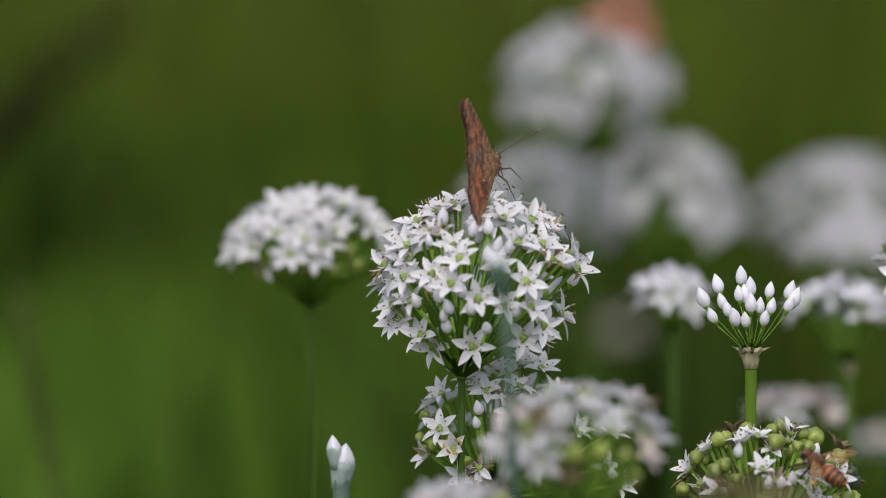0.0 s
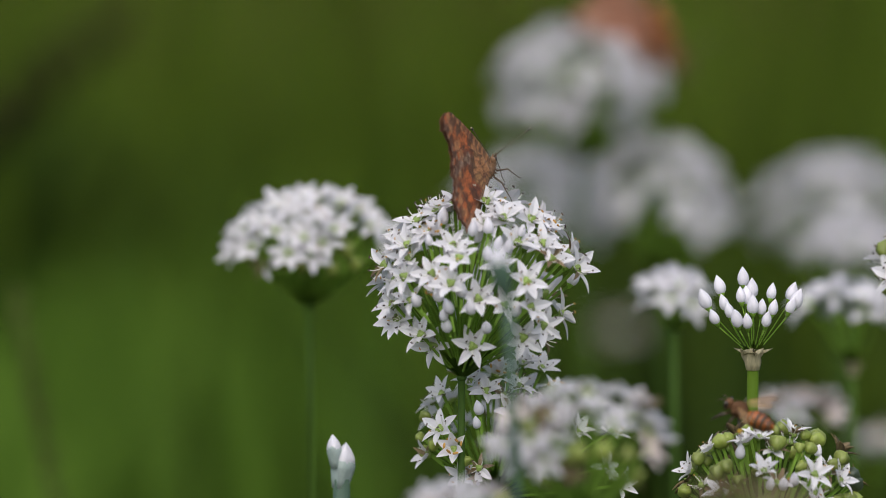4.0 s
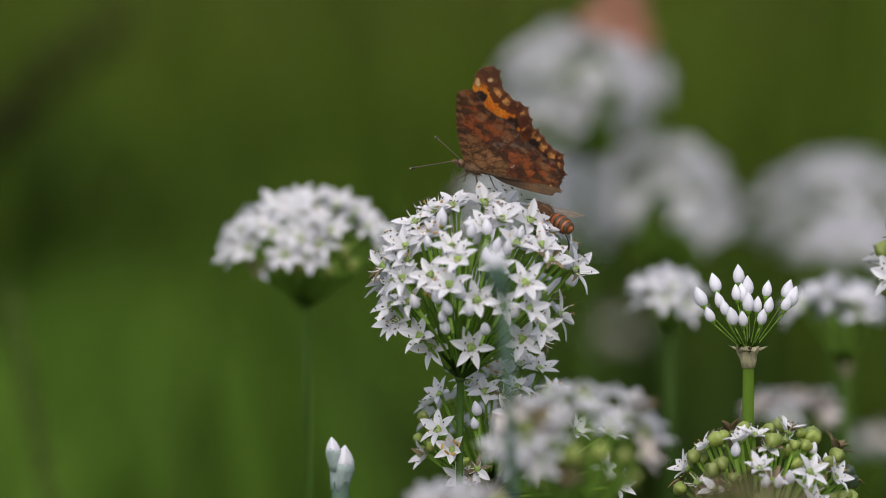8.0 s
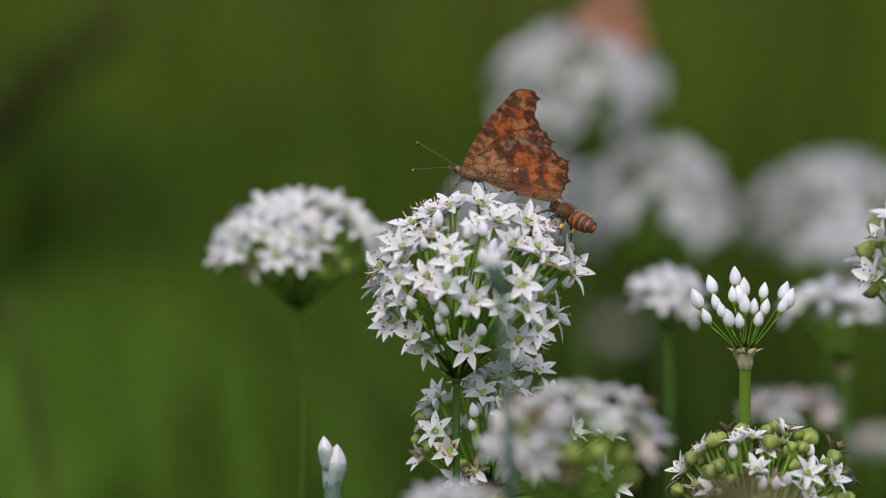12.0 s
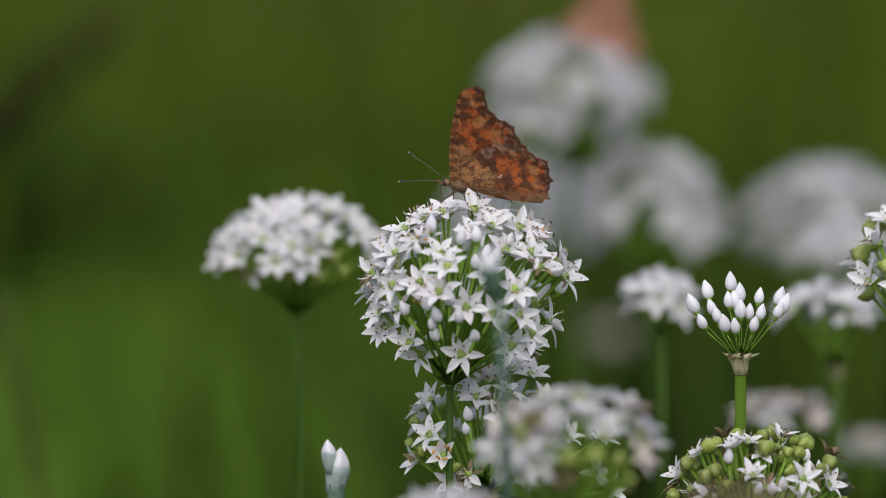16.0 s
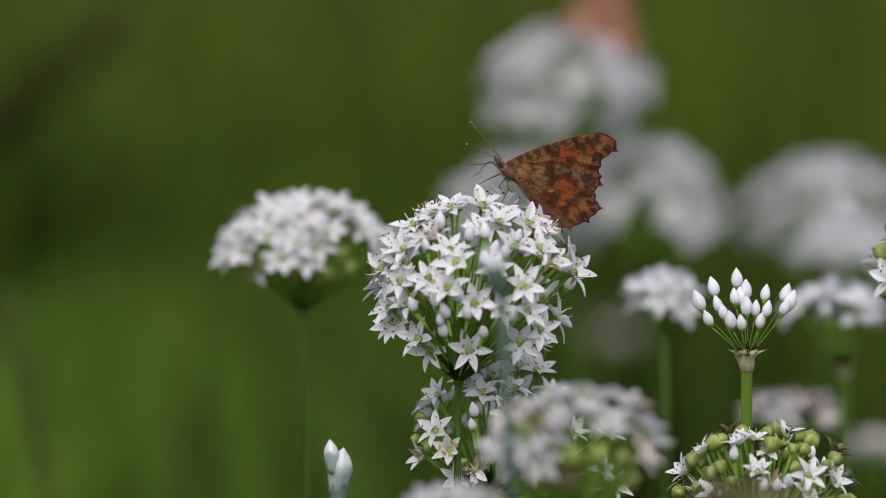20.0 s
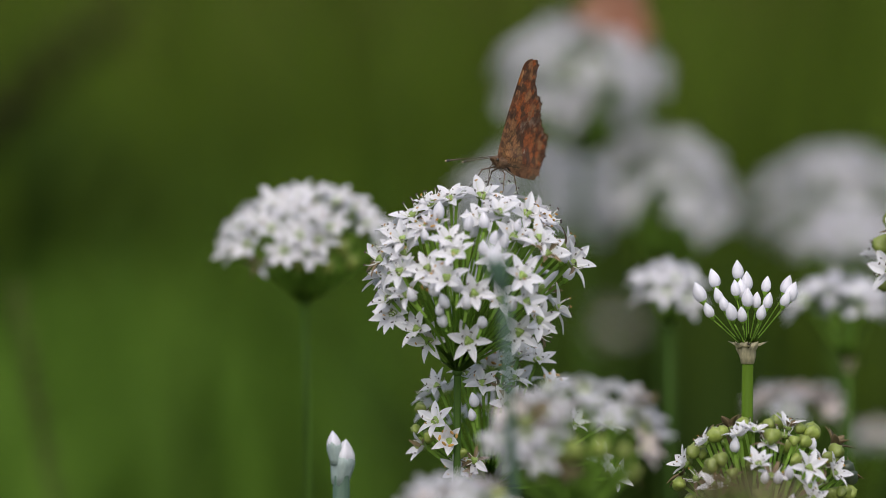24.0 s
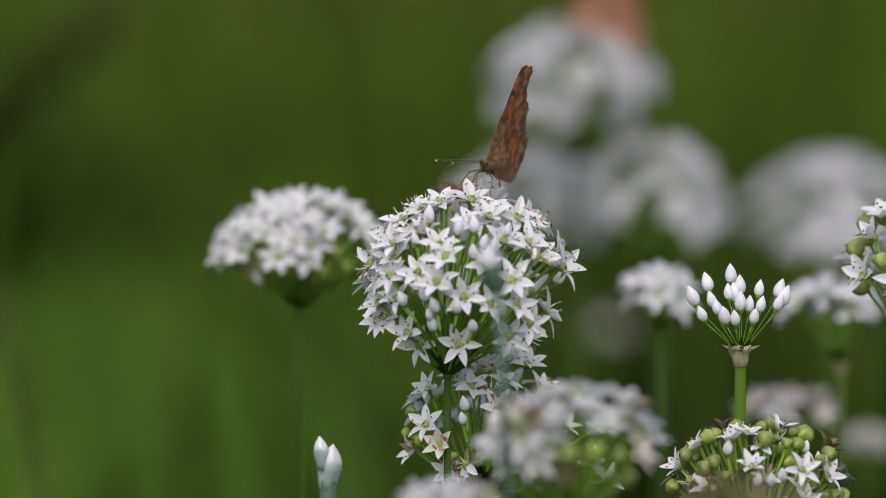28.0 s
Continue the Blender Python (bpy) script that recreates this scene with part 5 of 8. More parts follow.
    walk(PLANTS["left"], [(0.0, pose(-0.0308, 0.1017, 0.00046, 0, 0.125)), (0.5, pose(-0.0308, 0.1017, 0.00066, 0, 0.094)), (1.0, pose(-0.0308, 0.1017, 0.00067, 0, 0.064)), (1.5, pose(-0.0308, 0.1017, 0.00089, 0, 0.000)), (2.0, pose(-0.0308, 0.1017, 0.00066, 0, 0.156)), (2.5, pose(-0.0308, 0.1017, 0.00089, 0, 0.222)), (3.0, pose(-0.0308, 0.1017, 0.00089, 0, 0.097)), (3.5, pose(-0.0308, 0.1017, 0.00090, 0, 0.094)), (5.5, pose(-0.0308, 0.1017, 0.00043, 0, 0.000)), (6.0, pose(-0.0308, 0.1017, 0.00066, 0, 0.094)), (6.5, pose(-0.0308, 0.1017, 0.00110, 0, 0.189)), (7.0, pose(-0.0308, 0.1017, 0.00089, 0, 0.156)), (7.5, pose(-0.0308, 0.1017, 0.00067, 0, 0.064)), (8.0, pose(-0.0308, 0.1017, 0.00067, 0, 0.031)), (8.5, pose(-0.0308, 0.1017, 0.00089, 0, 0.033)), (9.0, pose(-0.0308, 0.1017, 0.00066, 0, 0.064)), (9.5, pose(-0.0308, 0.1017, 0.00044, 0, -0.156)), (10.0, pose(-0.0308, 0.1017, 0.00044, 0, 0.062)), (10.5, pose(-0.0308, 0.1017, 0.00066, 0, 0.125)), (11.0, pose(-0.0308, 0.1017, -0.00000, 0, 0.000)), (11.5, pose(-0.0308, 0.1017, -0.00022, 0, -0.094)), (12.0, pose(-0.0308, 0.1017, 0.00044, 0, -0.189)), (12.5, pose(-0.0308, 0.1017, 0.00089, 0, 0.125)), (14.5, pose(-0.0308, 0.1017, 0.00023, 0, -0.283)), (15.0, pose(-0.0308, 0.1017, -0.00022, 0, -0.442)), (15.5, pose(-0.0308, 0.1017, -0.00000, 0, -0.345)), (16.0, pose(-0.0308, 0.1017, -0.00000, 0, 0.000)), (16.5, pose(-0.0308, 0.1017, 0.00023, 0, 0.064)), (17.0, pose(-0.0308, 0.1017, 0.00044, 0, 0.158)), (17.5, pose(-0.0308, 0.1017, 0.00043, 0, -0.031)), (18.0, pose(-0.0308, 0.1017, 0.00044, 0, -0.094)), (18.5, pose(-0.0308, 0.1017, 0.00066, 0, -0.220)), (19.0, pose(-0.0308, 0.1017, 0.00022, 0, -0.062)), (19.5, pose(-0.0308, 0.1017, 0.00023, 0, 0.000)), (20.0, pose(-0.0308, 0.1017, 0.00044, 0, 0.000)), (20.5, pose(-0.0308, 0.1017, 0.00022, 0, -0.031)), (21.0, pose(-0.0308, 0.1017, 0.00023, 0, -0.125)), (21.5, pose(-0.0308, 0.1017, 0.00001, 0, -0.125)), (23.5, pose(-0.0308, 0.1017, 0.00023, 0, 0.125)), (24.0, pose(-0.0308, 0.1017, 0.00023, 0, 0.064)), (24.5, pose(-0.0308, 0.1017, 0.00044, 0, -0.092)), (25.0, pose(-0.0308, 0.1017, 0.00024, 0, -0.064)), (25.5, pose(-0.0308, 0.1017, 0.00022, 0, -0.062)), (26.0, pose(-0.0308, 0.1017, 0.00022, 0, -0.125)), (26.5, pose(-0.0308, 0.1017, 0.00023, 0, -0.031)), (27.0, pose(-0.0308, 0.1017, -0.00022, 0, 0.062)), (27.5, pose(-0.0308, 0.1017, 0.00023, 0, 0.220)), (28.0, pose(-0.0308, 0.1017, -0.00022, 0, 0.158))])
    walk(PLANTS["buds"], [(0.0, pose(0.0709, -0.0030, -0.00019, 0, 0.029)), (0.5, pose(0.0709, -0.0030, -0.00000, 0, 0.029)), (1.0, pose(0.0709, -0.0030, -0.00020, 0, 0.029)), (1.5, pose(0.0709, -0.0030, -0.00020, 0, 0.059)), (2.0, pose(0.0709, -0.0030, -0.00040, 0, 0.059)), (2.5, pose(0.0709, -0.0030, -0.00061, 0, 0.151)), (3.0, pose(0.0709, -0.0030, -0.00060, 0, 0.092)), (3.5, pose(0.0709, -0.0030, -0.00060, 0, 0.090)), (5.5, pose(0.0709, -0.0030, 0.00020, 0, 0.029)), (6.0, pose(0.0709, -0.0030, 0.00041, 0, 0.000)), (6.5, pose(0.0709, -0.0030, 0.00020, 0, 0.000)), (7.0, pose(0.0709, -0.0030, 0.00021, 0, 0.029)), (7.5, pose(0.0709, -0.0030, 0.00021, 0, -0.000)), (8.0, pose(0.0709, -0.0030, 0.00021, 0, 0.000)), (8.5, pose(0.0709, -0.0030, 0.00041, 0, 0.000)), (9.0, pose(0.0709, -0.0030, -0.00000, 0, -0.029)), (9.5, pose(0.0709, -0.0030, -0.00000, 0, -0.000)), (10.0, pose(0.0709, -0.0030, -0.00000, 0, -0.000)), (10.5, pose(0.0709, -0.0030, -0.00001, 0, 0.031)), (11.0, pose(0.0709, -0.0030, -0.00000, 0, 0.000)), (11.5, pose(0.0709, -0.0030, -0.00000, 0, -0.029)), (12.0, pose(0.0709, -0.0030, -0.00000, 0, -0.029)), (12.5, pose(0.0709, -0.0030, -0.00021, 0, 0.029)), (14.5, pose(0.0709, -0.0030, -0.00000, 0, 0.000)), (15.0, pose(0.0709, -0.0030, -0.00001, 0, 0.000)), (15.5, pose(0.0709, -0.0030, -0.00061, 0, -0.029)), (16.0, pose(0.0709, -0.0030, -0.00041, 0, 0.029)), (16.5, pose(0.0709, -0.0030, -0.00020, 0, -0.029)), (17.0, pose(0.0709, -0.0030, -0.00020, 0, 0.000)), (17.5, pose(0.0709, -0.0030, -0.00001, 0, 0.031)), (18.0, pose(0.0709, -0.0030, -0.00001, 0, 0.029)), (18.5, pose(0.0709, -0.0030, -0.00001, 0, -0.027)), (19.0, pose(0.0709, -0.0030, -0.00001, 0, 0.061)), (19.5, pose(0.0709, -0.0030, -0.00000, 0, 0.031)), (20.0, pose(0.0709, -0.0030, -0.00000, 0, 0.031)), (20.5, pose(0.0709, -0.0030, -0.00001, 0, 0.031)), (21.0, pose(0.0709, -0.0030, -0.00000, 0, 0.002)), (21.5, pose(0.0709, -0.0030, -0.00000, 0, 0.031)), (23.5, pose(0.0709, -0.0030, -0.00000, 0, 0.031)), (24.0, pose(0.0709, -0.0030, -0.00000, 0, 0.031)), (24.5, pose(0.0709, -0.0030, 0.00020, 0, 0.031)), (25.0, pose(0.0709, -0.0030, 0.00001, 0, -0.000)), (25.5, pose(0.0709, -0.0030, -0.00001, 0, 0.002)), (26.0, pose(0.0709, -0.0030, -0.00001, 0, 0.000)), (26.5, pose(0.0709, -0.0030, -0.00020, 0, 0.031)), (27.0, pose(0.0709, -0.0030, -0.00021, 0, 0.029)), (27.5, pose(0.0709, -0.0030, 0.00020, 0, 0.120)), (28.0, pose(0.0709, -0.0030, -0.00000, 0, 0.090))])
    walk(PLANTS["seedy"], [(0.0, pose(0.0752, -0.0080, -0.00019, 0, 0.033)), (0.5, pose(0.0752, -0.0080, -0.00000, 0, 0.033)), (1.0, pose(0.0752, -0.0080, -0.00020, 0, 0.033)), (1.5, pose(0.0752, -0.0080, -0.00020, 0, 0.065)), (2.0, pose(0.0752, -0.0080, -0.00040, 0, 0.065)), (2.5, pose(0.0752, -0.0080, -0.00061, 0, 0.168)), (3.0, pose(0.0752, -0.0080, -0.00060, 0, 0.103)), (3.5, pose(0.0752, -0.0080, -0.00060, 0, 0.100)), (5.5, pose(0.0752, -0.0080, 0.00020, 0, 0.033)), (6.0, pose(0.0752, -0.0080, 0.00041, 0, 0.000)), (6.5, pose(0.0752, -0.0080, 0.00020, 0, -0.000)), (7.0, pose(0.0752, -0.0080, 0.00021, 0, 0.033)), (7.5, pose(0.0752, -0.0080, 0.00021, 0, 0.000)), (8.0, pose(0.0752, -0.0080, 0.00021, 0, 0.000)), (8.5, pose(0.0752, -0.0080, 0.00041, 0, 0.000)), (9.0, pose(0.0752, -0.0080, -0.00000, 0, -0.000)), (9.5, pose(0.0752, -0.0080, -0.00000, 0, -0.000)), (10.0, pose(0.0752, -0.0080, 0.00001, 0, 0.033)), (10.5, pose(0.0752, -0.0080, 0.00020, 0, 0.033)), (11.0, pose(0.0752, -0.0080, -0.00000, 0, 0.000)), (11.5, pose(0.0752, -0.0080, 0.00021, 0, 0.000)), (12.0, pose(0.0752, -0.0080, -0.00000, 0, 0.000)), (12.5, pose(0.0752, -0.0080, -0.00020, 0, 0.033)), (14.5, pose(0.0752, -0.0080, 0.00001, 0, 0.033)), (15.0, pose(0.0752, -0.0080, -0.00000, 0, 0.033)), (15.5, pose(0.0752, -0.0080, -0.00061, 0, 0.033)), (16.0, pose(0.0752, -0.0080, -0.00041, 0, 0.065)), (16.5, pose(0.0752, -0.0080, -0.00020, 0, 0.035)), (17.0, pose(0.0752, -0.0080, -0.00040, 0, 0.000)), (17.5, pose(0.0752, -0.0080, -0.00000, 0, 0.033)), (18.0, pose(0.0752, -0.0080, -0.00020, 0, 0.033)), (18.5, pose(0.0752, -0.0080, -0.00000, 0, 0.035)), (19.0, pose(0.0752, -0.0080, -0.00000, 0, 0.035)), (19.5, pose(0.0752, -0.0080, 0.00001, 0, 0.068)), (20.0, pose(0.0752, -0.0080, 0.00001, 0, 0.033)), (20.5, pose(0.0752, -0.0080, -0.00000, 0, 0.033)), (21.0, pose(0.0752, -0.0080, 0.00001, 0, 0.033)), (21.5, pose(0.0752, -0.0080, 0.00001, 0, 0.000)), (23.5, pose(0.0752, -0.0080, 0.00001, 0, 0.033)), (24.0, pose(0.0752, -0.0080, 0.00001, 0, 0.035)), (24.5, pose(0.0752, -0.0080, 0.00020, 0, 0.035)), (25.0, pose(0.0752, -0.0080, 0.00001, 0, 0.033)), (25.5, pose(0.0752, -0.0080, -0.00000, 0, 0.035)), (26.0, pose(0.0752, -0.0080, -0.00000, 0, 0.033)), (26.5, pose(0.0752, -0.0080, 0.00001, 0, 0.033)), (27.0, pose(0.0752, -0.0080, -0.00000, 0, 0.065)), (27.5, pose(0.0752, -0.0080, 0.00041, 0, 0.133)), (28.0, pose(0.0752, -0.0080, 0.00021, 0, 0.100))])
    walk(PLANTS["fore"], [(0.0, pose(0.0276, -0.0993, -0.00019, 0, -0.002)), (0.5, pose(0.0276, -0.0993, -0.00001, 0, 0.030)), (1.0, pose(0.0276, -0.0993, 0.00000, 0, 0.000)), (1.5, pose(0.0276, -0.0993, -0.00000, 0, -0.000)), (2.0, pose(0.0276, -0.0993, -0.00020, 0, 0.179)), (2.5, pose(0.0276, -0.0993, -0.00020, 0, 0.061)), (3.0, pose(0.0276, -0.0993, -0.00019, 0, 0.122)), (3.5, pose(0.0276, -0.0993, 0.00001, 0, 0.091)), (5.5, pose(0.0276, -0.0993, -0.00001, 0, 0.061)), (6.0, pose(0.0276, -0.0993, -0.00001, 0, 0.030)), (6.5, pose(0.0276, -0.0993, -0.00001, 0, 0.061)), (7.0, pose(0.0276, -0.0993, -0.00020, 0, 0.030)), (7.5, pose(0.0276, -0.0993, -0.00019, 0, 0.030)), (8.0, pose(0.0276, -0.0993, -0.00019, 0, 0.030)), (8.5, pose(0.0276, -0.0993, -0.00000, 0, 0.000)), (9.0, pose(0.0276, -0.0993, -0.00000, 0, 0.061)), (9.5, pose(0.0276, -0.0993, -0.00020, 0, 0.091)), (10.0, pose(0.0276, -0.0993, -0.00000, 0, 0.150)), (10.5, pose(0.0276, -0.0993, -0.00001, 0, 0.059)), (11.0, pose(0.0276, -0.0993, -0.00000, 0, 0.000)), (11.5, pose(0.0276, -0.0993, -0.00000, 0, 0.091)), (12.0, pose(0.0276, -0.0993, 0.00019, 0, 0.061)), (12.5, pose(0.0276, -0.0993, -0.00000, 0, 0.059)), (14.5, pose(0.0276, -0.0993, -0.00000, 0, 0.030)), (15.0, pose(0.0276, -0.0993, -0.00001, 0, -0.002)), (15.5, pose(0.0276, -0.0993, -0.00000, 0, 0.091)), (16.0, pose(0.0276, -0.0993, -0.00000, 0, 0.150)), (16.5, pose(0.0276, -0.0993, -0.00000, 0, 0.000)), (17.0, pose(0.0276, -0.0993, -0.00000, 0, 0.059)), (17.5, pose(0.0276, -0.0993, 0.00017, 0, 0.030)), (18.0, pose(0.0276, -0.0993, 0.00019, 0, 0.030)), (18.5, pose(0.0276, -0.0993, 0.00019, 0, 0.032)), (19.0, pose(0.0276, -0.0993, -0.00001, 0, 0.061)), (19.5, pose(0.0276, -0.0993, -0.00000, 0, 0.061)), (20.0, pose(0.0276, -0.0993, -0.00000, 0, 0.061)), (20.5, pose(0.0276, -0.0993, -0.00001, 0, 0.030)), (21.0, pose(0.0276, -0.0993, 0.00019, 0, 0.061)), (21.5, pose(0.0276, -0.0993, -0.00000, 0, 0.091)), (23.5, pose(0.0276, -0.0993, -0.00019, 0, 0.059)), (24.0, pose(0.0276, -0.0993, -0.00019, 0, 0.091)), (24.5, pose(0.0276, -0.0993, -0.00001, 0, 0.120)), (25.0, pose(0.0276, -0.0993, -0.00019, 0, 0.030)), (25.5, pose(0.0276, -0.0993, -0.00020, 0, 0.032)), (26.0, pose(0.0276, -0.0993, -0.00020, 0, 0.120)), (26.5, pose(0.0276, -0.0993, -0.00038, 0, 0.061)), (27.0, pose(0.0276, -0.0993, -0.00038, 0, 0.211)), (27.5, pose(0.0276, -0.0993, -0.00020, 0, 0.211)), (28.0, pose(0.0276, -0.0993, -0.00038, 0, 0.211))])
    walk(PLANTS["fore2"], [(0.0, pose(0.0037, -0.1225, -0.00000, 0, 0.000)), (0.5, pose(0.0037, -0.1225, 0.00017, 0, 0.000)), (1.0, pose(0.0037, -0.1225, -0.00000, 0, 0.000)), (1.5, pose(0.0037, -0.1225, 0.00019, 0, 0.032)), (2.0, pose(0.0037, -0.1225, 0.00019, 0, -0.002)), (2.5, pose(0.0037, -0.1225, -0.00001, 0, 0.000)), (3.0, pose(0.0037, -0.1225, -0.00000, 0, 0.002)), (3.5, pose(0.0037, -0.1225, -0.00000, 0, 0.000)), (5.5, pose(0.0037, -0.1225, 0.00017, 0, 0.000)), (6.0, pose(0.0037, -0.1225, 0.00017, 0, 0.000)), (6.5, pose(0.0037, -0.1225, -0.00001, 0, 0.000)), (7.0, pose(0.0037, -0.1225, -0.00000, 0, 0.000)), (7.5, pose(0.0037, -0.1225, -0.00000, 0, -0.032)), (8.0, pose(0.0037, -0.1225, -0.00000, 0, -0.032)), (8.5, pose(0.0037, -0.1225, -0.00000, 0, -0.032)), (9.0, pose(0.0037, -0.1225, -0.00000, 0, 0.000)), (9.5, pose(0.0037, -0.1225, -0.00000, 0, 0.000)), (10.0, pose(0.0037, -0.1225, -0.00000, 0, 0.032)), (10.5, pose(0.0037, -0.1225, -0.00001, 0, 0.000)), (11.0, pose(0.0037, -0.1225, -0.00000, 0, 0.000)), (11.5, pose(0.0037, -0.1225, -0.00000, 0, 0.000)), (12.0, pose(0.0037, -0.1225, -0.00020, 0, 0.000)), (12.5, pose(0.0037, -0.1225, -0.00000, 0, 0.000)), (14.5, pose(0.0037, -0.1225, -0.00019, 0, 0.000)), (15.0, pose(0.0037, -0.1225, -0.00039, 0, 0.000)), (15.5, pose(0.0037, -0.1225, -0.00096, 0, 0.000)), (16.0, pose(0.0037, -0.1225, -0.00059, 0, 0.065)), (16.5, pose(0.0037, -0.1225, -0.00039, 0, 0.002)), (17.0, pose(0.0037, -0.1225, -0.00039, 0, 0.000)), (17.5, pose(0.0037, -0.1225, -0.00020, 0, 0.000)), (18.0, pose(0.0037, -0.1225, -0.00020, 0, 0.000)), (18.5, pose(0.0037, -0.1225, -0.00001, 0, 0.002)), (19.0, pose(0.0037, -0.1225, -0.00001, 0, 0.000)), (19.5, pose(0.0037, -0.1225, -0.00000, 0, 0.000)), (20.0, pose(0.0037, -0.1225, -0.00019, 0, 0.000)), (20.5, pose(0.0037, -0.1225, -0.00020, 0, 0.000)), (21.0, pose(0.0037, -0.1225, -0.00000, 0, 0.000)), (21.5, pose(0.0037, -0.1225, -0.00019, 0, 0.000)), (23.5, pose(0.0037, -0.1225, 0.00019, 0, 0.000)), (24.0, pose(0.0037, -0.1225, 0.00019, 0, 0.000)), (24.5, pose(0.0037, -0.1225, 0.00017, 0, 0.000)), (25.0, pose(0.0037, -0.1225, -0.00000, 0, 0.000)), (25.5, pose(0.0037, -0.1225, -0.00001, 0, 0.000)), (26.0, pose(0.0037, -0.1225, -0.00001, 0, 0.000)), (26.5, pose(0.0037, -0.1225, -0.00000, 0, 0.000)), (27.0, pose(0.0037, -0.1225, -0.00020, 0, 0.000)), (27.5, pose(0.0037, -0.1225, 0.00037, 0, 0.000)), (28.0, pose(0.0037, -0.1225, -0.00001, 0, 0.065))])
    walk(PLANTS["tall_bud"], [(0.0, pose(0.0272, -0.1229, -0.00019, 0, -0.002)), (0.5, pose(0.0272, -0.1229, -0.00001, 0, 0.027)), (1.0, pose(0.0272, -0.1229, 0.00000, 0, 0.000)), (1.5, pose(0.0272, -0.1229, -0.00000, 0, -0.000)), (2.0, pose(0.0272, -0.1229, -0.00020, 0, 0.164)), (2.5, pose(0.0272, -0.1229, -0.00020, 0, 0.056)), (3.0, pose(0.0272, -0.1229, -0.00019, 0, 0.111)), (3.5, pose(0.0272, -0.1229, 0.00001, 0, 0.083)), (5.5, pose(0.0272, -0.1229, -0.00001, 0, 0.056)), (6.0, pose(0.0272, -0.1229, -0.00001, 0, 0.027)), (6.5, pose(0.0272, -0.1229, -0.00001, 0, 0.056)), (7.0, pose(0.0272, -0.1229, -0.00020, 0, 0.027)), (7.5, pose(0.0272, -0.1229, -0.00019, 0, 0.027)), (8.0, pose(0.0272, -0.1229, -0.00019, 0, 0.027)), (8.5, pose(0.0272, -0.1229, -0.00000, 0, 0.000)), (9.0, pose(0.0272, -0.1229, -0.00000, 0, 0.056)), (9.5, pose(0.0272, -0.1229, -0.00020, 0, 0.083)), (10.0, pose(0.0272, -0.1229, -0.00000, 0, 0.137)), (10.5, pose(0.0272, -0.1229, -0.00001, 0, 0.054)), (11.0, pose(0.0272, -0.1229, -0.00000, 0, 0.000)), (11.5, pose(0.0272, -0.1229, -0.00000, 0, 0.083)), (12.0, pose(0.0272, -0.1229, 0.00019, 0, 0.056)), (12.5, pose(0.0272, -0.1229, -0.00000, 0, 0.054)), (14.5, pose(0.0272, -0.1229, -0.00000, 0, 0.027)), (15.0, pose(0.0272, -0.1229, -0.00001, 0, -0.002)), (15.5, pose(0.0272, -0.1229, -0.00000, 0, 0.083)), (16.0, pose(0.0272, -0.1229, -0.00000, 0, 0.137)), (16.5, pose(0.0272, -0.1229, -0.00000, 0, 0.000)), (17.0, pose(0.0272, -0.1229, -0.00000, 0, 0.054)), (17.5, pose(0.0272, -0.1229, 0.00018, 0, 0.027)), (18.0, pose(0.0272, -0.1229, 0.00019, 0, 0.027)), (18.5, pose(0.0272, -0.1229, 0.00019, 0, 0.029)), (19.0, pose(0.0272, -0.1229, -0.00001, 0, 0.056)), (19.5, pose(0.0272, -0.1229, -0.00000, 0, 0.056)), (20.0, pose(0.0272, -0.1229, -0.00000, 0, 0.056)), (20.5, pose(0.0272, -0.1229, -0.00001, 0, 0.027)), (21.0, pose(0.0272, -0.1229, 0.00019, 0, 0.056)), (21.5, pose(0.0272, -0.1229, -0.00000, 0, 0.083)), (23.5, pose(0.0272, -0.1229, -0.00019, 0, 0.054)), (24.0, pose(0.0272, -0.1229, -0.00019, 0, 0.083)), (24.5, pose(0.0272, -0.1229, -0.00001, 0, 0.110)), (25.0, pose(0.0272, -0.1229, -0.00019, 0, 0.027)), (25.5, pose(0.0272, -0.1229, -0.00020, 0, 0.029)), (26.0, pose(0.0272, -0.1229, -0.00020, 0, 0.110)), (26.5, pose(0.0272, -0.1229, -0.00039, 0, 0.056)), (27.0, pose(0.0272, -0.1229, -0.00039, 0, 0.192)), (27.5, pose(0.0272, -0.1229, -0.00020, 0, 0.192)), (28.0, pose(0.0272, -0.1229, -0.00039, 0, 0.192))])
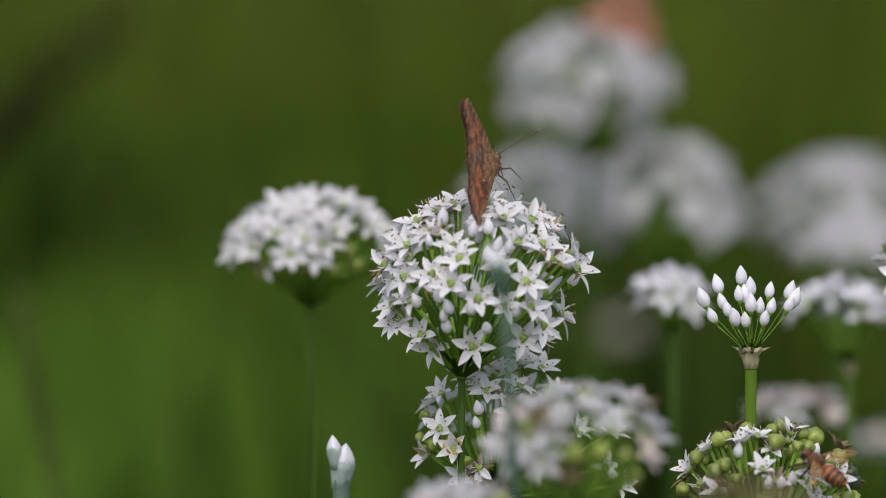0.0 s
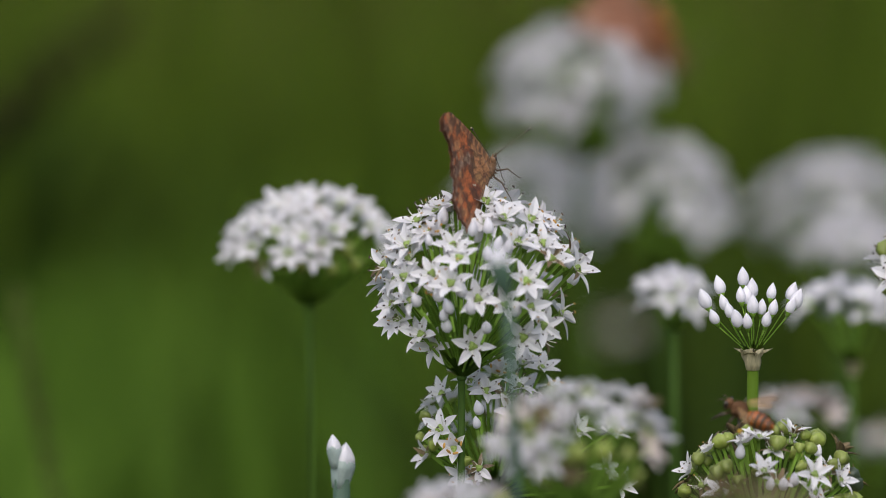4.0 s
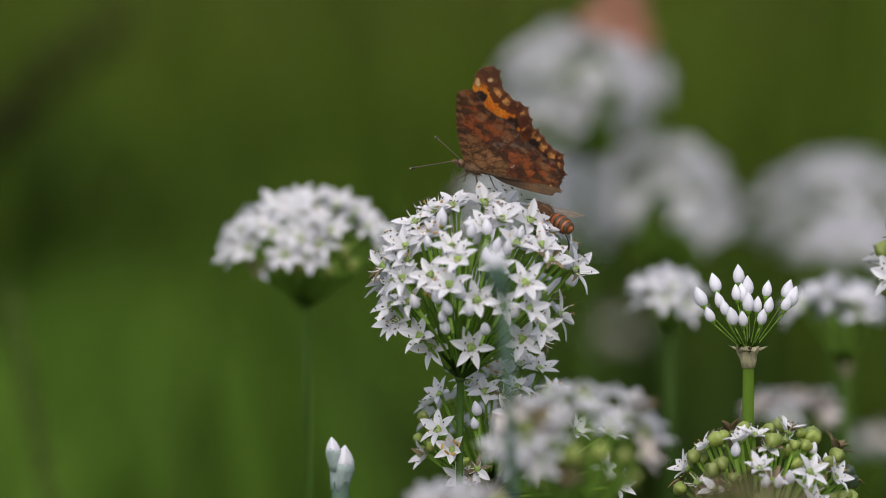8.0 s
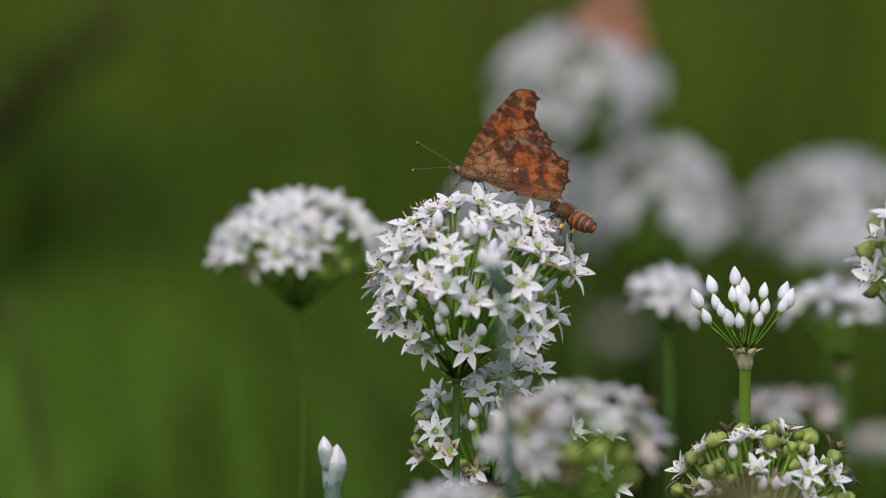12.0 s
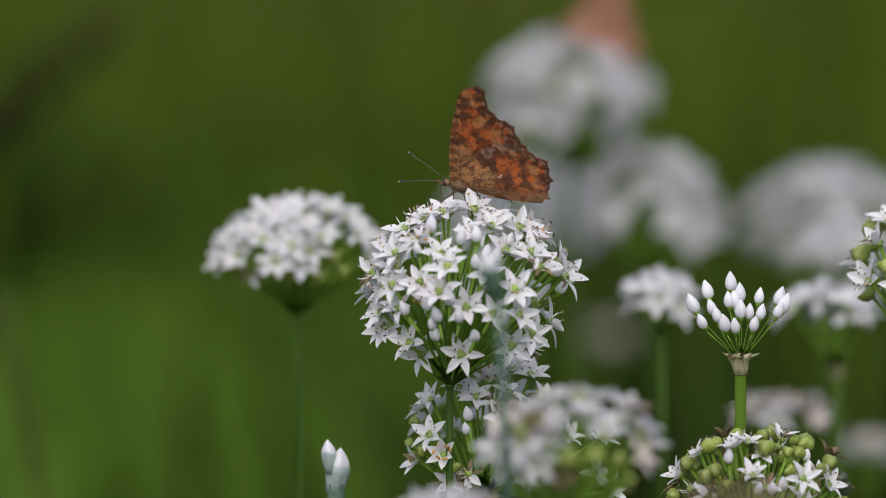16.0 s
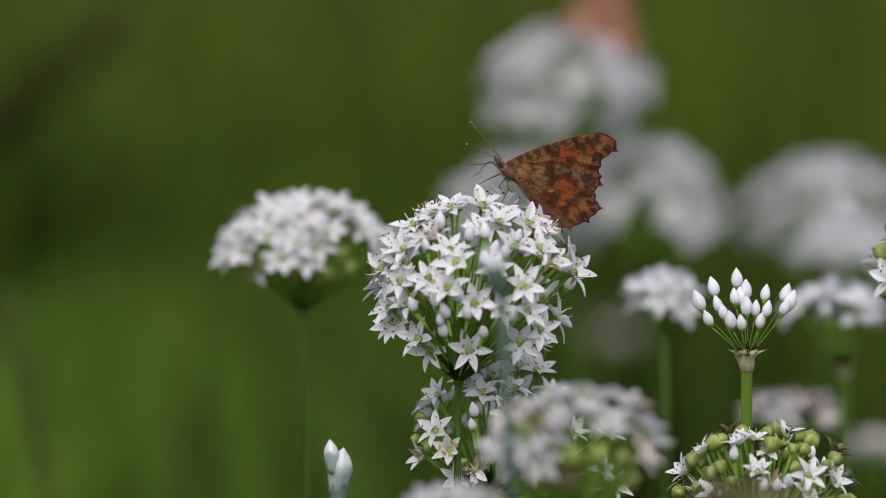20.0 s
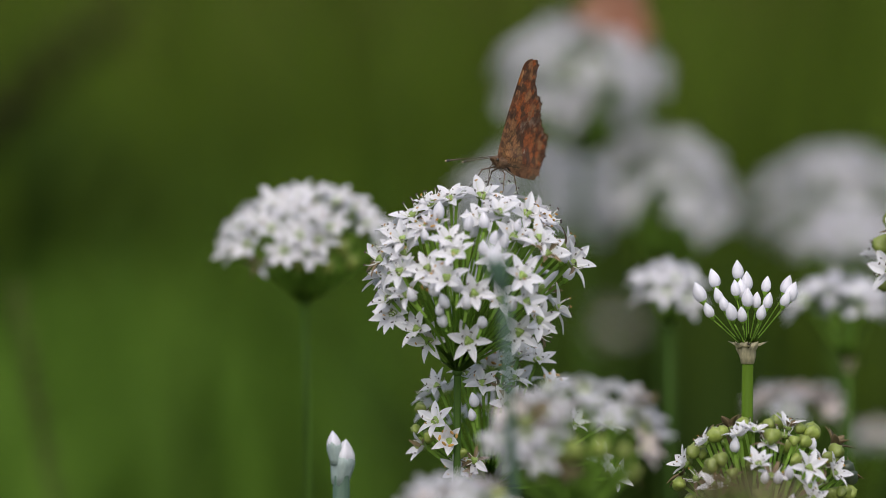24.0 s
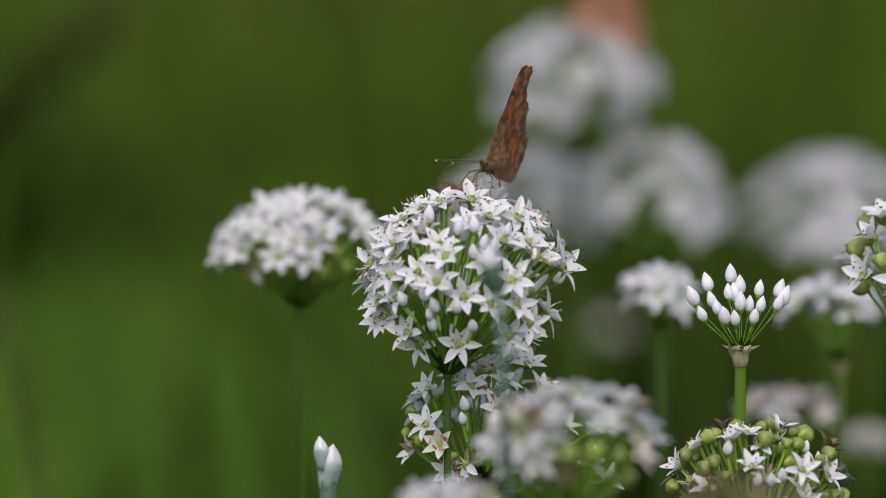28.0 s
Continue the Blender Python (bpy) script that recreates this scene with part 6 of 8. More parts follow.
    walk(PLANTS["low_bud"], [(0.0, pose(-0.0258, -0.0169, -0.00020, 0, 0.096)), (0.5, pose(-0.0258, -0.0169, -0.00001, 0, 0.064)), (1.0, pose(-0.0258, -0.0169, -0.00020, 0, 0.096)), (1.5, pose(-0.0258, -0.0169, 0.00020, 0, -0.098)), (2.0, pose(-0.0258, -0.0169, 0.00020, 0, 0.030)), (2.5, pose(-0.0258, -0.0169, 0.00020, 0, 0.064)), (3.0, pose(-0.0258, -0.0169, 0.00021, 0, 0.000)), (3.5, pose(-0.0258, -0.0169, 0.00001, 0, 0.098)), (5.5, pose(-0.0258, -0.0169, -0.00001, 0, 0.064)), (6.0, pose(-0.0258, -0.0169, -0.00000, 0, 0.064)), (6.5, pose(-0.0258, -0.0169, -0.00021, 0, 0.098)), (7.0, pose(-0.0258, -0.0169, -0.00020, 0, 0.096)), (7.5, pose(-0.0258, -0.0169, -0.00020, 0, 0.096)), (8.0, pose(-0.0258, -0.0169, -0.00040, 0, 0.130)), (8.5, pose(-0.0258, -0.0169, -0.00020, 0, 0.098)), (9.0, pose(-0.0258, -0.0169, -0.00020, 0, 0.098)), (9.5, pose(-0.0258, -0.0169, -0.00041, 0, 0.130)), (10.0, pose(-0.0258, -0.0169, -0.00020, 0, 0.128)), (10.5, pose(-0.0258, -0.0169, -0.00041, 0, 0.096)), (11.0, pose(-0.0258, -0.0169, -0.00000, 0, 0.000)), (11.5, pose(-0.0258, -0.0169, -0.00020, 0, -0.002)), (12.0, pose(-0.0258, -0.0169, -0.00000, 0, -0.066)), (12.5, pose(-0.0258, -0.0169, 0.00020, 0, -0.132)), (14.5, pose(-0.0258, -0.0169, 0.00041, 0, 0.064)), (15.0, pose(-0.0258, -0.0169, 0.00020, 0, 0.128)), (15.5, pose(-0.0258, -0.0169, -0.00000, 0, 0.162)), (16.0, pose(-0.0258, -0.0169, -0.00000, 0, 0.291)), (16.5, pose(-0.0258, -0.0169, -0.00000, 0, 0.130)), (17.0, pose(-0.0258, -0.0169, -0.00000, 0, 0.096)), (17.5, pose(-0.0258, -0.0169, -0.00001, 0, 0.130)), (18.0, pose(-0.0258, -0.0169, -0.00000, 0, 0.096)), (18.5, pose(-0.0258, -0.0169, -0.00021, 0, 0.130)), (19.0, pose(-0.0258, -0.0169, -0.00041, 0, 0.098)), (19.5, pose(-0.0258, -0.0169, -0.00040, 0, 0.130)), (20.0, pose(-0.0258, -0.0169, -0.00040, 0, 0.162)), (20.5, pose(-0.0258, -0.0169, -0.00021, 0, 0.162)), (21.0, pose(-0.0258, -0.0169, -0.00020, 0, 0.196)), (21.5, pose(-0.0258, -0.0169, -0.00020, 0, 0.196)), (23.5, pose(-0.0258, -0.0169, -0.00040, 0, 0.259)), (24.0, pose(-0.0258, -0.0169, -0.00020, 0, 0.228)), (24.5, pose(-0.0258, -0.0169, -0.00000, 0, 0.259)), (25.0, pose(-0.0258, -0.0169, -0.00018, 0, 0.194)), (25.5, pose(-0.0258, -0.0169, -0.00000, 0, 0.162)), (26.0, pose(-0.0258, -0.0169, -0.00021, 0, 0.228)), (26.5, pose(-0.0258, -0.0169, -0.00061, 0, 0.228)), (27.0, pose(-0.0258, -0.0169, -0.00061, 0, 0.096)), (27.5, pose(-0.0258, -0.0169, -0.00020, 0, 0.096)), (28.0, pose(-0.0258, -0.0169, -0.00061, 0, 0.064))])
    walk(PLANTS["small_back"], [(0.0, pose(0.0631, 0.1276, -0.00022, 0, -0.035)), (0.5, pose(0.0631, 0.1276, -0.00001, 0, -0.035)), (1.0, pose(0.0631, 0.1276, -0.00022, 0, -0.035)), (1.5, pose(0.0631, 0.1276, -0.00000, 0, 0.000)), (2.0, pose(0.0631, 0.1276, -0.00000, 0, 0.099)), (2.5, pose(0.0631, 0.1276, -0.00022, 0, 0.068)), (3.0, pose(0.0631, 0.1276, -0.00022, 0, 0.136)), (3.5, pose(0.0631, 0.1276, -0.00044, 0, 0.068)), (5.5, pose(0.0631, 0.1276, -0.00001, 0, 0.000)), (6.0, pose(0.0631, 0.1276, -0.00000, 0, -0.103)), (6.5, pose(0.0631, 0.1276, -0.00024, 0, -0.068)), (7.0, pose(0.0631, 0.1276, -0.00022, 0, -0.068)), (7.5, pose(0.0631, 0.1276, -0.00044, 0, -0.068)), (8.0, pose(0.0631, 0.1276, -0.00022, 0, -0.101)), (8.5, pose(0.0631, 0.1276, -0.00000, 0, -0.169)), (9.0, pose(0.0631, 0.1276, -0.00022, 0, -0.134)), (9.5, pose(0.0631, 0.1276, -0.00022, 0, -0.169)), (10.0, pose(0.0631, 0.1276, -0.00000, 0, -0.002)), (10.5, pose(0.0631, 0.1276, -0.00000, 0, -0.000)), (11.0, pose(0.0631, 0.1276, -0.00000, 0, 0.000)), (11.5, pose(0.0631, 0.1276, -0.00000, 0, -0.035)), (12.0, pose(0.0631, 0.1276, -0.00000, 0, 0.000)), (12.5, pose(0.0631, 0.1276, -0.00000, 0, -0.068)), (14.5, pose(0.0631, 0.1276, 0.00024, 0, -0.169)), (15.0, pose(0.0631, 0.1276, 0.00022, 0, -0.103)), (15.5, pose(0.0631, 0.1276, 0.00022, 0, 0.000)), (16.0, pose(0.0631, 0.1276, 0.00022, 0, -0.035)), (16.5, pose(0.0631, 0.1276, 0.00024, 0, -0.101)), (17.0, pose(0.0631, 0.1276, -0.00000, 0, -0.068)), (17.5, pose(0.0631, 0.1276, 0.00044, 0, -0.134)), (18.0, pose(0.0631, 0.1276, 0.00022, 0, -0.101)), (18.5, pose(0.0631, 0.1276, 0.00022, 0, -0.066)), (19.0, pose(0.0631, 0.1276, -0.00000, 0, -0.068)), (19.5, pose(0.0631, 0.1276, -0.00000, 0, -0.101)), (20.0, pose(0.0631, 0.1276, -0.00000, 0, -0.169)), (20.5, pose(0.0631, 0.1276, 0.00022, 0, -0.136)), (21.0, pose(0.0631, 0.1276, -0.00000, 0, -0.169)), (21.5, pose(0.0631, 0.1276, 0.00001, 0, -0.101)), (23.5, pose(0.0631, 0.1276, -0.00000, 0, -0.035)), (24.0, pose(0.0631, 0.1276, -0.00000, 0, 0.000)), (24.5, pose(0.0631, 0.1276, -0.00000, 0, 0.033)), (25.0, pose(0.0631, 0.1276, 0.00001, 0, -0.068)), (25.5, pose(0.0631, 0.1276, -0.00000, 0, -0.068)), (26.0, pose(0.0631, 0.1276, 0.00022, 0, -0.068)), (26.5, pose(0.0631, 0.1276, -0.00022, 0, 0.000)), (27.0, pose(0.0631, 0.1276, -0.00000, 0, 0.132)), (27.5, pose(0.0631, 0.1276, -0.00022, 0, 0.099)), (28.0, pose(0.0631, 0.1276, -0.00000, 0, 0.000))])
    walk(PLANTS["flat_back"], [(0.0, pose(0.1111, 0.1367, 0.00001, 0, -0.178)), (0.5, pose(0.1111, 0.1367, 0.00022, 0, -0.175)), (1.0, pose(0.1111, 0.1367, 0.00000, 0, -0.175)), (1.5, pose(0.1111, 0.1367, -0.00000, 0, -0.175)), (2.0, pose(0.1111, 0.1367, -0.00000, 0, 0.000)), (2.5, pose(0.1111, 0.1367, -0.00000, 0, -0.141)), (3.0, pose(0.1111, 0.1367, 0.00000, 0, -0.069)), (3.5, pose(0.1111, 0.1367, 0.00001, 0, -0.035)), (5.5, pose(0.1111, 0.1367, -0.00000, 0, -0.104)), (6.0, pose(0.1111, 0.1367, -0.00000, 0, -0.141)), (6.5, pose(0.1111, 0.1367, -0.00000, 0, -0.175)), (7.0, pose(0.1111, 0.1367, -0.00000, 0, -0.212)), (7.5, pose(0.1111, 0.1367, 0.00001, 0, -0.247)), (8.0, pose(0.1111, 0.1367, 0.00001, 0, -0.247)), (8.5, pose(0.1111, 0.1367, -0.00000, 0, -0.210)), (9.0, pose(0.1111, 0.1367, -0.00000, 0, -0.210)), (9.5, pose(0.1111, 0.1367, 0.00024, 0, -0.247)), (10.0, pose(0.1111, 0.1367, 0.00001, 0, -0.035)), (10.5, pose(0.1111, 0.1367, 0.00022, 0, -0.069)), (11.0, pose(0.1111, 0.1367, -0.00000, 0, 0.000)), (11.5, pose(0.1111, 0.1367, -0.00000, 0, -0.178)), (12.0, pose(0.1111, 0.1367, -0.00000, 0, -0.212)), (12.5, pose(0.1111, 0.1367, 0.00024, 0, -0.178)), (14.5, pose(0.1111, 0.1367, -0.00022, 0, -0.069)), (15.0, pose(0.1111, 0.1367, 0.00022, 0, -0.072)), (15.5, pose(0.1111, 0.1367, 0.00024, 0, -0.141)), (16.0, pose(0.1111, 0.1367, 0.00046, 0, -0.281)), (16.5, pose(0.1111, 0.1367, 0.00024, 0, -0.175)), (17.0, pose(0.1111, 0.1367, 0.00001, 0, -0.106)), (17.5, pose(0.1111, 0.1367, -0.00000, 0, -0.141)), (18.0, pose(0.1111, 0.1367, -0.00000, 0, -0.141)), (18.5, pose(0.1111, 0.1367, -0.00000, 0, -0.104)), (19.0, pose(0.1111, 0.1367, -0.00000, 0, -0.069)), (19.5, pose(0.1111, 0.1367, 0.00001, 0, -0.104)), (20.0, pose(0.1111, 0.1367, 0.00001, 0, -0.212)), (20.5, pose(0.1111, 0.1367, -0.00000, 0, -0.318)), (21.0, pose(0.1111, 0.1367, 0.00024, 0, -0.247)), (21.5, pose(0.1111, 0.1367, -0.00021, 0, -0.104)), (23.5, pose(0.1111, 0.1367, -0.00022, 0, -0.106)), (24.0, pose(0.1111, 0.1367, -0.00022, 0, -0.069)), (24.5, pose(0.1111, 0.1367, -0.00024, 0, -0.035)), (25.0, pose(0.1111, 0.1367, -0.00021, 0, -0.141)), (25.5, pose(0.1111, 0.1367, -0.00024, 0, -0.104)), (26.0, pose(0.1111, 0.1367, 0.00022, 0, -0.175)), (26.5, pose(0.1111, 0.1367, 0.00000, 0, -0.141)), (27.0, pose(0.1111, 0.1367, -0.00000, 0, -0.072)), (27.5, pose(0.1111, 0.1367, -0.00000, 0, -0.072)), (28.0, pose(0.1111, 0.1367, -0.00000, 0, -0.035))])
    walk(PLANTS["pink_back"], [(0.0, pose(0.1009, 0.1642, 0.00002, 0, -0.152)), (0.5, pose(0.1009, 0.1642, -0.00002, 0, -0.189)), (1.0, pose(0.1009, 0.1642, -0.00023, 0, -0.226)), (1.5, pose(0.1009, 0.1642, -0.00000, 0, -0.189)), (2.0, pose(0.1009, 0.1642, -0.00023, 0, -0.039)), (2.5, pose(0.1009, 0.1642, -0.00000, 0, -0.150)), (3.0, pose(0.1009, 0.1642, -0.00023, 0, -0.074)), (3.5, pose(0.1009, 0.1642, -0.00021, 0, -0.076)), (5.5, pose(0.1009, 0.1642, -0.00002, 0, -0.076)), (6.0, pose(0.1009, 0.1642, -0.00000, 0, -0.152)), (6.5, pose(0.1009, 0.1642, -0.00000, 0, -0.150)), (7.0, pose(0.1009, 0.1642, -0.00000, 0, -0.189)), (7.5, pose(0.1009, 0.1642, -0.00000, 0, -0.226)), (8.0, pose(0.1009, 0.1642, -0.00023, 0, -0.266)), (8.5, pose(0.1009, 0.1642, -0.00000, 0, -0.226)), (9.0, pose(0.1009, 0.1642, -0.00023, 0, -0.263)), (9.5, pose(0.1009, 0.1642, -0.00023, 0, -0.302)), (10.0, pose(0.1009, 0.1642, -0.00000, 0, -0.076)), (10.5, pose(0.1009, 0.1642, -0.00000, 0, -0.113)), (11.0, pose(0.1009, 0.1642, -0.00000, 0, 0.000)), (11.5, pose(0.1009, 0.1642, -0.00000, 0, -0.226)), (12.0, pose(0.1009, 0.1642, -0.00000, 0, -0.263)), (12.5, pose(0.1009, 0.1642, -0.00000, 0, -0.266)), (14.5, pose(0.1009, 0.1642, -0.00000, 0, -0.152)), (15.0, pose(0.1009, 0.1642, 0.00046, 0, -0.039)), (15.5, pose(0.1009, 0.1642, 0.00023, 0, -0.189)), (16.0, pose(0.1009, 0.1642, -0.00000, 0, -0.379)), (16.5, pose(0.1009, 0.1642, -0.00000, 0, -0.187)), (17.0, pose(0.1009, 0.1642, -0.00000, 0, -0.113)), (17.5, pose(0.1009, 0.1642, 0.00023, 0, -0.150)), (18.0, pose(0.1009, 0.1642, 0.00023, 0, -0.113)), (18.5, pose(0.1009, 0.1642, -0.00000, 0, -0.113)), (19.0, pose(0.1009, 0.1642, -0.00000, 0, -0.076)), (19.5, pose(0.1009, 0.1642, -0.00000, 0, -0.113)), (20.0, pose(0.1009, 0.1642, -0.00000, 0, -0.263)), (20.5, pose(0.1009, 0.1642, -0.00000, 0, -0.339)), (21.0, pose(0.1009, 0.1642, -0.00000, 0, -0.302)), (21.5, pose(0.1009, 0.1642, -0.00023, 0, -0.113)), (23.5, pose(0.1009, 0.1642, -0.00023, 0, -0.152)), (24.0, pose(0.1009, 0.1642, -0.00000, 0, -0.076)), (24.5, pose(0.1009, 0.1642, -0.00000, 0, -0.037)), (25.0, pose(0.1009, 0.1642, -0.00021, 0, -0.189)), (25.5, pose(0.1009, 0.1642, -0.00000, 0, -0.113)), (26.0, pose(0.1009, 0.1642, -0.00002, 0, -0.189)), (26.5, pose(0.1009, 0.1642, -0.00023, 0, -0.189)), (27.0, pose(0.1009, 0.1642, -0.00023, 0, -0.076)), (27.5, pose(0.1009, 0.1642, -0.00000, 0, -0.076)), (28.0, pose(0.1009, 0.1642, -0.00023, 0, -0.037))])
    walk(PLANTS["high_back"], [(0.0, pose(0.0494, 0.3653, 0.00000, 0, -0.261)), (0.5, pose(0.0494, 0.3653, 0.00000, 0, -0.281)), (1.0, pose(0.0494, 0.3653, 0.00000, 0, -0.265)), (1.5, pose(0.0494, 0.3653, 0.00000, 0, -0.361)), (2.0, pose(0.0494, 0.3653, 0.00000, 0, -0.385)), (2.5, pose(0.0494, 0.3653, 0.00000, 0, -0.366)), (3.0, pose(0.0494, 0.3653, 0.00000, 0, -0.276)), (3.5, pose(0.0494, 0.3653, -0.00006, 0, -0.433)), (5.5, pose(0.0494, 0.3653, -0.00030, 0, -0.875)), (6.0, pose(0.0494, 0.3653, -0.00040, 0, -0.643)), (6.5, pose(0.0494, 0.3653, -0.00030, 0, -0.618)), (7.0, pose(0.0494, 0.3653, -0.00020, 0, -0.630)), (7.5, pose(0.0494, 0.3653, -0.00025, 0, -0.505)), (8.0, pose(0.0494, 0.3653, -0.00030, 0, -0.378)), (8.5, pose(0.0494, 0.3653, -0.00050, 0, -0.397)), (9.0, pose(0.0494, 0.3653, -0.00070, 0, -0.382)), (9.5, pose(0.0494, 0.3653, -0.00145, 0, -0.473)), (10.0, pose(0.0494, 0.3653, -0.00220, 0, -0.565)), (10.5, pose(0.0494, 0.3653, -0.00155, 0, -0.569)), (11.0, pose(0.0494, 0.3653, -0.00090, 0, -0.428)), (11.5, pose(0.0494, 0.3653, -0.00070, 0, -0.440)), (12.0, pose(0.0494, 0.3653, -0.00050, 0, -0.523)), (12.5, pose(0.0494, 0.3653, 0.00000, 0, -0.647)), (14.5, pose(0.0494, 0.3653, 0.00000, 0, -0.712)), (15.0, pose(0.0494, 0.3653, -0.00030, 0, -0.612)), (15.5, pose(0.0494, 0.3653, -0.00080, 0, -0.414)), (16.0, pose(0.0494, 0.3653, -0.00140, 0, -0.618)), (16.5, pose(0.0494, 0.3653, -0.00090, 0, -0.737)), (17.0, pose(0.0494, 0.3653, -0.00030, 0, -0.696)), (17.5, pose(0.0494, 0.3653, -0.00015, 0, -0.732)), (18.0, pose(0.0494, 0.3653, 0.00000, 0, -0.694)), (18.5, pose(0.0494, 0.3653, 0.00000, 0, -0.831)), (19.0, pose(0.0494, 0.3653, 0.00000, 0, -0.860)), (19.5, pose(0.0494, 0.3653, 0.00000, 0, -1.115)), (20.0, pose(0.0494, 0.3653, 0.00000, 0, -0.906)), (20.5, pose(0.0494, 0.3653, 0.00000, 0, -0.633)), (21.0, pose(0.0494, 0.3653, 0.00000, 0, -0.556)), (21.5, pose(0.0494, 0.3653, 0.00000, 0, -0.588)), (23.5, pose(0.0494, 0.3653, 0.00000, 0, -0.537)), (24.0, pose(0.0494, 0.3653, 0.00000, 0, -0.400)), (24.5, pose(0.0494, 0.3653, 0.00000, 0, -0.416)), (25.0, pose(0.0494, 0.3653, 0.00000, 0, -0.505)), (25.5, pose(0.0494, 0.3653, 0.00000, 0, -0.480)), (26.0, pose(0.0494, 0.3653, 0.00000, 0, -0.492)), (26.5, pose(0.0494, 0.3653, 0.00000, 0, -0.430)), (27.0, pose(0.0494, 0.3653, 0.00000, 0, -0.295)), (27.5, pose(0.0494, 0.3653, 0.00000, 0, -0.343)), (28.0, pose(0.0494, 0.3653, 0.00000, 0, -0.353))])
    walk(PLANTS["mid_back"], [(0.0, pose(0.0728, 0.3605, 0.00000, 0, 0.057)), (0.5, pose(0.0728, 0.3605, 0.00000, 0, 0.035)), (1.0, pose(0.0728, 0.3605, 0.00000, 0, 0.052)), (1.5, pose(0.0728, 0.3605, 0.00000, 0, -0.053)), (2.0, pose(0.0728, 0.3605, 0.00000, 0, -0.079)), (2.5, pose(0.0728, 0.3605, 0.00000, 0, -0.058)), (3.0, pose(0.0728, 0.3605, 0.00000, 0, 0.040)), (3.5, pose(0.0728, 0.3605, -0.00006, 0, -0.131)), (5.5, pose(0.0728, 0.3605, -0.00030, 0, -0.617)), (6.0, pose(0.0728, 0.3605, -0.00040, 0, -0.362)), (6.5, pose(0.0728, 0.3605, -0.00030, 0, -0.334)), (7.0, pose(0.0728, 0.3605, -0.00020, 0, -0.348)), (7.5, pose(0.0728, 0.3605, -0.00025, 0, -0.210)), (8.0, pose(0.0728, 0.3605, -0.00030, 0, -0.071)), (8.5, pose(0.0728, 0.3605, -0.00050, 0, -0.093)), (9.0, pose(0.0728, 0.3605, -0.00070, 0, -0.075)), (9.5, pose(0.0728, 0.3605, -0.00145, 0, -0.176)), (10.0, pose(0.0728, 0.3605, -0.00220, 0, -0.277)), (10.5, pose(0.0728, 0.3605, -0.00155, 0, -0.281)), (11.0, pose(0.0728, 0.3605, -0.00090, 0, -0.126)), (11.5, pose(0.0728, 0.3605, -0.00070, 0, -0.139)), (12.0, pose(0.0728, 0.3605, -0.00050, 0, -0.231)), (12.5, pose(0.0728, 0.3605, 0.00000, 0, -0.367)), (14.5, pose(0.0728, 0.3605, 0.00000, 0, -0.438)), (15.0, pose(0.0728, 0.3605, -0.00030, 0, -0.328)), (15.5, pose(0.0728, 0.3605, -0.00080, 0, -0.111)), (16.0, pose(0.0728, 0.3605, -0.00140, 0, -0.335)), (16.5, pose(0.0728, 0.3605, -0.00090, 0, -0.465)), (17.0, pose(0.0728, 0.3605, -0.00030, 0, -0.421)), (17.5, pose(0.0728, 0.3605, -0.00015, 0, -0.459)), (18.0, pose(0.0728, 0.3605, 0.00000, 0, -0.418)), (18.5, pose(0.0728, 0.3605, 0.00000, 0, -0.569)), (19.0, pose(0.0728, 0.3605, 0.00000, 0, -0.600)), (19.5, pose(0.0728, 0.3605, 0.00000, 0, -0.880)), (20.0, pose(0.0728, 0.3605, 0.00000, 0, -0.651)), (20.5, pose(0.0728, 0.3605, 0.00000, 0, -0.351)), (21.0, pose(0.0728, 0.3605, 0.00000, 0, -0.267)), (21.5, pose(0.0728, 0.3605, 0.00000, 0, -0.302)), (23.5, pose(0.0728, 0.3605, 0.00000, 0, -0.246)), (24.0, pose(0.0728, 0.3605, 0.00000, 0, -0.095)), (24.5, pose(0.0728, 0.3605, 0.00000, 0, -0.113)), (25.0, pose(0.0728, 0.3605, 0.00000, 0, -0.211)), (25.5, pose(0.0728, 0.3605, 0.00000, 0, -0.183)), (26.0, pose(0.0728, 0.3605, 0.00000, 0, -0.196)), (26.5, pose(0.0728, 0.3605, 0.00000, 0, -0.129)), (27.0, pose(0.0728, 0.3605, 0.00000, 0, 0.019)), (27.5, pose(0.0728, 0.3605, 0.00000, 0, -0.033)), (28.0, pose(0.0728, 0.3605, 0.00000, 0, -0.044))])
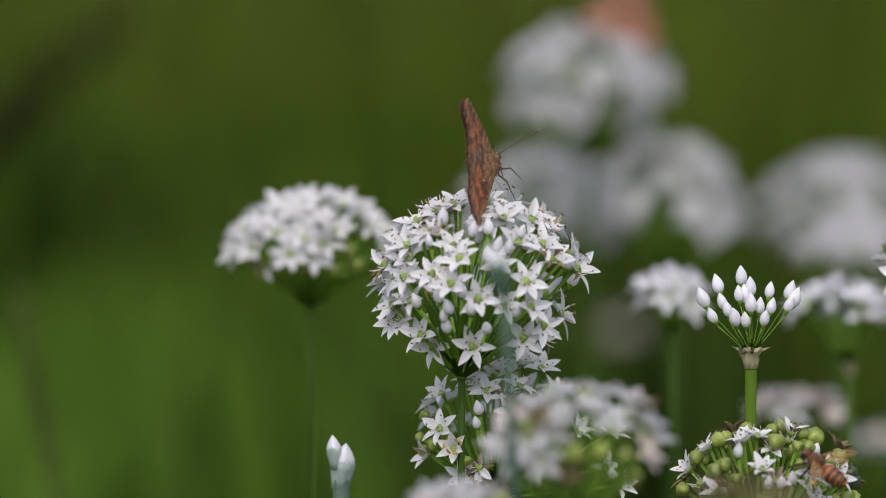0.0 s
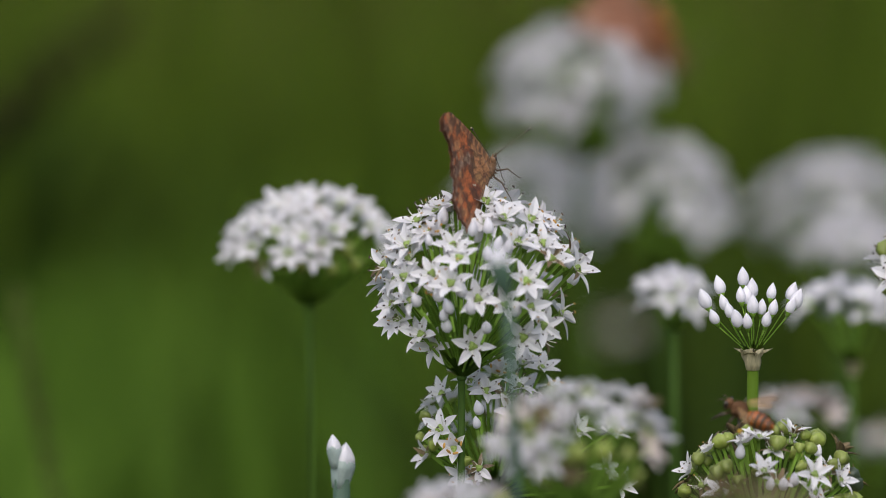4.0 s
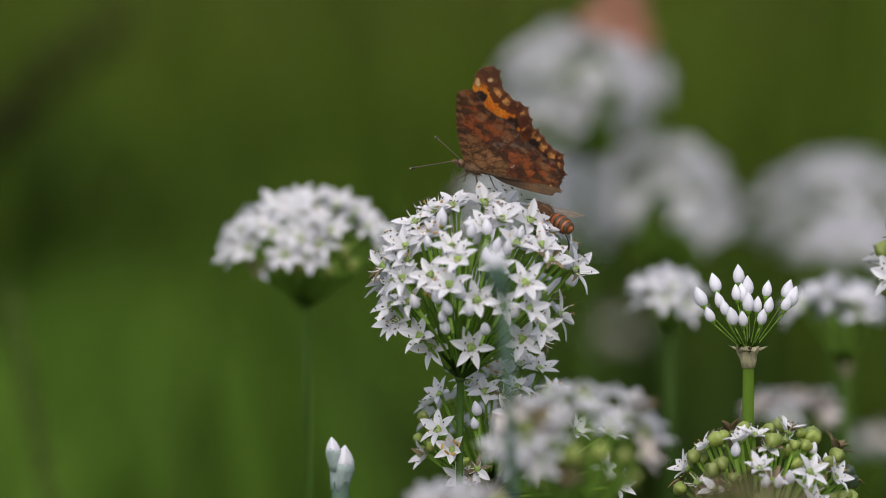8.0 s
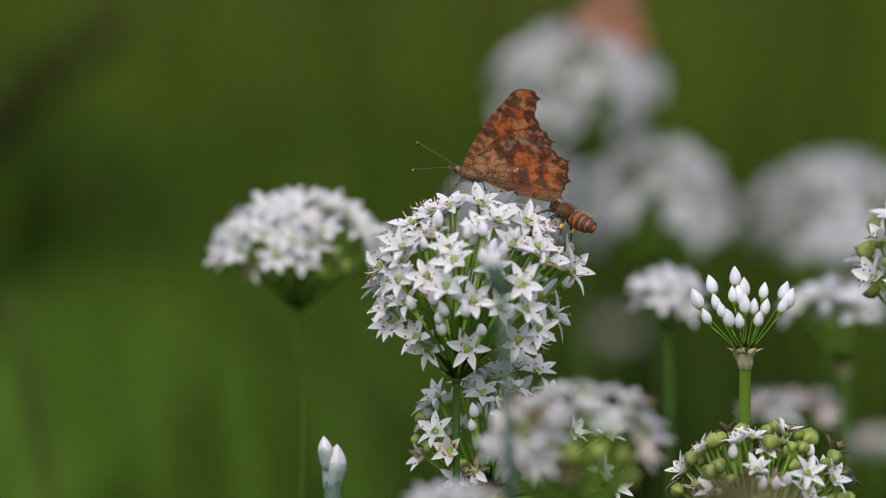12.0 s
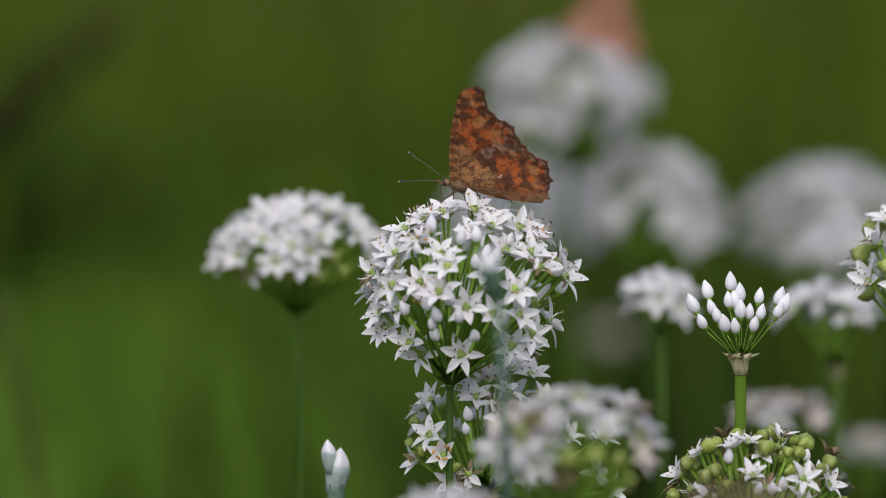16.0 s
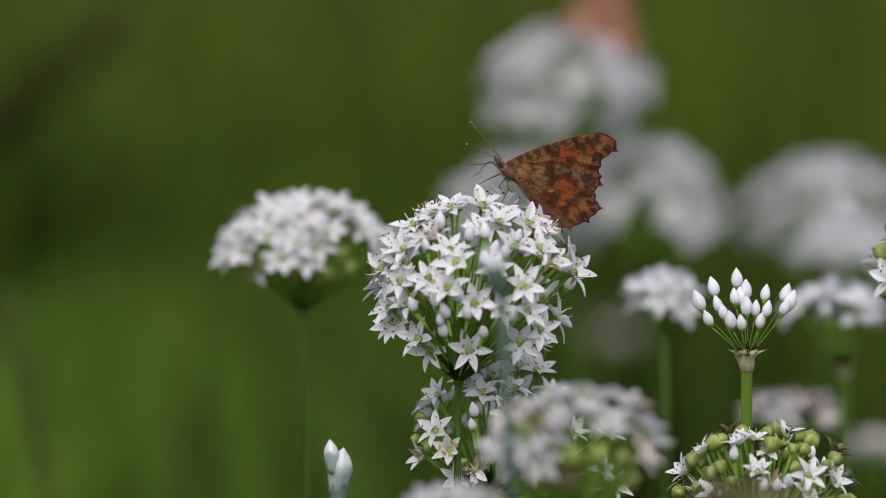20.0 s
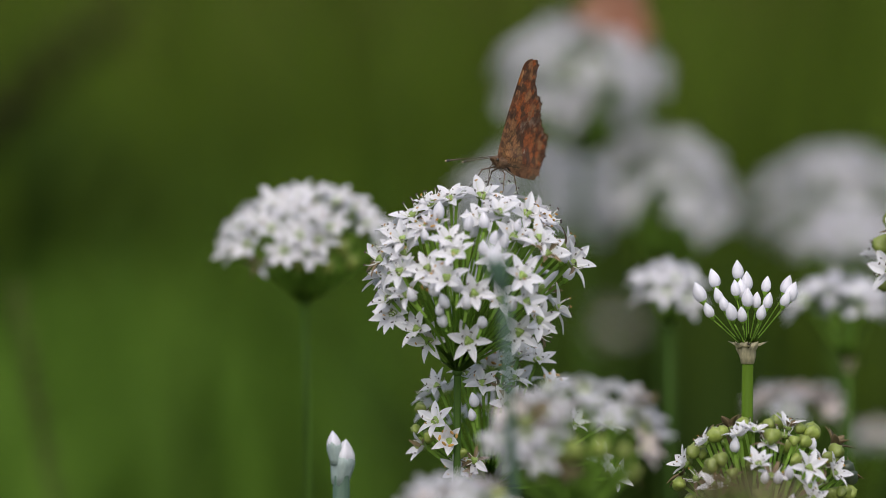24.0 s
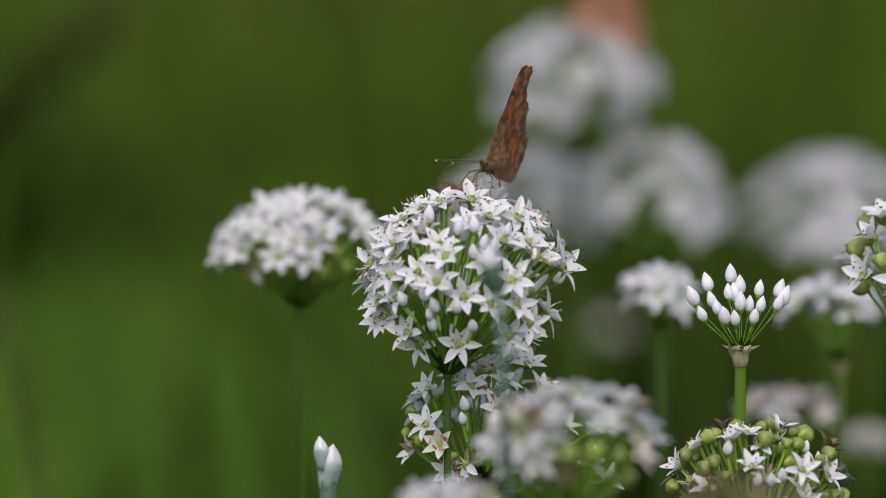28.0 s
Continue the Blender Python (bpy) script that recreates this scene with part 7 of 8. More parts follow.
    walk(PLANTS["wide_back"], [(0.0, pose(0.0349, 0.4176, 0.00000, 0, 0.115)), (0.5, pose(0.0349, 0.4176, 0.00000, 0, 0.092)), (1.0, pose(0.0349, 0.4176, 0.00000, 0, 0.110)), (1.5, pose(0.0349, 0.4176, 0.00000, 0, -0.000)), (2.0, pose(0.0349, 0.4176, 0.00000, 0, -0.028)), (2.5, pose(0.0349, 0.4176, 0.00000, 0, -0.006)), (3.0, pose(0.0349, 0.4176, 0.00000, 0, 0.098)), (3.5, pose(0.0349, 0.4176, -0.00006, 0, -0.083)), (5.5, pose(0.0349, 0.4176, -0.00030, 0, -0.596)), (6.0, pose(0.0349, 0.4176, -0.00040, 0, -0.327)), (6.5, pose(0.0349, 0.4176, -0.00030, 0, -0.298)), (7.0, pose(0.0349, 0.4176, -0.00020, 0, -0.312)), (7.5, pose(0.0349, 0.4176, -0.00025, 0, -0.167)), (8.0, pose(0.0349, 0.4176, -0.00030, 0, -0.020)), (8.5, pose(0.0349, 0.4176, -0.00050, 0, -0.043)), (9.0, pose(0.0349, 0.4176, -0.00070, 0, -0.024)), (9.5, pose(0.0349, 0.4176, -0.00145, 0, -0.130)), (10.0, pose(0.0349, 0.4176, -0.00220, 0, -0.237)), (10.5, pose(0.0349, 0.4176, -0.00155, 0, -0.241)), (11.0, pose(0.0349, 0.4176, -0.00090, 0, -0.078)), (11.5, pose(0.0349, 0.4176, -0.00070, 0, -0.092)), (12.0, pose(0.0349, 0.4176, -0.00050, 0, -0.189)), (12.5, pose(0.0349, 0.4176, 0.00000, 0, -0.332)), (14.5, pose(0.0349, 0.4176, 0.00000, 0, -0.407)), (15.0, pose(0.0349, 0.4176, -0.00030, 0, -0.291)), (15.5, pose(0.0349, 0.4176, -0.00080, 0, -0.062)), (16.0, pose(0.0349, 0.4176, -0.00140, 0, -0.298)), (16.5, pose(0.0349, 0.4176, -0.00090, 0, -0.436)), (17.0, pose(0.0349, 0.4176, -0.00030, 0, -0.389)), (17.5, pose(0.0349, 0.4176, -0.00015, 0, -0.430)), (18.0, pose(0.0349, 0.4176, 0.00000, 0, -0.386)), (18.5, pose(0.0349, 0.4176, 0.00000, 0, -0.545)), (19.0, pose(0.0349, 0.4176, 0.00000, 0, -0.578)), (19.5, pose(0.0349, 0.4176, 0.00000, 0, -0.874)), (20.0, pose(0.0349, 0.4176, 0.00000, 0, -0.632)), (20.5, pose(0.0349, 0.4176, 0.00000, 0, -0.315)), (21.0, pose(0.0349, 0.4176, 0.00000, 0, -0.227)), (21.5, pose(0.0349, 0.4176, 0.00000, 0, -0.264)), (23.5, pose(0.0349, 0.4176, 0.00000, 0, -0.204)), (24.0, pose(0.0349, 0.4176, 0.00000, 0, -0.045)), (24.5, pose(0.0349, 0.4176, 0.00000, 0, -0.064)), (25.0, pose(0.0349, 0.4176, 0.00000, 0, -0.167)), (25.5, pose(0.0349, 0.4176, 0.00000, 0, -0.138)), (26.0, pose(0.0349, 0.4176, 0.00000, 0, -0.152)), (26.5, pose(0.0349, 0.4176, 0.00000, 0, -0.080)), (27.0, pose(0.0349, 0.4176, 0.00000, 0, 0.076)), (27.5, pose(0.0349, 0.4176, 0.00000, 0, 0.020)), (28.0, pose(0.0349, 0.4176, 0.00000, 0, 0.008))])
    walk(PLANTS["right_back"], [(0.0, pose(0.1271, 0.3984, 0.00000, 0, 0.139)), (0.5, pose(0.1271, 0.3984, 0.00000, 0, 0.113)), (1.0, pose(0.1271, 0.3984, 0.00000, 0, 0.127)), (1.5, pose(0.1271, 0.3984, 0.00000, 0, 0.040)), (2.0, pose(0.1271, 0.3984, 0.00000, 0, 0.034)), (2.5, pose(0.1271, 0.3984, 0.00000, 0, 0.053)), (3.0, pose(0.1271, 0.3984, 0.00000, 0, 0.151)), (3.5, pose(0.1271, 0.3984, -0.00006, 0, -0.009)), (5.5, pose(0.1271, 0.3984, -0.00030, 0, -0.440)), (6.0, pose(0.1271, 0.3984, -0.00040, 0, -0.269)), (6.5, pose(0.1271, 0.3984, -0.00030, 0, -0.229)), (7.0, pose(0.1271, 0.3984, -0.00020, 0, -0.232)), (7.5, pose(0.1271, 0.3984, -0.00025, 0, -0.092)), (8.0, pose(0.1271, 0.3984, -0.00030, 0, 0.050)), (8.5, pose(0.1271, 0.3984, -0.00050, 0, 0.023)), (9.0, pose(0.1271, 0.3984, -0.00070, 0, 0.038)), (9.5, pose(0.1271, 0.3984, -0.00145, 0, -0.038)), (10.0, pose(0.1271, 0.3984, -0.00220, 0, -0.114)), (10.5, pose(0.1271, 0.3984, -0.00155, 0, -0.126)), (11.0, pose(0.1271, 0.3984, -0.00090, 0, 0.029)), (11.5, pose(0.1271, 0.3984, -0.00070, 0, 0.026)), (12.0, pose(0.1271, 0.3984, -0.00050, 0, -0.059)), (12.5, pose(0.1271, 0.3984, 0.00000, 0, -0.164)), (14.5, pose(0.1271, 0.3984, 0.00000, 0, -0.282)), (15.0, pose(0.1271, 0.3984, -0.00030, 0, -0.183)), (15.5, pose(0.1271, 0.3984, -0.00080, 0, 0.066)), (16.0, pose(0.1271, 0.3984, -0.00140, 0, -0.087)), (16.5, pose(0.1271, 0.3984, -0.00090, 0, -0.238)), (17.0, pose(0.1271, 0.3984, -0.00030, 0, -0.242)), (17.5, pose(0.1271, 0.3984, -0.00015, 0, -0.308)), (18.0, pose(0.1271, 0.3984, 0.00000, 0, -0.290)), (18.5, pose(0.1271, 0.3984, 0.00000, 0, -0.408)), (19.0, pose(0.1271, 0.3984, 0.00000, 0, -0.400)), (19.5, pose(0.1271, 0.3984, 0.00000, 0, -0.634)), (20.0, pose(0.1271, 0.3984, 0.00000, 0, -0.410)), (20.5, pose(0.1271, 0.3984, 0.00000, 0, -0.184)), (21.0, pose(0.1271, 0.3984, 0.00000, 0, -0.148)), (21.5, pose(0.1271, 0.3984, 0.00000, 0, -0.177)), (23.5, pose(0.1271, 0.3984, 0.00000, 0, -0.096)), (24.0, pose(0.1271, 0.3984, 0.00000, 0, 0.046)), (24.5, pose(0.1271, 0.3984, 0.00000, 0, 0.032)), (25.0, pose(0.1271, 0.3984, 0.00000, 0, -0.067)), (25.5, pose(0.1271, 0.3984, 0.00000, 0, -0.027)), (26.0, pose(0.1271, 0.3984, 0.00000, 0, -0.030)), (26.5, pose(0.1271, 0.3984, 0.00000, 0, 0.052)), (27.0, pose(0.1271, 0.3984, 0.00000, 0, 0.217)), (27.5, pose(0.1271, 0.3984, 0.00000, 0, 0.173)), (28.0, pose(0.1271, 0.3984, 0.00000, 0, 0.172))])
    walk(PLANTS["edge"], [(0.0, pose(0.1120, 0.0169, -0.00000, 0, 1.155)), (0.5, pose(0.1120, 0.0169, -0.00000, 0, 1.022)), (1.0, pose(0.1120, 0.0169, -0.00000, 0, 0.890)), (1.5, pose(0.1120, 0.0169, -0.00000, 0, 0.757)), (2.0, pose(0.1120, 0.0169, -0.00000, 0, 0.783)), (2.5, pose(0.1120, 0.0169, -0.00000, 0, 0.810)), (3.0, pose(0.1120, 0.0169, -0.00000, 0, 0.837)), (3.5, pose(0.1120, 0.0169, -0.00000, 0, 0.860)), (5.5, pose(0.1120, 0.0169, -0.00000, 0, 0.956)), (6.0, pose(0.1120, 0.0169, -0.00000, 0, 0.948)), (6.5, pose(0.1120, 0.0169, -0.00000, 0, 0.940)), (7.0, pose(0.1120, 0.0169, -0.00000, 0, 0.932)), (7.5, pose(0.1120, 0.0169, -0.00000, 0, 0.924)), (8.0, pose(0.1120, 0.0169, -0.00000, 0, 0.916)), (8.5, pose(0.1120, 0.0169, -0.00000, 0, 0.876)), (9.0, pose(0.1120, 0.0169, -0.00000, 0, 0.837)), (9.5, pose(0.1120, 0.0169, -0.00000, 0, 0.797)), (10.0, pose(0.1120, 0.0169, -0.00000, 0, 0.438)), (10.5, pose(0.1120, 0.0169, -0.00000, 0, 0.219)), (11.0, pose(0.1120, 0.0169, -0.00000, 0, 0.000)), (11.5, pose(0.1120, 0.0169, -0.00000, 0, 0.279)), (12.0, pose(0.1120, 0.0169, -0.00000, 0, 0.359)), (12.5, pose(0.1120, 0.0169, -0.00000, 0, 0.438)), (14.5, pose(0.1120, 0.0169, -0.00000, 0, 0.598)), (15.0, pose(0.1120, 0.0169, -0.00000, 0, 0.677)), (15.5, pose(0.1120, 0.0169, -0.00000, 0, 0.359)), (16.0, pose(0.1120, 0.0169, -0.00000, 0, 0.398)), (16.5, pose(0.1120, 0.0169, -0.00000, 0, 0.498)), (17.0, pose(0.1120, 0.0169, -0.00000, 0, 0.598)), (17.5, pose(0.1120, 0.0169, -0.00000, 0, 0.677)), (18.0, pose(0.1120, 0.0169, -0.00000, 0, 0.757)), (18.5, pose(0.1120, 0.0169, -0.00000, 0, 0.807)), (19.0, pose(0.1120, 0.0169, -0.00000, 0, 0.856)), (19.5, pose(0.1120, 0.0169, -0.00000, 0, 0.906)), (20.0, pose(0.1120, 0.0169, -0.00000, 0, 0.956)), (20.5, pose(0.1120, 0.0169, -0.00000, 0, 0.929)), (21.0, pose(0.1120, 0.0169, -0.00000, 0, 0.903)), (21.5, pose(0.1120, 0.0169, -0.00000, 0, 0.876)), (23.5, pose(0.1120, 0.0169, -0.00000, 0, 0.896)), (24.0, pose(0.1120, 0.0169, -0.00000, 0, 0.876)), (24.5, pose(0.1120, 0.0169, -0.00000, 0, 0.856)), (25.0, pose(0.1120, 0.0169, -0.00000, 0, 0.837)), (25.5, pose(0.1120, 0.0169, -0.00000, 0, 0.777)), (26.0, pose(0.1120, 0.0169, -0.00000, 0, 0.717)), (26.5, pose(0.1120, 0.0169, -0.00000, 0, 0.637)), (27.0, pose(0.1120, 0.0169, -0.00000, 0, 0.558)), (27.5, pose(0.1120, 0.0169, -0.00000, 0, 0.418)), (28.0, pose(0.1120, 0.0169, -0.00000, 0, 0.279))])
    walk(PLANTS["grass_stalk"], [(0.0, pose(-0.0818, 0.3150, -0.00025, 0, 0.352)), (0.5, pose(-0.0818, 0.3150, -0.00002, 0, 0.314)), (1.0, pose(-0.0818, 0.3150, 0.00000, 0, 0.428)), (1.5, pose(-0.0818, 0.3150, -0.00000, 0, 0.469)), (2.0, pose(-0.0818, 0.3150, -0.00027, 0, 0.349)), (2.5, pose(-0.0818, 0.3150, -0.00000, 0, 0.469)), (3.0, pose(-0.0818, 0.3150, -0.00025, 0, 0.314)), (3.5, pose(-0.0818, 0.3150, -0.00025, 0, 0.275)), (5.5, pose(-0.0818, 0.3150, -0.00002, 0, 0.079)), (6.0, pose(-0.0818, 0.3150, -0.00002, 0, 0.117)), (6.5, pose(-0.0818, 0.3150, -0.00002, 0, 0.158)), (7.0, pose(-0.0818, 0.3150, -0.00000, 0, 0.117)), (7.5, pose(-0.0818, 0.3150, -0.00025, 0, 0.038)), (8.0, pose(-0.0818, 0.3150, -0.00052, 0, 0.038)), (8.5, pose(-0.0818, 0.3150, -0.00000, 0, 0.041)), (9.0, pose(-0.0818, 0.3150, -0.00027, 0, 0.158)), (9.5, pose(-0.0818, 0.3150, -0.00105, 0, -0.311)), (10.0, pose(-0.0818, 0.3150, -0.00181, 0, -0.273)), (10.5, pose(-0.0818, 0.3150, -0.00052, 0, -0.273)), (11.0, pose(-0.0818, 0.3150, -0.00000, 0, 0.000)), (11.5, pose(-0.0818, 0.3150, -0.00052, 0, -0.117)), (12.0, pose(-0.0818, 0.3150, -0.00027, 0, 0.235)), (12.5, pose(-0.0818, 0.3150, -0.00000, 0, 0.311)), (14.5, pose(-0.0818, 0.3150, -0.00000, 0, 0.038)), (15.0, pose(-0.0818, 0.3150, -0.00002, 0, 0.117)), (15.5, pose(-0.0818, 0.3150, 0.00025, 0, 0.314)), (16.0, pose(-0.0818, 0.3150, -0.00002, 0, 0.117)), (16.5, pose(-0.0818, 0.3150, -0.00000, 0, 0.079)), (17.0, pose(-0.0818, 0.3150, -0.00000, 0, 0.235)), (17.5, pose(-0.0818, 0.3150, 0.00076, 0, 0.275)), (18.0, pose(-0.0818, 0.3150, 0.00051, 0, 0.155)), (18.5, pose(-0.0818, 0.3150, 0.00051, 0, 0.314)), (19.0, pose(-0.0818, 0.3150, 0.00025, 0, 0.314)), (19.5, pose(-0.0818, 0.3150, -0.00000, 0, 0.117)), (20.0, pose(-0.0818, 0.3150, -0.00000, 0, 0.117)), (20.5, pose(-0.0818, 0.3150, -0.00027, 0, -0.235)), (21.0, pose(-0.0818, 0.3150, -0.00025, 0, -0.273)), (21.5, pose(-0.0818, 0.3150, -0.00025, 0, -0.155)), (23.5, pose(-0.0818, 0.3150, -0.00000, 0, 0.469)), (24.0, pose(-0.0818, 0.3150, -0.00025, 0, 0.393)), (24.5, pose(-0.0818, 0.3150, 0.00025, 0, 0.352)), (25.0, pose(-0.0818, 0.3150, 0.00002, 0, 0.196)), (25.5, pose(-0.0818, 0.3150, -0.00027, 0, 0.117)), (26.0, pose(-0.0818, 0.3150, -0.00027, 0, -0.076)), (26.5, pose(-0.0818, 0.3150, -0.00052, 0, 0.041)), (27.0, pose(-0.0818, 0.3150, -0.00052, 0, 0.235)), (27.5, pose(-0.0818, 0.3150, -0.00027, 0, 0.349)), (28.0, pose(-0.0818, 0.3150, -0.00078, 0, 0.196))])
    walk(feeder, [(0.0, pose(0.01093, 0.00163, 0.41867, -7.6, -30.1, 77.5)), (0.5, pose(0.01047, 0.00165, 0.41883, -7.5, -30.5, 77.5)), (1.0, pose(0.01020, 0.00164, 0.41870, -7.3, -30.9, 77.5)), (1.5, pose(0.01028, 0.00166, 0.41895, -7.1, -31.3, 77.5)), (1.7, pose(0.00894, 0.00158, 0.41809, -20.2, -34.5, 72.0)), (2.0, pose(0.00945, 0.00156, 0.41783, -14.7, -33.9, 70.9)), (2.1, pose(0.00976, 0.00155, 0.41770, -12.9, -33.7, 70.5)), (2.5, pose(0.00973, 0.00154, 0.41763, -12.2, -33.8, 70.6)), (3.0, pose(0.00963, 0.00155, 0.41768, -11.4, -33.8, 70.7)), (3.5, pose(0.00954, 0.00156, 0.41786, -11.4, -33.7, 71.8)), (5.5, pose(0.01118, 0.00166, 0.41899, -9.4, -29.3, 75.4)), (5.8, pose(0.01058, 0.00167, 0.41906, -17.6, -22.4, 82.9)), (6.0, pose(0.01019, 0.00163, 0.41864, -16.7, -20.0, 84.4)), (6.1, pose(0.00966, 0.00164, 0.41871, -14.8, -17.4, 90.4)), (6.2, pose(0.00959, 0.00159, 0.41822, -16.9, -27.1, 103.1)), (6.3, pose(0.01026, 0.00170, 0.41938, -18.1, -30.8, 100.9)), (6.5, pose(0.00827, 0.00161, 0.41839, -15.7, -36.0, 105.9)), (6.8, pose(0.00690, 0.00173, 0.41979, -27.3, -25.0, 128.1)), (7.0, pose(0.00654, 0.00182, 0.42079, -21.9, -20.3, 129.8)), (7.1, pose(0.00599, 0.00180, 0.42057, -14.7, -20.1, 129.7)), (7.3, pose(0.00576, 0.00167, 0.41913, -8.9, -15.5, 135.4)), (7.5, pose(0.00558, 0.00160, 0.41824, -19.5, -15.6, 139.5)), (7.8, pose(0.00607, 0.00174, 0.41992, -6.1, -6.9, 142.1)), (8.0, pose(0.00693, 0.00166, 0.41902, -19.2, -10.8, 155.0)), (8.2, pose(0.00692, 0.00169, 0.41928, -22.4, -15.8, 157.7)), (8.5, pose(0.00697, 0.00166, 0.41901, -20.9, -15.6, 156.4)), (9.0, pose(0.00712, 0.00161, 0.41836, -18.4, -15.1, 154.3)), (9.5, pose(0.00714, 0.00159, 0.41786, -21.9, -15.9, 158.1)), (10.0, pose(0.00743, 0.00159, 0.41777, -25.4, -17.6, 161.8)), (10.5, pose(0.00644, 0.00155, 0.41774, -24.8, -10.9, 165.2)), (11.0, pose(0.00550, 0.00150, 0.41712, -24.2, -3.3, 168.6)), (11.5, pose(0.00640, 0.00153, 0.41754, -16.7, -9.5, 167.9)), (11.6, pose(0.00654, 0.00153, 0.41754, -15.2, -10.7, 166.3)), (12.0, pose(0.00688, 0.00154, 0.41764, -14.4, -11.5, 165.3)), (12.5, pose(0.00630, 0.00155, 0.41768, -16.6, -8.4, 169.5)), (14.5, pose(0.00511, 0.00154, 0.41758, -21.6, -4.3, 162.0)), (15.0, pose(0.00574, 0.00153, 0.41665, -22.0, -4.2, 158.5)), (15.5, pose(0.00563, 0.00150, 0.41592, -22.3, -4.1, 155.1)), (16.0, pose(0.00577, 0.00153, 0.41578, -20.1, -3.8, 155.9)), (16.5, pose(0.00524, 0.00154, 0.41665, -18.0, -3.4, 156.8)), (17.0, pose(0.00504, 0.00155, 0.41724, -15.8, -3.1, 157.6)), (17.5, pose(0.00565, 0.00159, 0.41815, -14.5, -4.1, 154.2)), (17.9, pose(0.00564, 0.00160, 0.41828, -13.6, -4.9, 151.5)), (18.0, pose(0.00732, 0.00167, 0.41905, -6.3, -7.2, 147.1)), (18.1, pose(0.00744, 0.00166, 0.41897, 3.1, -10.1, 154.5)), (18.2, pose(0.01296, 0.00172, 0.41968, -21.1, -31.9, 206.0)), (18.5, pose(0.01459, 0.00194, 0.42212, -18.2, -43.0, 199.6)), (19.0, pose(0.01478, 0.00179, 0.42044, -22.3, -36.3, 212.0)), (19.5, pose(0.01503, 0.00171, 0.41958, -30.7, -35.9, 211.7)), (20.0, pose(0.01572, 0.00165, 0.41854, -43.0, -38.0, 209.3)), (20.5, pose(0.01559, 0.00162, 0.41823, -43.5, -38.0, 209.6)), (21.0, pose(0.01559, 0.00163, 0.41834, -43.9, -37.9, 209.9)), (21.5, pose(0.01573, 0.00163, 0.41831, -44.3, -37.8, 210.1)), (23.5, pose(0.01341, 0.00165, 0.41890, -1.9, -9.6, 243.2)), (24.0, pose(0.01357, 0.00166, 0.41900, -8.3, -9.1, 244.8)), (24.5, pose(0.01372, 0.00166, 0.41903, -14.7, -8.5, 246.3)), (25.0, pose(0.01406, 0.00163, 0.41867, -21.1, -7.9, 247.9)), (25.5, pose(0.01370, 0.00165, 0.41881, -20.1, -8.1, 248.5)), (26.0, pose(0.01353, 0.00165, 0.41883, -19.1, -8.2, 249.1)), (26.5, pose(0.01336, 0.00165, 0.41886, -18.1, -8.4, 249.7)), (27.0, pose(0.01258, 0.00166, 0.41895, -17.1, -8.5, 250.4)), (27.5, pose(0.01268, 0.00169, 0.41931, -16.2, -8.6, 251.0)), (28.0, pose(0.01260, 0.00166, 0.41900, -15.2, -8.8, 251.6))])
    wings_walk(feeder_wings, [(0.0, 1, 1, 11), (1.5, 1, 1, 11), (1.7, 1, 1, 16), (2.1, 1, 1, 17), (3.0, 1, 1, 16), (3.5, 1, 1, 16), (5.5, 1, 1, 11), (5.8, 1, 1, 6), (6.0, 1, 1, 6), (6.1, 3, 1, 6), (6.2, 10, 6, 4), (6.3, 22, 17, -6), (6.5, 44, 38, -9), (6.8, 42, 48, -22), (7.0, 56, 44, -17), (7.1, 48, 26, -13), (7.3, 12, 4, -6), (7.5, 1, 1, -8), (7.8, 14, 2, -12), (8.0, 21, 4, -5), (8.2, 1, 1, -3), (9.0, 1, 1, 2), (9.5, 1, 1, -3), (10.0, 1, 1, -9), (10.5, 1, 1, -6), (11.0, 1, 1, -1), (11.6, 1, 1, 16), (12.0, 1, 1, 16), (12.5, 1, 1, 15), (14.5, 1, 1, 0), (15.0, 1, 1, 2), (16.0, 1, 1, 2), (17.0, 1, 1, 2), (17.9, 1, 1, 3), (18.0, 1, 1, 11), (18.1, 1, 1, 10), (18.2, 1, 1, 8), (18.5, 1, 1, 8), (19.0, 1, 1, 12), (20.0, 1, 1, 13), (21.5, 1, 1, 14), (23.5, 1, 1, 4), (25.0, 1, 1, 5), (28.0, 1, 1, 5)])
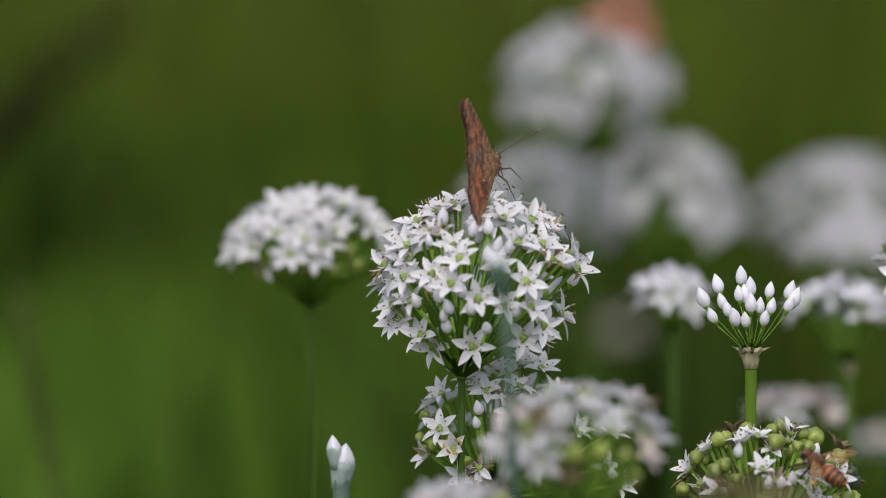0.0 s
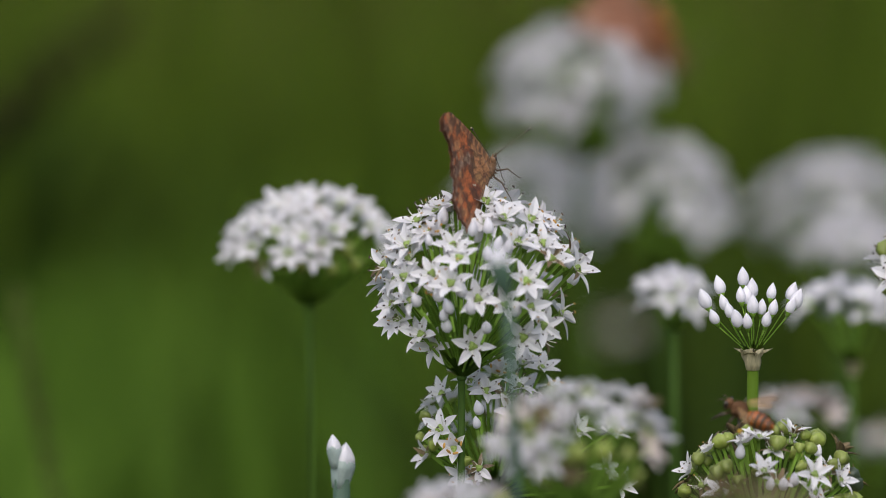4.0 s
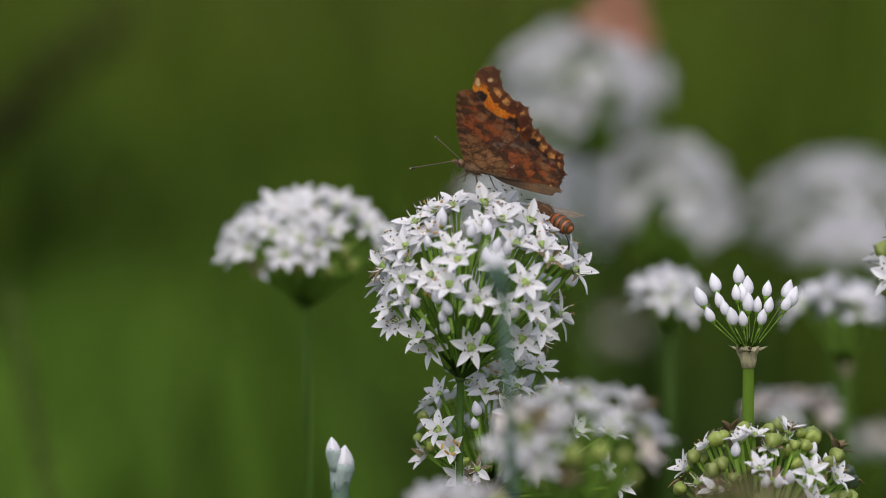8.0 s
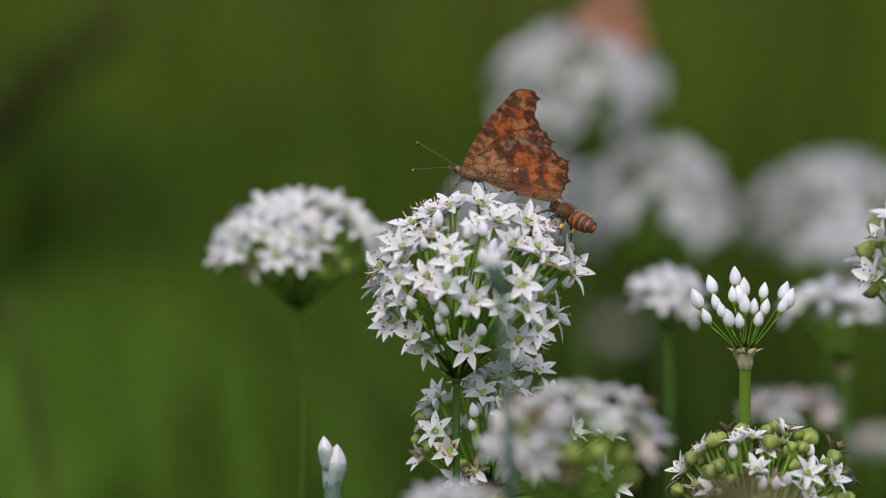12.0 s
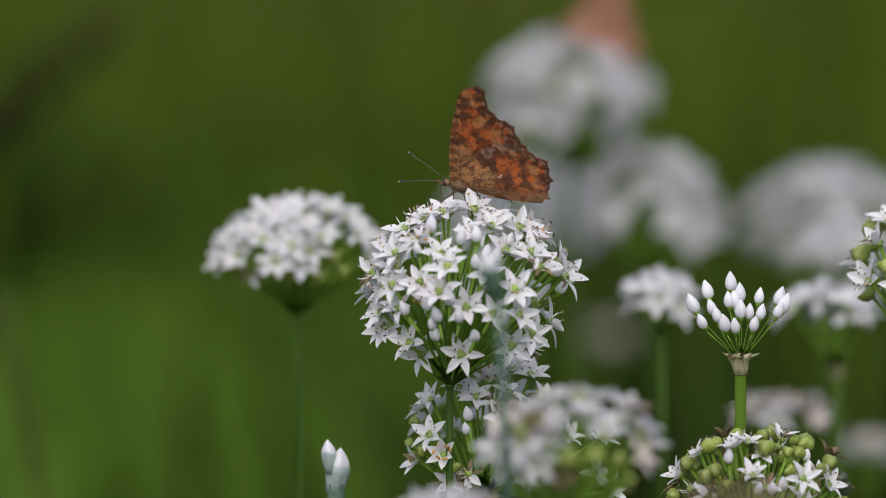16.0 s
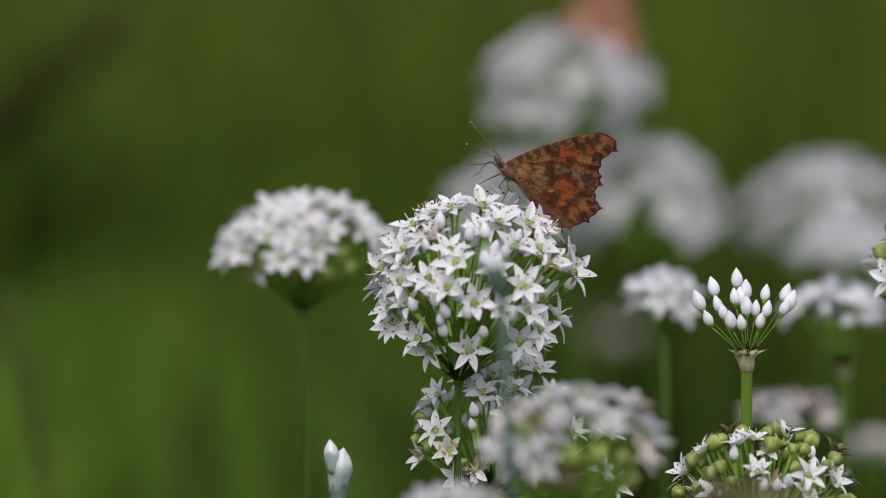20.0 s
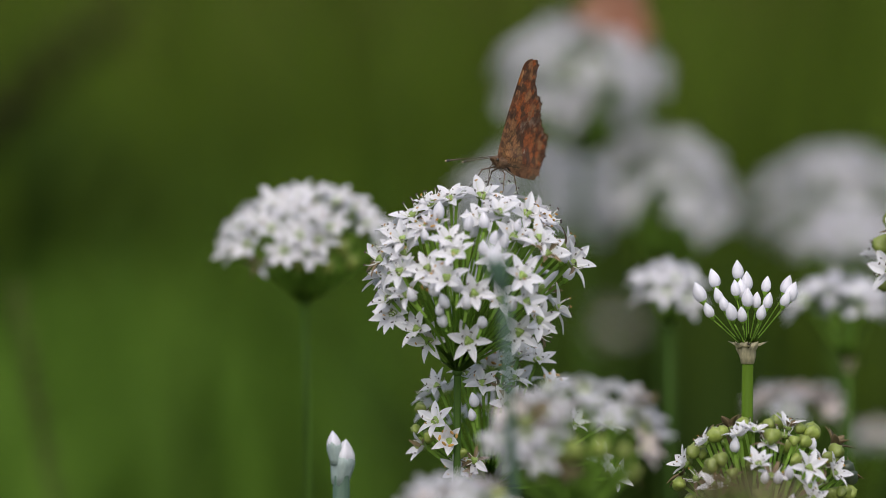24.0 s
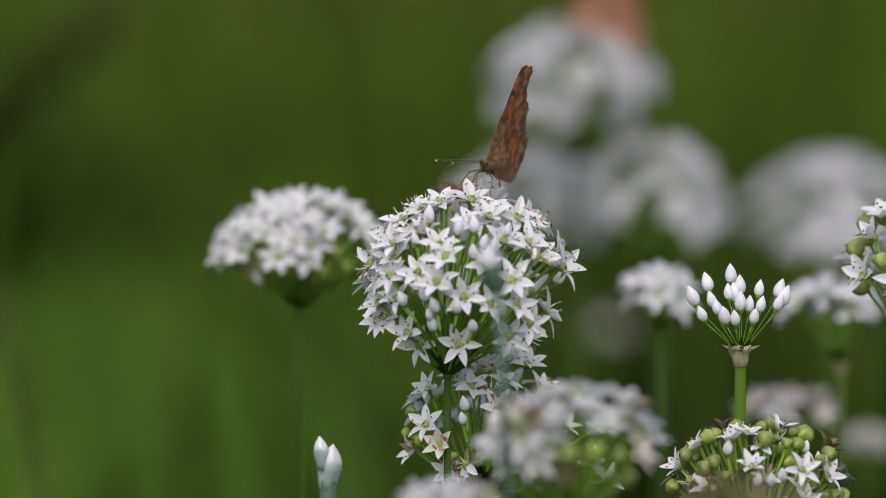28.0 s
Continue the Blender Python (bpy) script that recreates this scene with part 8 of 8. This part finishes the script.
    feeler_rows = [(0.0, -0.33, 0.06, 0.94, 0.59, -0.80, 0.13), (2.5, -0.24, 0.00, 0.97, 0.79, -0.61, -0.00), (5.5, -0.32, 0.01, 0.95, 0.75, -0.65, 0.09), (6.0, -0.42, 0.57, 0.71, 0.91, -0.40, 0.10), (6.5, -0.55, 0.25, 0.80, 0.90, -0.20, -0.40), (7.1, 0.03, 0.85, 0.53, 0.80, -0.60, -0.04), (7.5, 0.63, 0.77, 0.10, 0.80, -0.60, 0.04), (8.5, 0.80, 0.58, -0.14, 0.89, -0.43, 0.15), (9.0, 0.79, 0.61, -0.05, 0.90, -0.39, 0.21), (10.0, 0.83, 0.56, -0.02, 0.82, -0.55, 0.15), (12.0, 0.69, 0.72, 0.02, 0.95, -0.24, 0.22), (14.5, 0.79, 0.61, 0.11, 0.90, -0.21, 0.39), (16.0, 0.68, 0.70, 0.22, 0.89, -0.21, 0.42), (17.0, 0.70, 0.70, 0.16, 0.81, -0.36, 0.47), (17.9, 0.62, 0.77, 0.17, 0.88, -0.21, 0.42), (18.5, 0.90, 0.43, -0.00, 0.89, -0.46, 0.05), (19.0, 0.94, 0.35, 0.03, 0.76, -0.63, 0.16), (20.0, 0.94, 0.33, -0.05, 0.72, -0.67, -0.16), (21.5, 0.93, 0.37, -0.04, 0.69, -0.70, -0.19), (23.5, 0.93, -0.28, -0.22, 0.59, -0.78, -0.21), (24.0, 0.93, -0.28, -0.24, 0.62, -0.73, -0.28), (25.0, 0.92, -0.29, -0.26, 0.60, -0.71, -0.36), (28.0, 0.91, -0.35, -0.24, 0.61, -0.74, -0.29)]
    for feeler, s in zip(feeder_antennae, (1, -1)):
        root = Vector((4.1, 0.4 * s, 0.9)) * MM
        rest = Vector((10.6, 3.9 * s, 2.6))
        walk(feeler, [(r[0], Matrix.Translation(root) @ rest.rotation_difference(Vector(r[1:4] if s > 0 else r[4:7])).to_matrix().to_4x4() @ Matrix.Translation(-root)) for r in feeler_rows])
    walk(visitor, [(0.0, pose(-0.4200, 0.1500, 0.0200, 0, 0, 10)), (17.0, pose(-0.4200, 0.1500, 0.0200, 0, 0, 10)), (17.7, pose(-0.0861, 0.0070, 0.4802, 20, -10, 10)), (17.8, pose(-0.0512, 0.0047, 0.4482, 20, -10, 15)), (17.9, pose(-0.0269, 0.0032, 0.4342, 20, -8, 15)), (18.0, pose(0.0007, -0.0078, 0.4256, 25, -14, 12)), (18.1, pose(0.0010, -0.0086, 0.4062, 55, -8, 12)), (18.2, pose(0.0050, -0.0083, 0.4099, 20, -25, 60)), (18.3, pose(0.0050, -0.0083, 0.4106, 15, -25, 45)), (18.4, pose(0.0042, -0.0083, 0.4115, 15, -25, 42)), (18.5, pose(0.0112, -0.0038, 0.4484, 70, -45, 10)), (18.6, pose(0.0246, 0.0020, 0.4801, 60, -40, 0)), (18.8, pose(0.0700, 0.0100, 0.5500, 30, -30, 0)), (19.3, pose(0.2800, -0.0200, 0.5000, 10, -10, 0)), (20.0, pose(0.5000, -0.1000, 0.0200, 0, 0, 0)), (28.0, pose(0.5000, -0.1000, 0.0200, 0, 0, 0))])
    wings_walk(visitor_wings, [(0, 4, 4, 8), (17.0, 4, 4, 8), (17.7, 70, 60, -15), (17.8, 30, 50, -15), (17.9, 25, 75, -10), (18.0, 22, 85, -2), (18.1, 22, 26, 8), (18.2, 6, 6, 5), (18.3, 8, 14, 5), (18.4, 10, 18, 5), (18.5, 70, 70, -12), (18.6, 30, 30, -10), (20.0, 4, 4, 8), (28, 4, 4, 8)])
    walk(chaser, [(0.0, pose(-0.5000, 0.0500, 0.0200, 0, 0, 30)), (17.2, pose(-0.5000, 0.0500, 0.0200, 0, 0, 30)), (18.1, pose(-0.1350, 0.0037, 0.4468, 0, -10, 30)), (18.2, pose(-0.0460, 0.0024, 0.4215, 0, -10, 82)), (18.3, pose(-0.0344, 0.0018, 0.4128, 0, -10, 76)), (18.4, pose(-0.0198, 0.0017, 0.4092, 0, -10, 66)), (18.5, pose(-0.0142, -0.0044, 0.3948, -10, -10, 40)), (18.6, pose(-0.0077, -0.0042, 0.4071, -10, -10, 20)), (18.7, pose(-0.0060, -0.0025, 0.4334, 0, -40, 85)), (18.8, pose(-0.0310, 0.0070, 0.4800, 0, -40, 90)), (19.0, pose(-0.0900, 0.0300, 0.5700, 0, -30, 110)), (19.4, pose(-0.3000, 0.1200, 0.5000, 0, -10, 120)), (20.5, pose(-0.4600, 0.3000, 0.0200, 0, 0, 90)), (28.0, pose(-0.4600, 0.3000, 0.0200, 0, 0, 90))])
    wings_walk(chaser_wings, [(0, 4, 4, 8), (17.2, 4, 4, 8), (18.1, 40, 40, -10), (18.2, 22, 22, -10), (18.3, 14, 18, -10), (18.4, 12, 26, -10), (18.5, 22, 50, -10), (18.6, 8, 24, 0), (18.7, 22, 22, -10), (18.8, 30, 30, -10), (20.5, 4, 4, 8), (28, 4, 4, 8)])
    walk(roamer, [(0.0, pose(0.6200, 0.3500, 0.0200, 0, 0, -20)), (2.0, pose(0.6200, 0.3500, 0.0200, 0, 0, -20)), (4.6, pose(-0.0163, 0.3734, 0.4875, 0, -20, -20)), (5.5, pose(0.0148, 0.3694, 0.4406, 60, 0, 0)), (6.0, pose(0.0236, 0.3695, 0.4417, 60, 0, 5)), (6.5, pose(0.0293, 0.3695, 0.4421, 60, 0, 5)), (7.0, pose(0.0335, 0.3695, 0.4433, 60, 0, 10)), (7.5, pose(0.0403, 0.3696, 0.4438, 60, -5, 10)), (7.8, pose(0.0434, 0.3696, 0.4444, 50, -20, 0)), (8.1, pose(0.0628, 0.3727, 0.4792, -30, -20, 0)), (9.0, pose(0.0895, 0.2982, 0.4723, -50, 20, 10)), (9.1, pose(0.1087, 0.2952, 0.4372, -60, 10, 0)), (9.2, pose(0.1361, 0.2943, 0.4277, -50, 0, 30)), (9.6, pose(0.1386, 0.2930, 0.4121, -20, 0, 80)), (10.0, pose(0.1679, 0.2924, 0.4050, 0, 0, 20)), (11.5, pose(0.7703, 0.2922, 0.2976, 0, 0, 20)), (24.5, pose(0.4500, -0.3000, 0.2600, 0, 0, 100)), (25.0, pose(0.0578, -0.6370, 0.3750, 10, -20, 150)), (25.1, pose(0.0190, -0.6370, 0.4080, 10, -20, 155)), (25.2, pose(-0.0145, -0.6370, 0.4400, 10, -20, 160)), (25.3, pose(-0.0450, -0.6370, 0.4660, 10, -20, 165)), (25.4, pose(-0.0790, -0.6370, 0.4950, 10, -20, 165)), (26.2, pose(-0.6600, 0.3000, 0.0200, 0, 0, 180)), (28.0, pose(-0.6600, 0.3000, 0.0200, 0, 0, 180))])
    wings_walk(roamer_wings, [(0, 4, 4, 8), (2.0, 4, 4, 8), (4.6, 40, 40, 0), (5.5, 55, 55, -10), (6.0, 55, 50, -10), (6.5, 50, 50, -10), (7.0, 50, 50, -10), (7.5, 45, 45, -10), (7.8, 50, 50, -10), (8.1, 50, 50, -10), (9.0, 60, 60, -10), (9.1, 60, 60, -10), (9.2, 40, 40, -10), (9.6, 20, 20, 0), (10.0, 40, 40, -10), (11.5, 20, 20, 0), (24.5, 20, 20, 0), (25.0, 30, 30, -5), (25.1, 14, 14, 5), (25.2, 8, 8, 5), (25.3, 14, 14, 5), (25.4, 30, 30, -5), (26.2, 4, 4, 8), (28, 4, 4, 8)])
    walk(sitter, [(0.0, pose(0.0425, 0.3552, 0.4369, -8, -25, 200)), (0.5, pose(0.0424, 0.3552, 0.4369, -8, -25, 200)), (1.0, pose(0.0425, 0.3552, 0.4369, -8, -25, 200)), (1.5, pose(0.0418, 0.3552, 0.4369, -8, -25, 200)), (2.0, pose(0.0416, 0.3552, 0.4369, -8, -25, 200)), (2.5, pose(0.0417, 0.3552, 0.4369, -8, -25, 200)), (3.0, pose(0.0424, 0.3552, 0.4369, -8, -25, 200)), (3.5, pose(0.0412, 0.3552, 0.4368, -8, -25, 200)), (5.5, pose(0.0379, 0.3552, 0.4365, -8, -25, 200)), (6.0, pose(0.0396, 0.3552, 0.4364, -8, -25, 200)), (6.5, pose(0.0398, 0.3552, 0.4365, -8, -25, 200)), (7.0, pose(0.0397, 0.3552, 0.4366, -8, -25, 200)), (7.5, pose(0.0407, 0.3552, 0.4366, -8, -25, 200)), (8.0, pose(0.0416, 0.3552, 0.4366, -8, -25, 200)), (8.5, pose(0.0415, 0.3552, 0.4364, -8, -25, 200)), (9.0, pose(0.0416, 0.3552, 0.4362, -8, -25, 200)), (9.5, pose(0.0409, 0.3552, 0.4354, -8, -25, 200)), (10.0, pose(0.0402, 0.3552, 0.4346, -8, -25, 200)), (10.5, pose(0.0402, 0.3552, 0.4353, -8, -25, 200)), (11.0, pose(0.0413, 0.3552, 0.4360, -8, -25, 200)), (11.5, pose(0.0412, 0.3552, 0.4361, -8, -25, 200)), (12.0, pose(0.0405, 0.3552, 0.4363, -8, -25, 200)), (12.5, pose(0.0396, 0.3552, 0.4368, -8, -25, 200)), (14.5, pose(0.0391, 0.3552, 0.4368, -8, -25, 200)), (15.0, pose(0.0399, 0.3552, 0.4365, -8, -25, 200)), (15.5, pose(0.0414, 0.3552, 0.4361, -8, -25, 200)), (16.0, pose(0.0398, 0.3552, 0.4354, -8, -25, 200)), (16.5, pose(0.0389, 0.3552, 0.4359, -8, -25, 200)), (17.0, pose(0.0392, 0.3552, 0.4365, -8, -25, 200)), (17.5, pose(0.0389, 0.3552, 0.4367, -8, -25, 200)), (18.0, pose(0.0392, 0.3552, 0.4368, -8, -25, 200)), (18.5, pose(0.0382, 0.3552, 0.4368, -8, -25, 200)), (19.0, pose(0.0380, 0.3552, 0.4368, -8, -25, 200)), (19.5, pose(0.0360, 0.3552, 0.4367, -8, -25, 200)), (20.0, pose(0.0376, 0.3552, 0.4368, -8, -25, 200)), (20.5, pose(0.0397, 0.3552, 0.4368, -8, -25, 200)), (21.0, pose(0.0403, 0.3552, 0.4368, -8, -25, 200)), (21.5, pose(0.0400, 0.3552, 0.4368, -8, -25, 200)), (23.5, pose(0.0404, 0.3552, 0.4368, -8, -25, 200)), (24.0, pose(0.0415, 0.3552, 0.4369, -8, -25, 200)), (24.5, pose(0.0414, 0.3552, 0.4369, -8, -25, 200)), (25.0, pose(0.0407, 0.3552, 0.4368, -8, -25, 200)), (25.5, pose(0.0409, 0.3552, 0.4368, -8, -25, 200)), (26.0, pose(0.0408, 0.3552, 0.4368, -8, -25, 200)), (26.5, pose(0.0412, 0.3552, 0.4369, -8, -25, 200)), (27.0, pose(0.0423, 0.3552, 0.4369, -8, -25, 200)), (27.5, pose(0.0419, 0.3552, 0.4369, -8, -25, 200)), (28.0, pose(0.0418, 0.3552, 0.4369, -8, -25, 200))])
    wings_walk(sitter_wings, [(0, 2, 2, 10), (28, 2, 2, 10)])
    walk(bee_feeding, [(0.0, pose(0.08632, -0.02594, 0.35129, -29, -39, 152)), (0.5, pose(0.08642, -0.02584, 0.35207, -28, -39, 149)), (1.0, pose(0.08417, -0.02569, 0.35338, -32, -23, 155)), (1.6, pose(0.07735, -0.02576, 0.35398, -35, -23, 160)), (2.0, pose(0.07747, -0.02575, 0.35502, -35, -33, 162)), (2.5, pose(0.07707, -0.02602, 0.35499, -43, -35, 176)), (3.0, pose(0.07599, -0.02603, 0.35495, -43, -37, 176)), (3.5, pose(0.07643, -0.02603, 0.35495, -43, -36, 176)), (4.2, pose(0.06306, -0.03210, 0.37253, -16, -31, 155)), (4.8, pose(0.04681, -0.01019, 0.39829, -22, -45, 175)), (5.5, pose(0.02799, 0.01294, 0.40185, 31, -44, 120)), (6.0, pose(0.02629, 0.01388, 0.40510, 17, -56, 139)), (6.5, pose(0.02687, 0.01402, 0.40476, 25, -50, 129)), (7.0, pose(0.02808, 0.01405, 0.40393, 30, -48, 122)), (8.0, pose(0.02420, -0.00262, 0.40773, 13, -32, 135)), (9.0, pose(0.02805, -0.00451, 0.40866, -17, 10, -95)), (10.0, pose(0.02931, -0.00458, 0.40758, -14, 15, -86)), (10.5, pose(0.02907, -0.00461, 0.40721, -15, 13, -82)), (11.0, pose(0.02928, -0.00468, 0.40662, -14, 13, -85)), (11.3, pose(0.02883, -0.00453, 0.40875, -12, 6, -90)), (11.5, pose(0.02661, -0.00442, 0.41011, -10, 2, -98)), (12.0, pose(0.02956, -0.00270, 0.40812, 18, -32, 143)), (12.5, pose(0.02737, -0.00304, 0.40737, 0, -46, 153)), (13.2, pose(0.04600, 0.03278, 0.42242, 0, -11, 34)), (14.2, pose(0.34000, 0.30000, 0.45000, 0, 0, 0)), (15.5, pose(0.60000, 0.50000, 0.01000, 0, 0, 0)), (28.0, pose(0.60000, 0.50000, 0.01000, 0, 0, 0))])
    walk(bee_passing, [(0.0, pose(-0.55000, 0.40000, 0.01000, 0, 0, 0)), (7.0, pose(-0.55000, 0.40000, 0.01000, 0, 0, 0)), (8.3, pose(-0.02470, 0.03705, 0.47366, 18, 2, 22)), (8.4, pose(-0.00465, 0.03494, 0.44960, 18, 2, 22)), (8.5, pose(0.01527, 0.03472, 0.44731, 19, 8, 20)), (8.6, pose(0.03151, 0.03231, 0.41566, 18, 24, 41)), (8.7, pose(0.05664, 0.03211, 0.40954, 9, 4, 62)), (8.8, pose(0.06896, 0.02154, 0.40496, 12, -4, 53)), (8.9, pose(0.06331, -0.01239, 0.39378, 19, -4, 9)), (9.0, pose(0.06625, -0.01741, 0.38459, 22, -29, 3)), (9.1, pose(0.07000, -0.01725, 0.37982, 4, -58, 80)), (9.2, pose(0.07399, -0.01699, 0.37845, -3, -37, 98)), (9.3, pose(0.08043, -0.01777, 0.37311, -15, -39, 135)), (9.4, pose(0.07244, -0.01730, 0.37848, -15, -39, 135)), (9.5, pose(0.05946, -0.01124, 0.38025, -9, -59, 110)), (9.6, pose(0.05435, 0.00337, 0.37420, -16, -40, 137)), (9.7, pose(0.04982, 0.00716, 0.36447, -19, -12, 168)), (9.9, pose(0.04426, 0.02611, 0.34986, -20, 15, 164)), (10.4, pose(0.02815, 0.04214, 0.30435, -20, 15, 167)), (12.0, pose(0.40000, 0.40000, 0.01000, 0, 0, 180)), (26.0, pose(0.40000, 0.40000, 0.01000, 0, 0, 180)), (27.2, pose(0.11782, 0.01676, 0.36023, -19, -13, 171)), (27.3, pose(0.07877, 0.01815, 0.37617, -19, -13, 171)), (27.4, pose(0.02996, 0.02021, 0.39967, -19, -13, 171)), (27.5, pose(-0.00624, 0.02164, 0.41602, -19, -13, 171)), (27.6, pose(-0.08398, 0.02178, 0.41764, -19, -13, 171)), (27.7, pose(-0.14666, 0.02196, 0.41967, -19, -13, 171)), (28.0, pose(-0.55000, 0.40000, 0.10000, 0, 0, 180))])
    walk(bee_arriving, [(0.0, pose(-0.60000, -0.10000, 0.01000, 0, 0, 0)), (24.0, pose(-0.60000, -0.10000, 0.01000, 0, 0, 0)), (25.0, pose(-0.11999, 0.00092, 0.40419, 18, 2, 25)), (25.1, pose(-0.09863, 0.00097, 0.40393, 17, -8, 30)), (25.2, pose(-0.08121, 0.00081, 0.40243, 17, -11, 29)), (25.3, pose(-0.06754, -0.00016, 0.39433, 19, -9, 16)), (25.4, pose(-0.04546, -0.00078, 0.38866, 19, -15, 11)), (25.5, pose(-0.03090, -0.00093, 0.38441, 18, -14, 21)), (25.6, pose(-0.02426, -0.00119, 0.38262, 19, -9, 16)), (25.8, pose(-0.01403, -0.00195, 0.37091, 17, -11, 29)), (26.0, pose(-0.00660, 0.00296, 0.36897, 16, -17, 34)), (26.2, pose(-0.00704, 0.00582, 0.36879, 17, -25, 29)), (26.4, pose(-0.00428, 0.01006, 0.36848, 13, -31, 48)), (26.6, pose(-0.00100, 0.02019, 0.36823, 12, -24, 51)), (27.0, pose(0.00750, 0.03021, 0.36998, 15, -24, 40)), (27.5, pose(0.01418, 0.03239, 0.37586, 15, -64, 58)), (28.0, pose(0.00477, 0.02192, 0.41082, -13, -10, 134))])


motions()
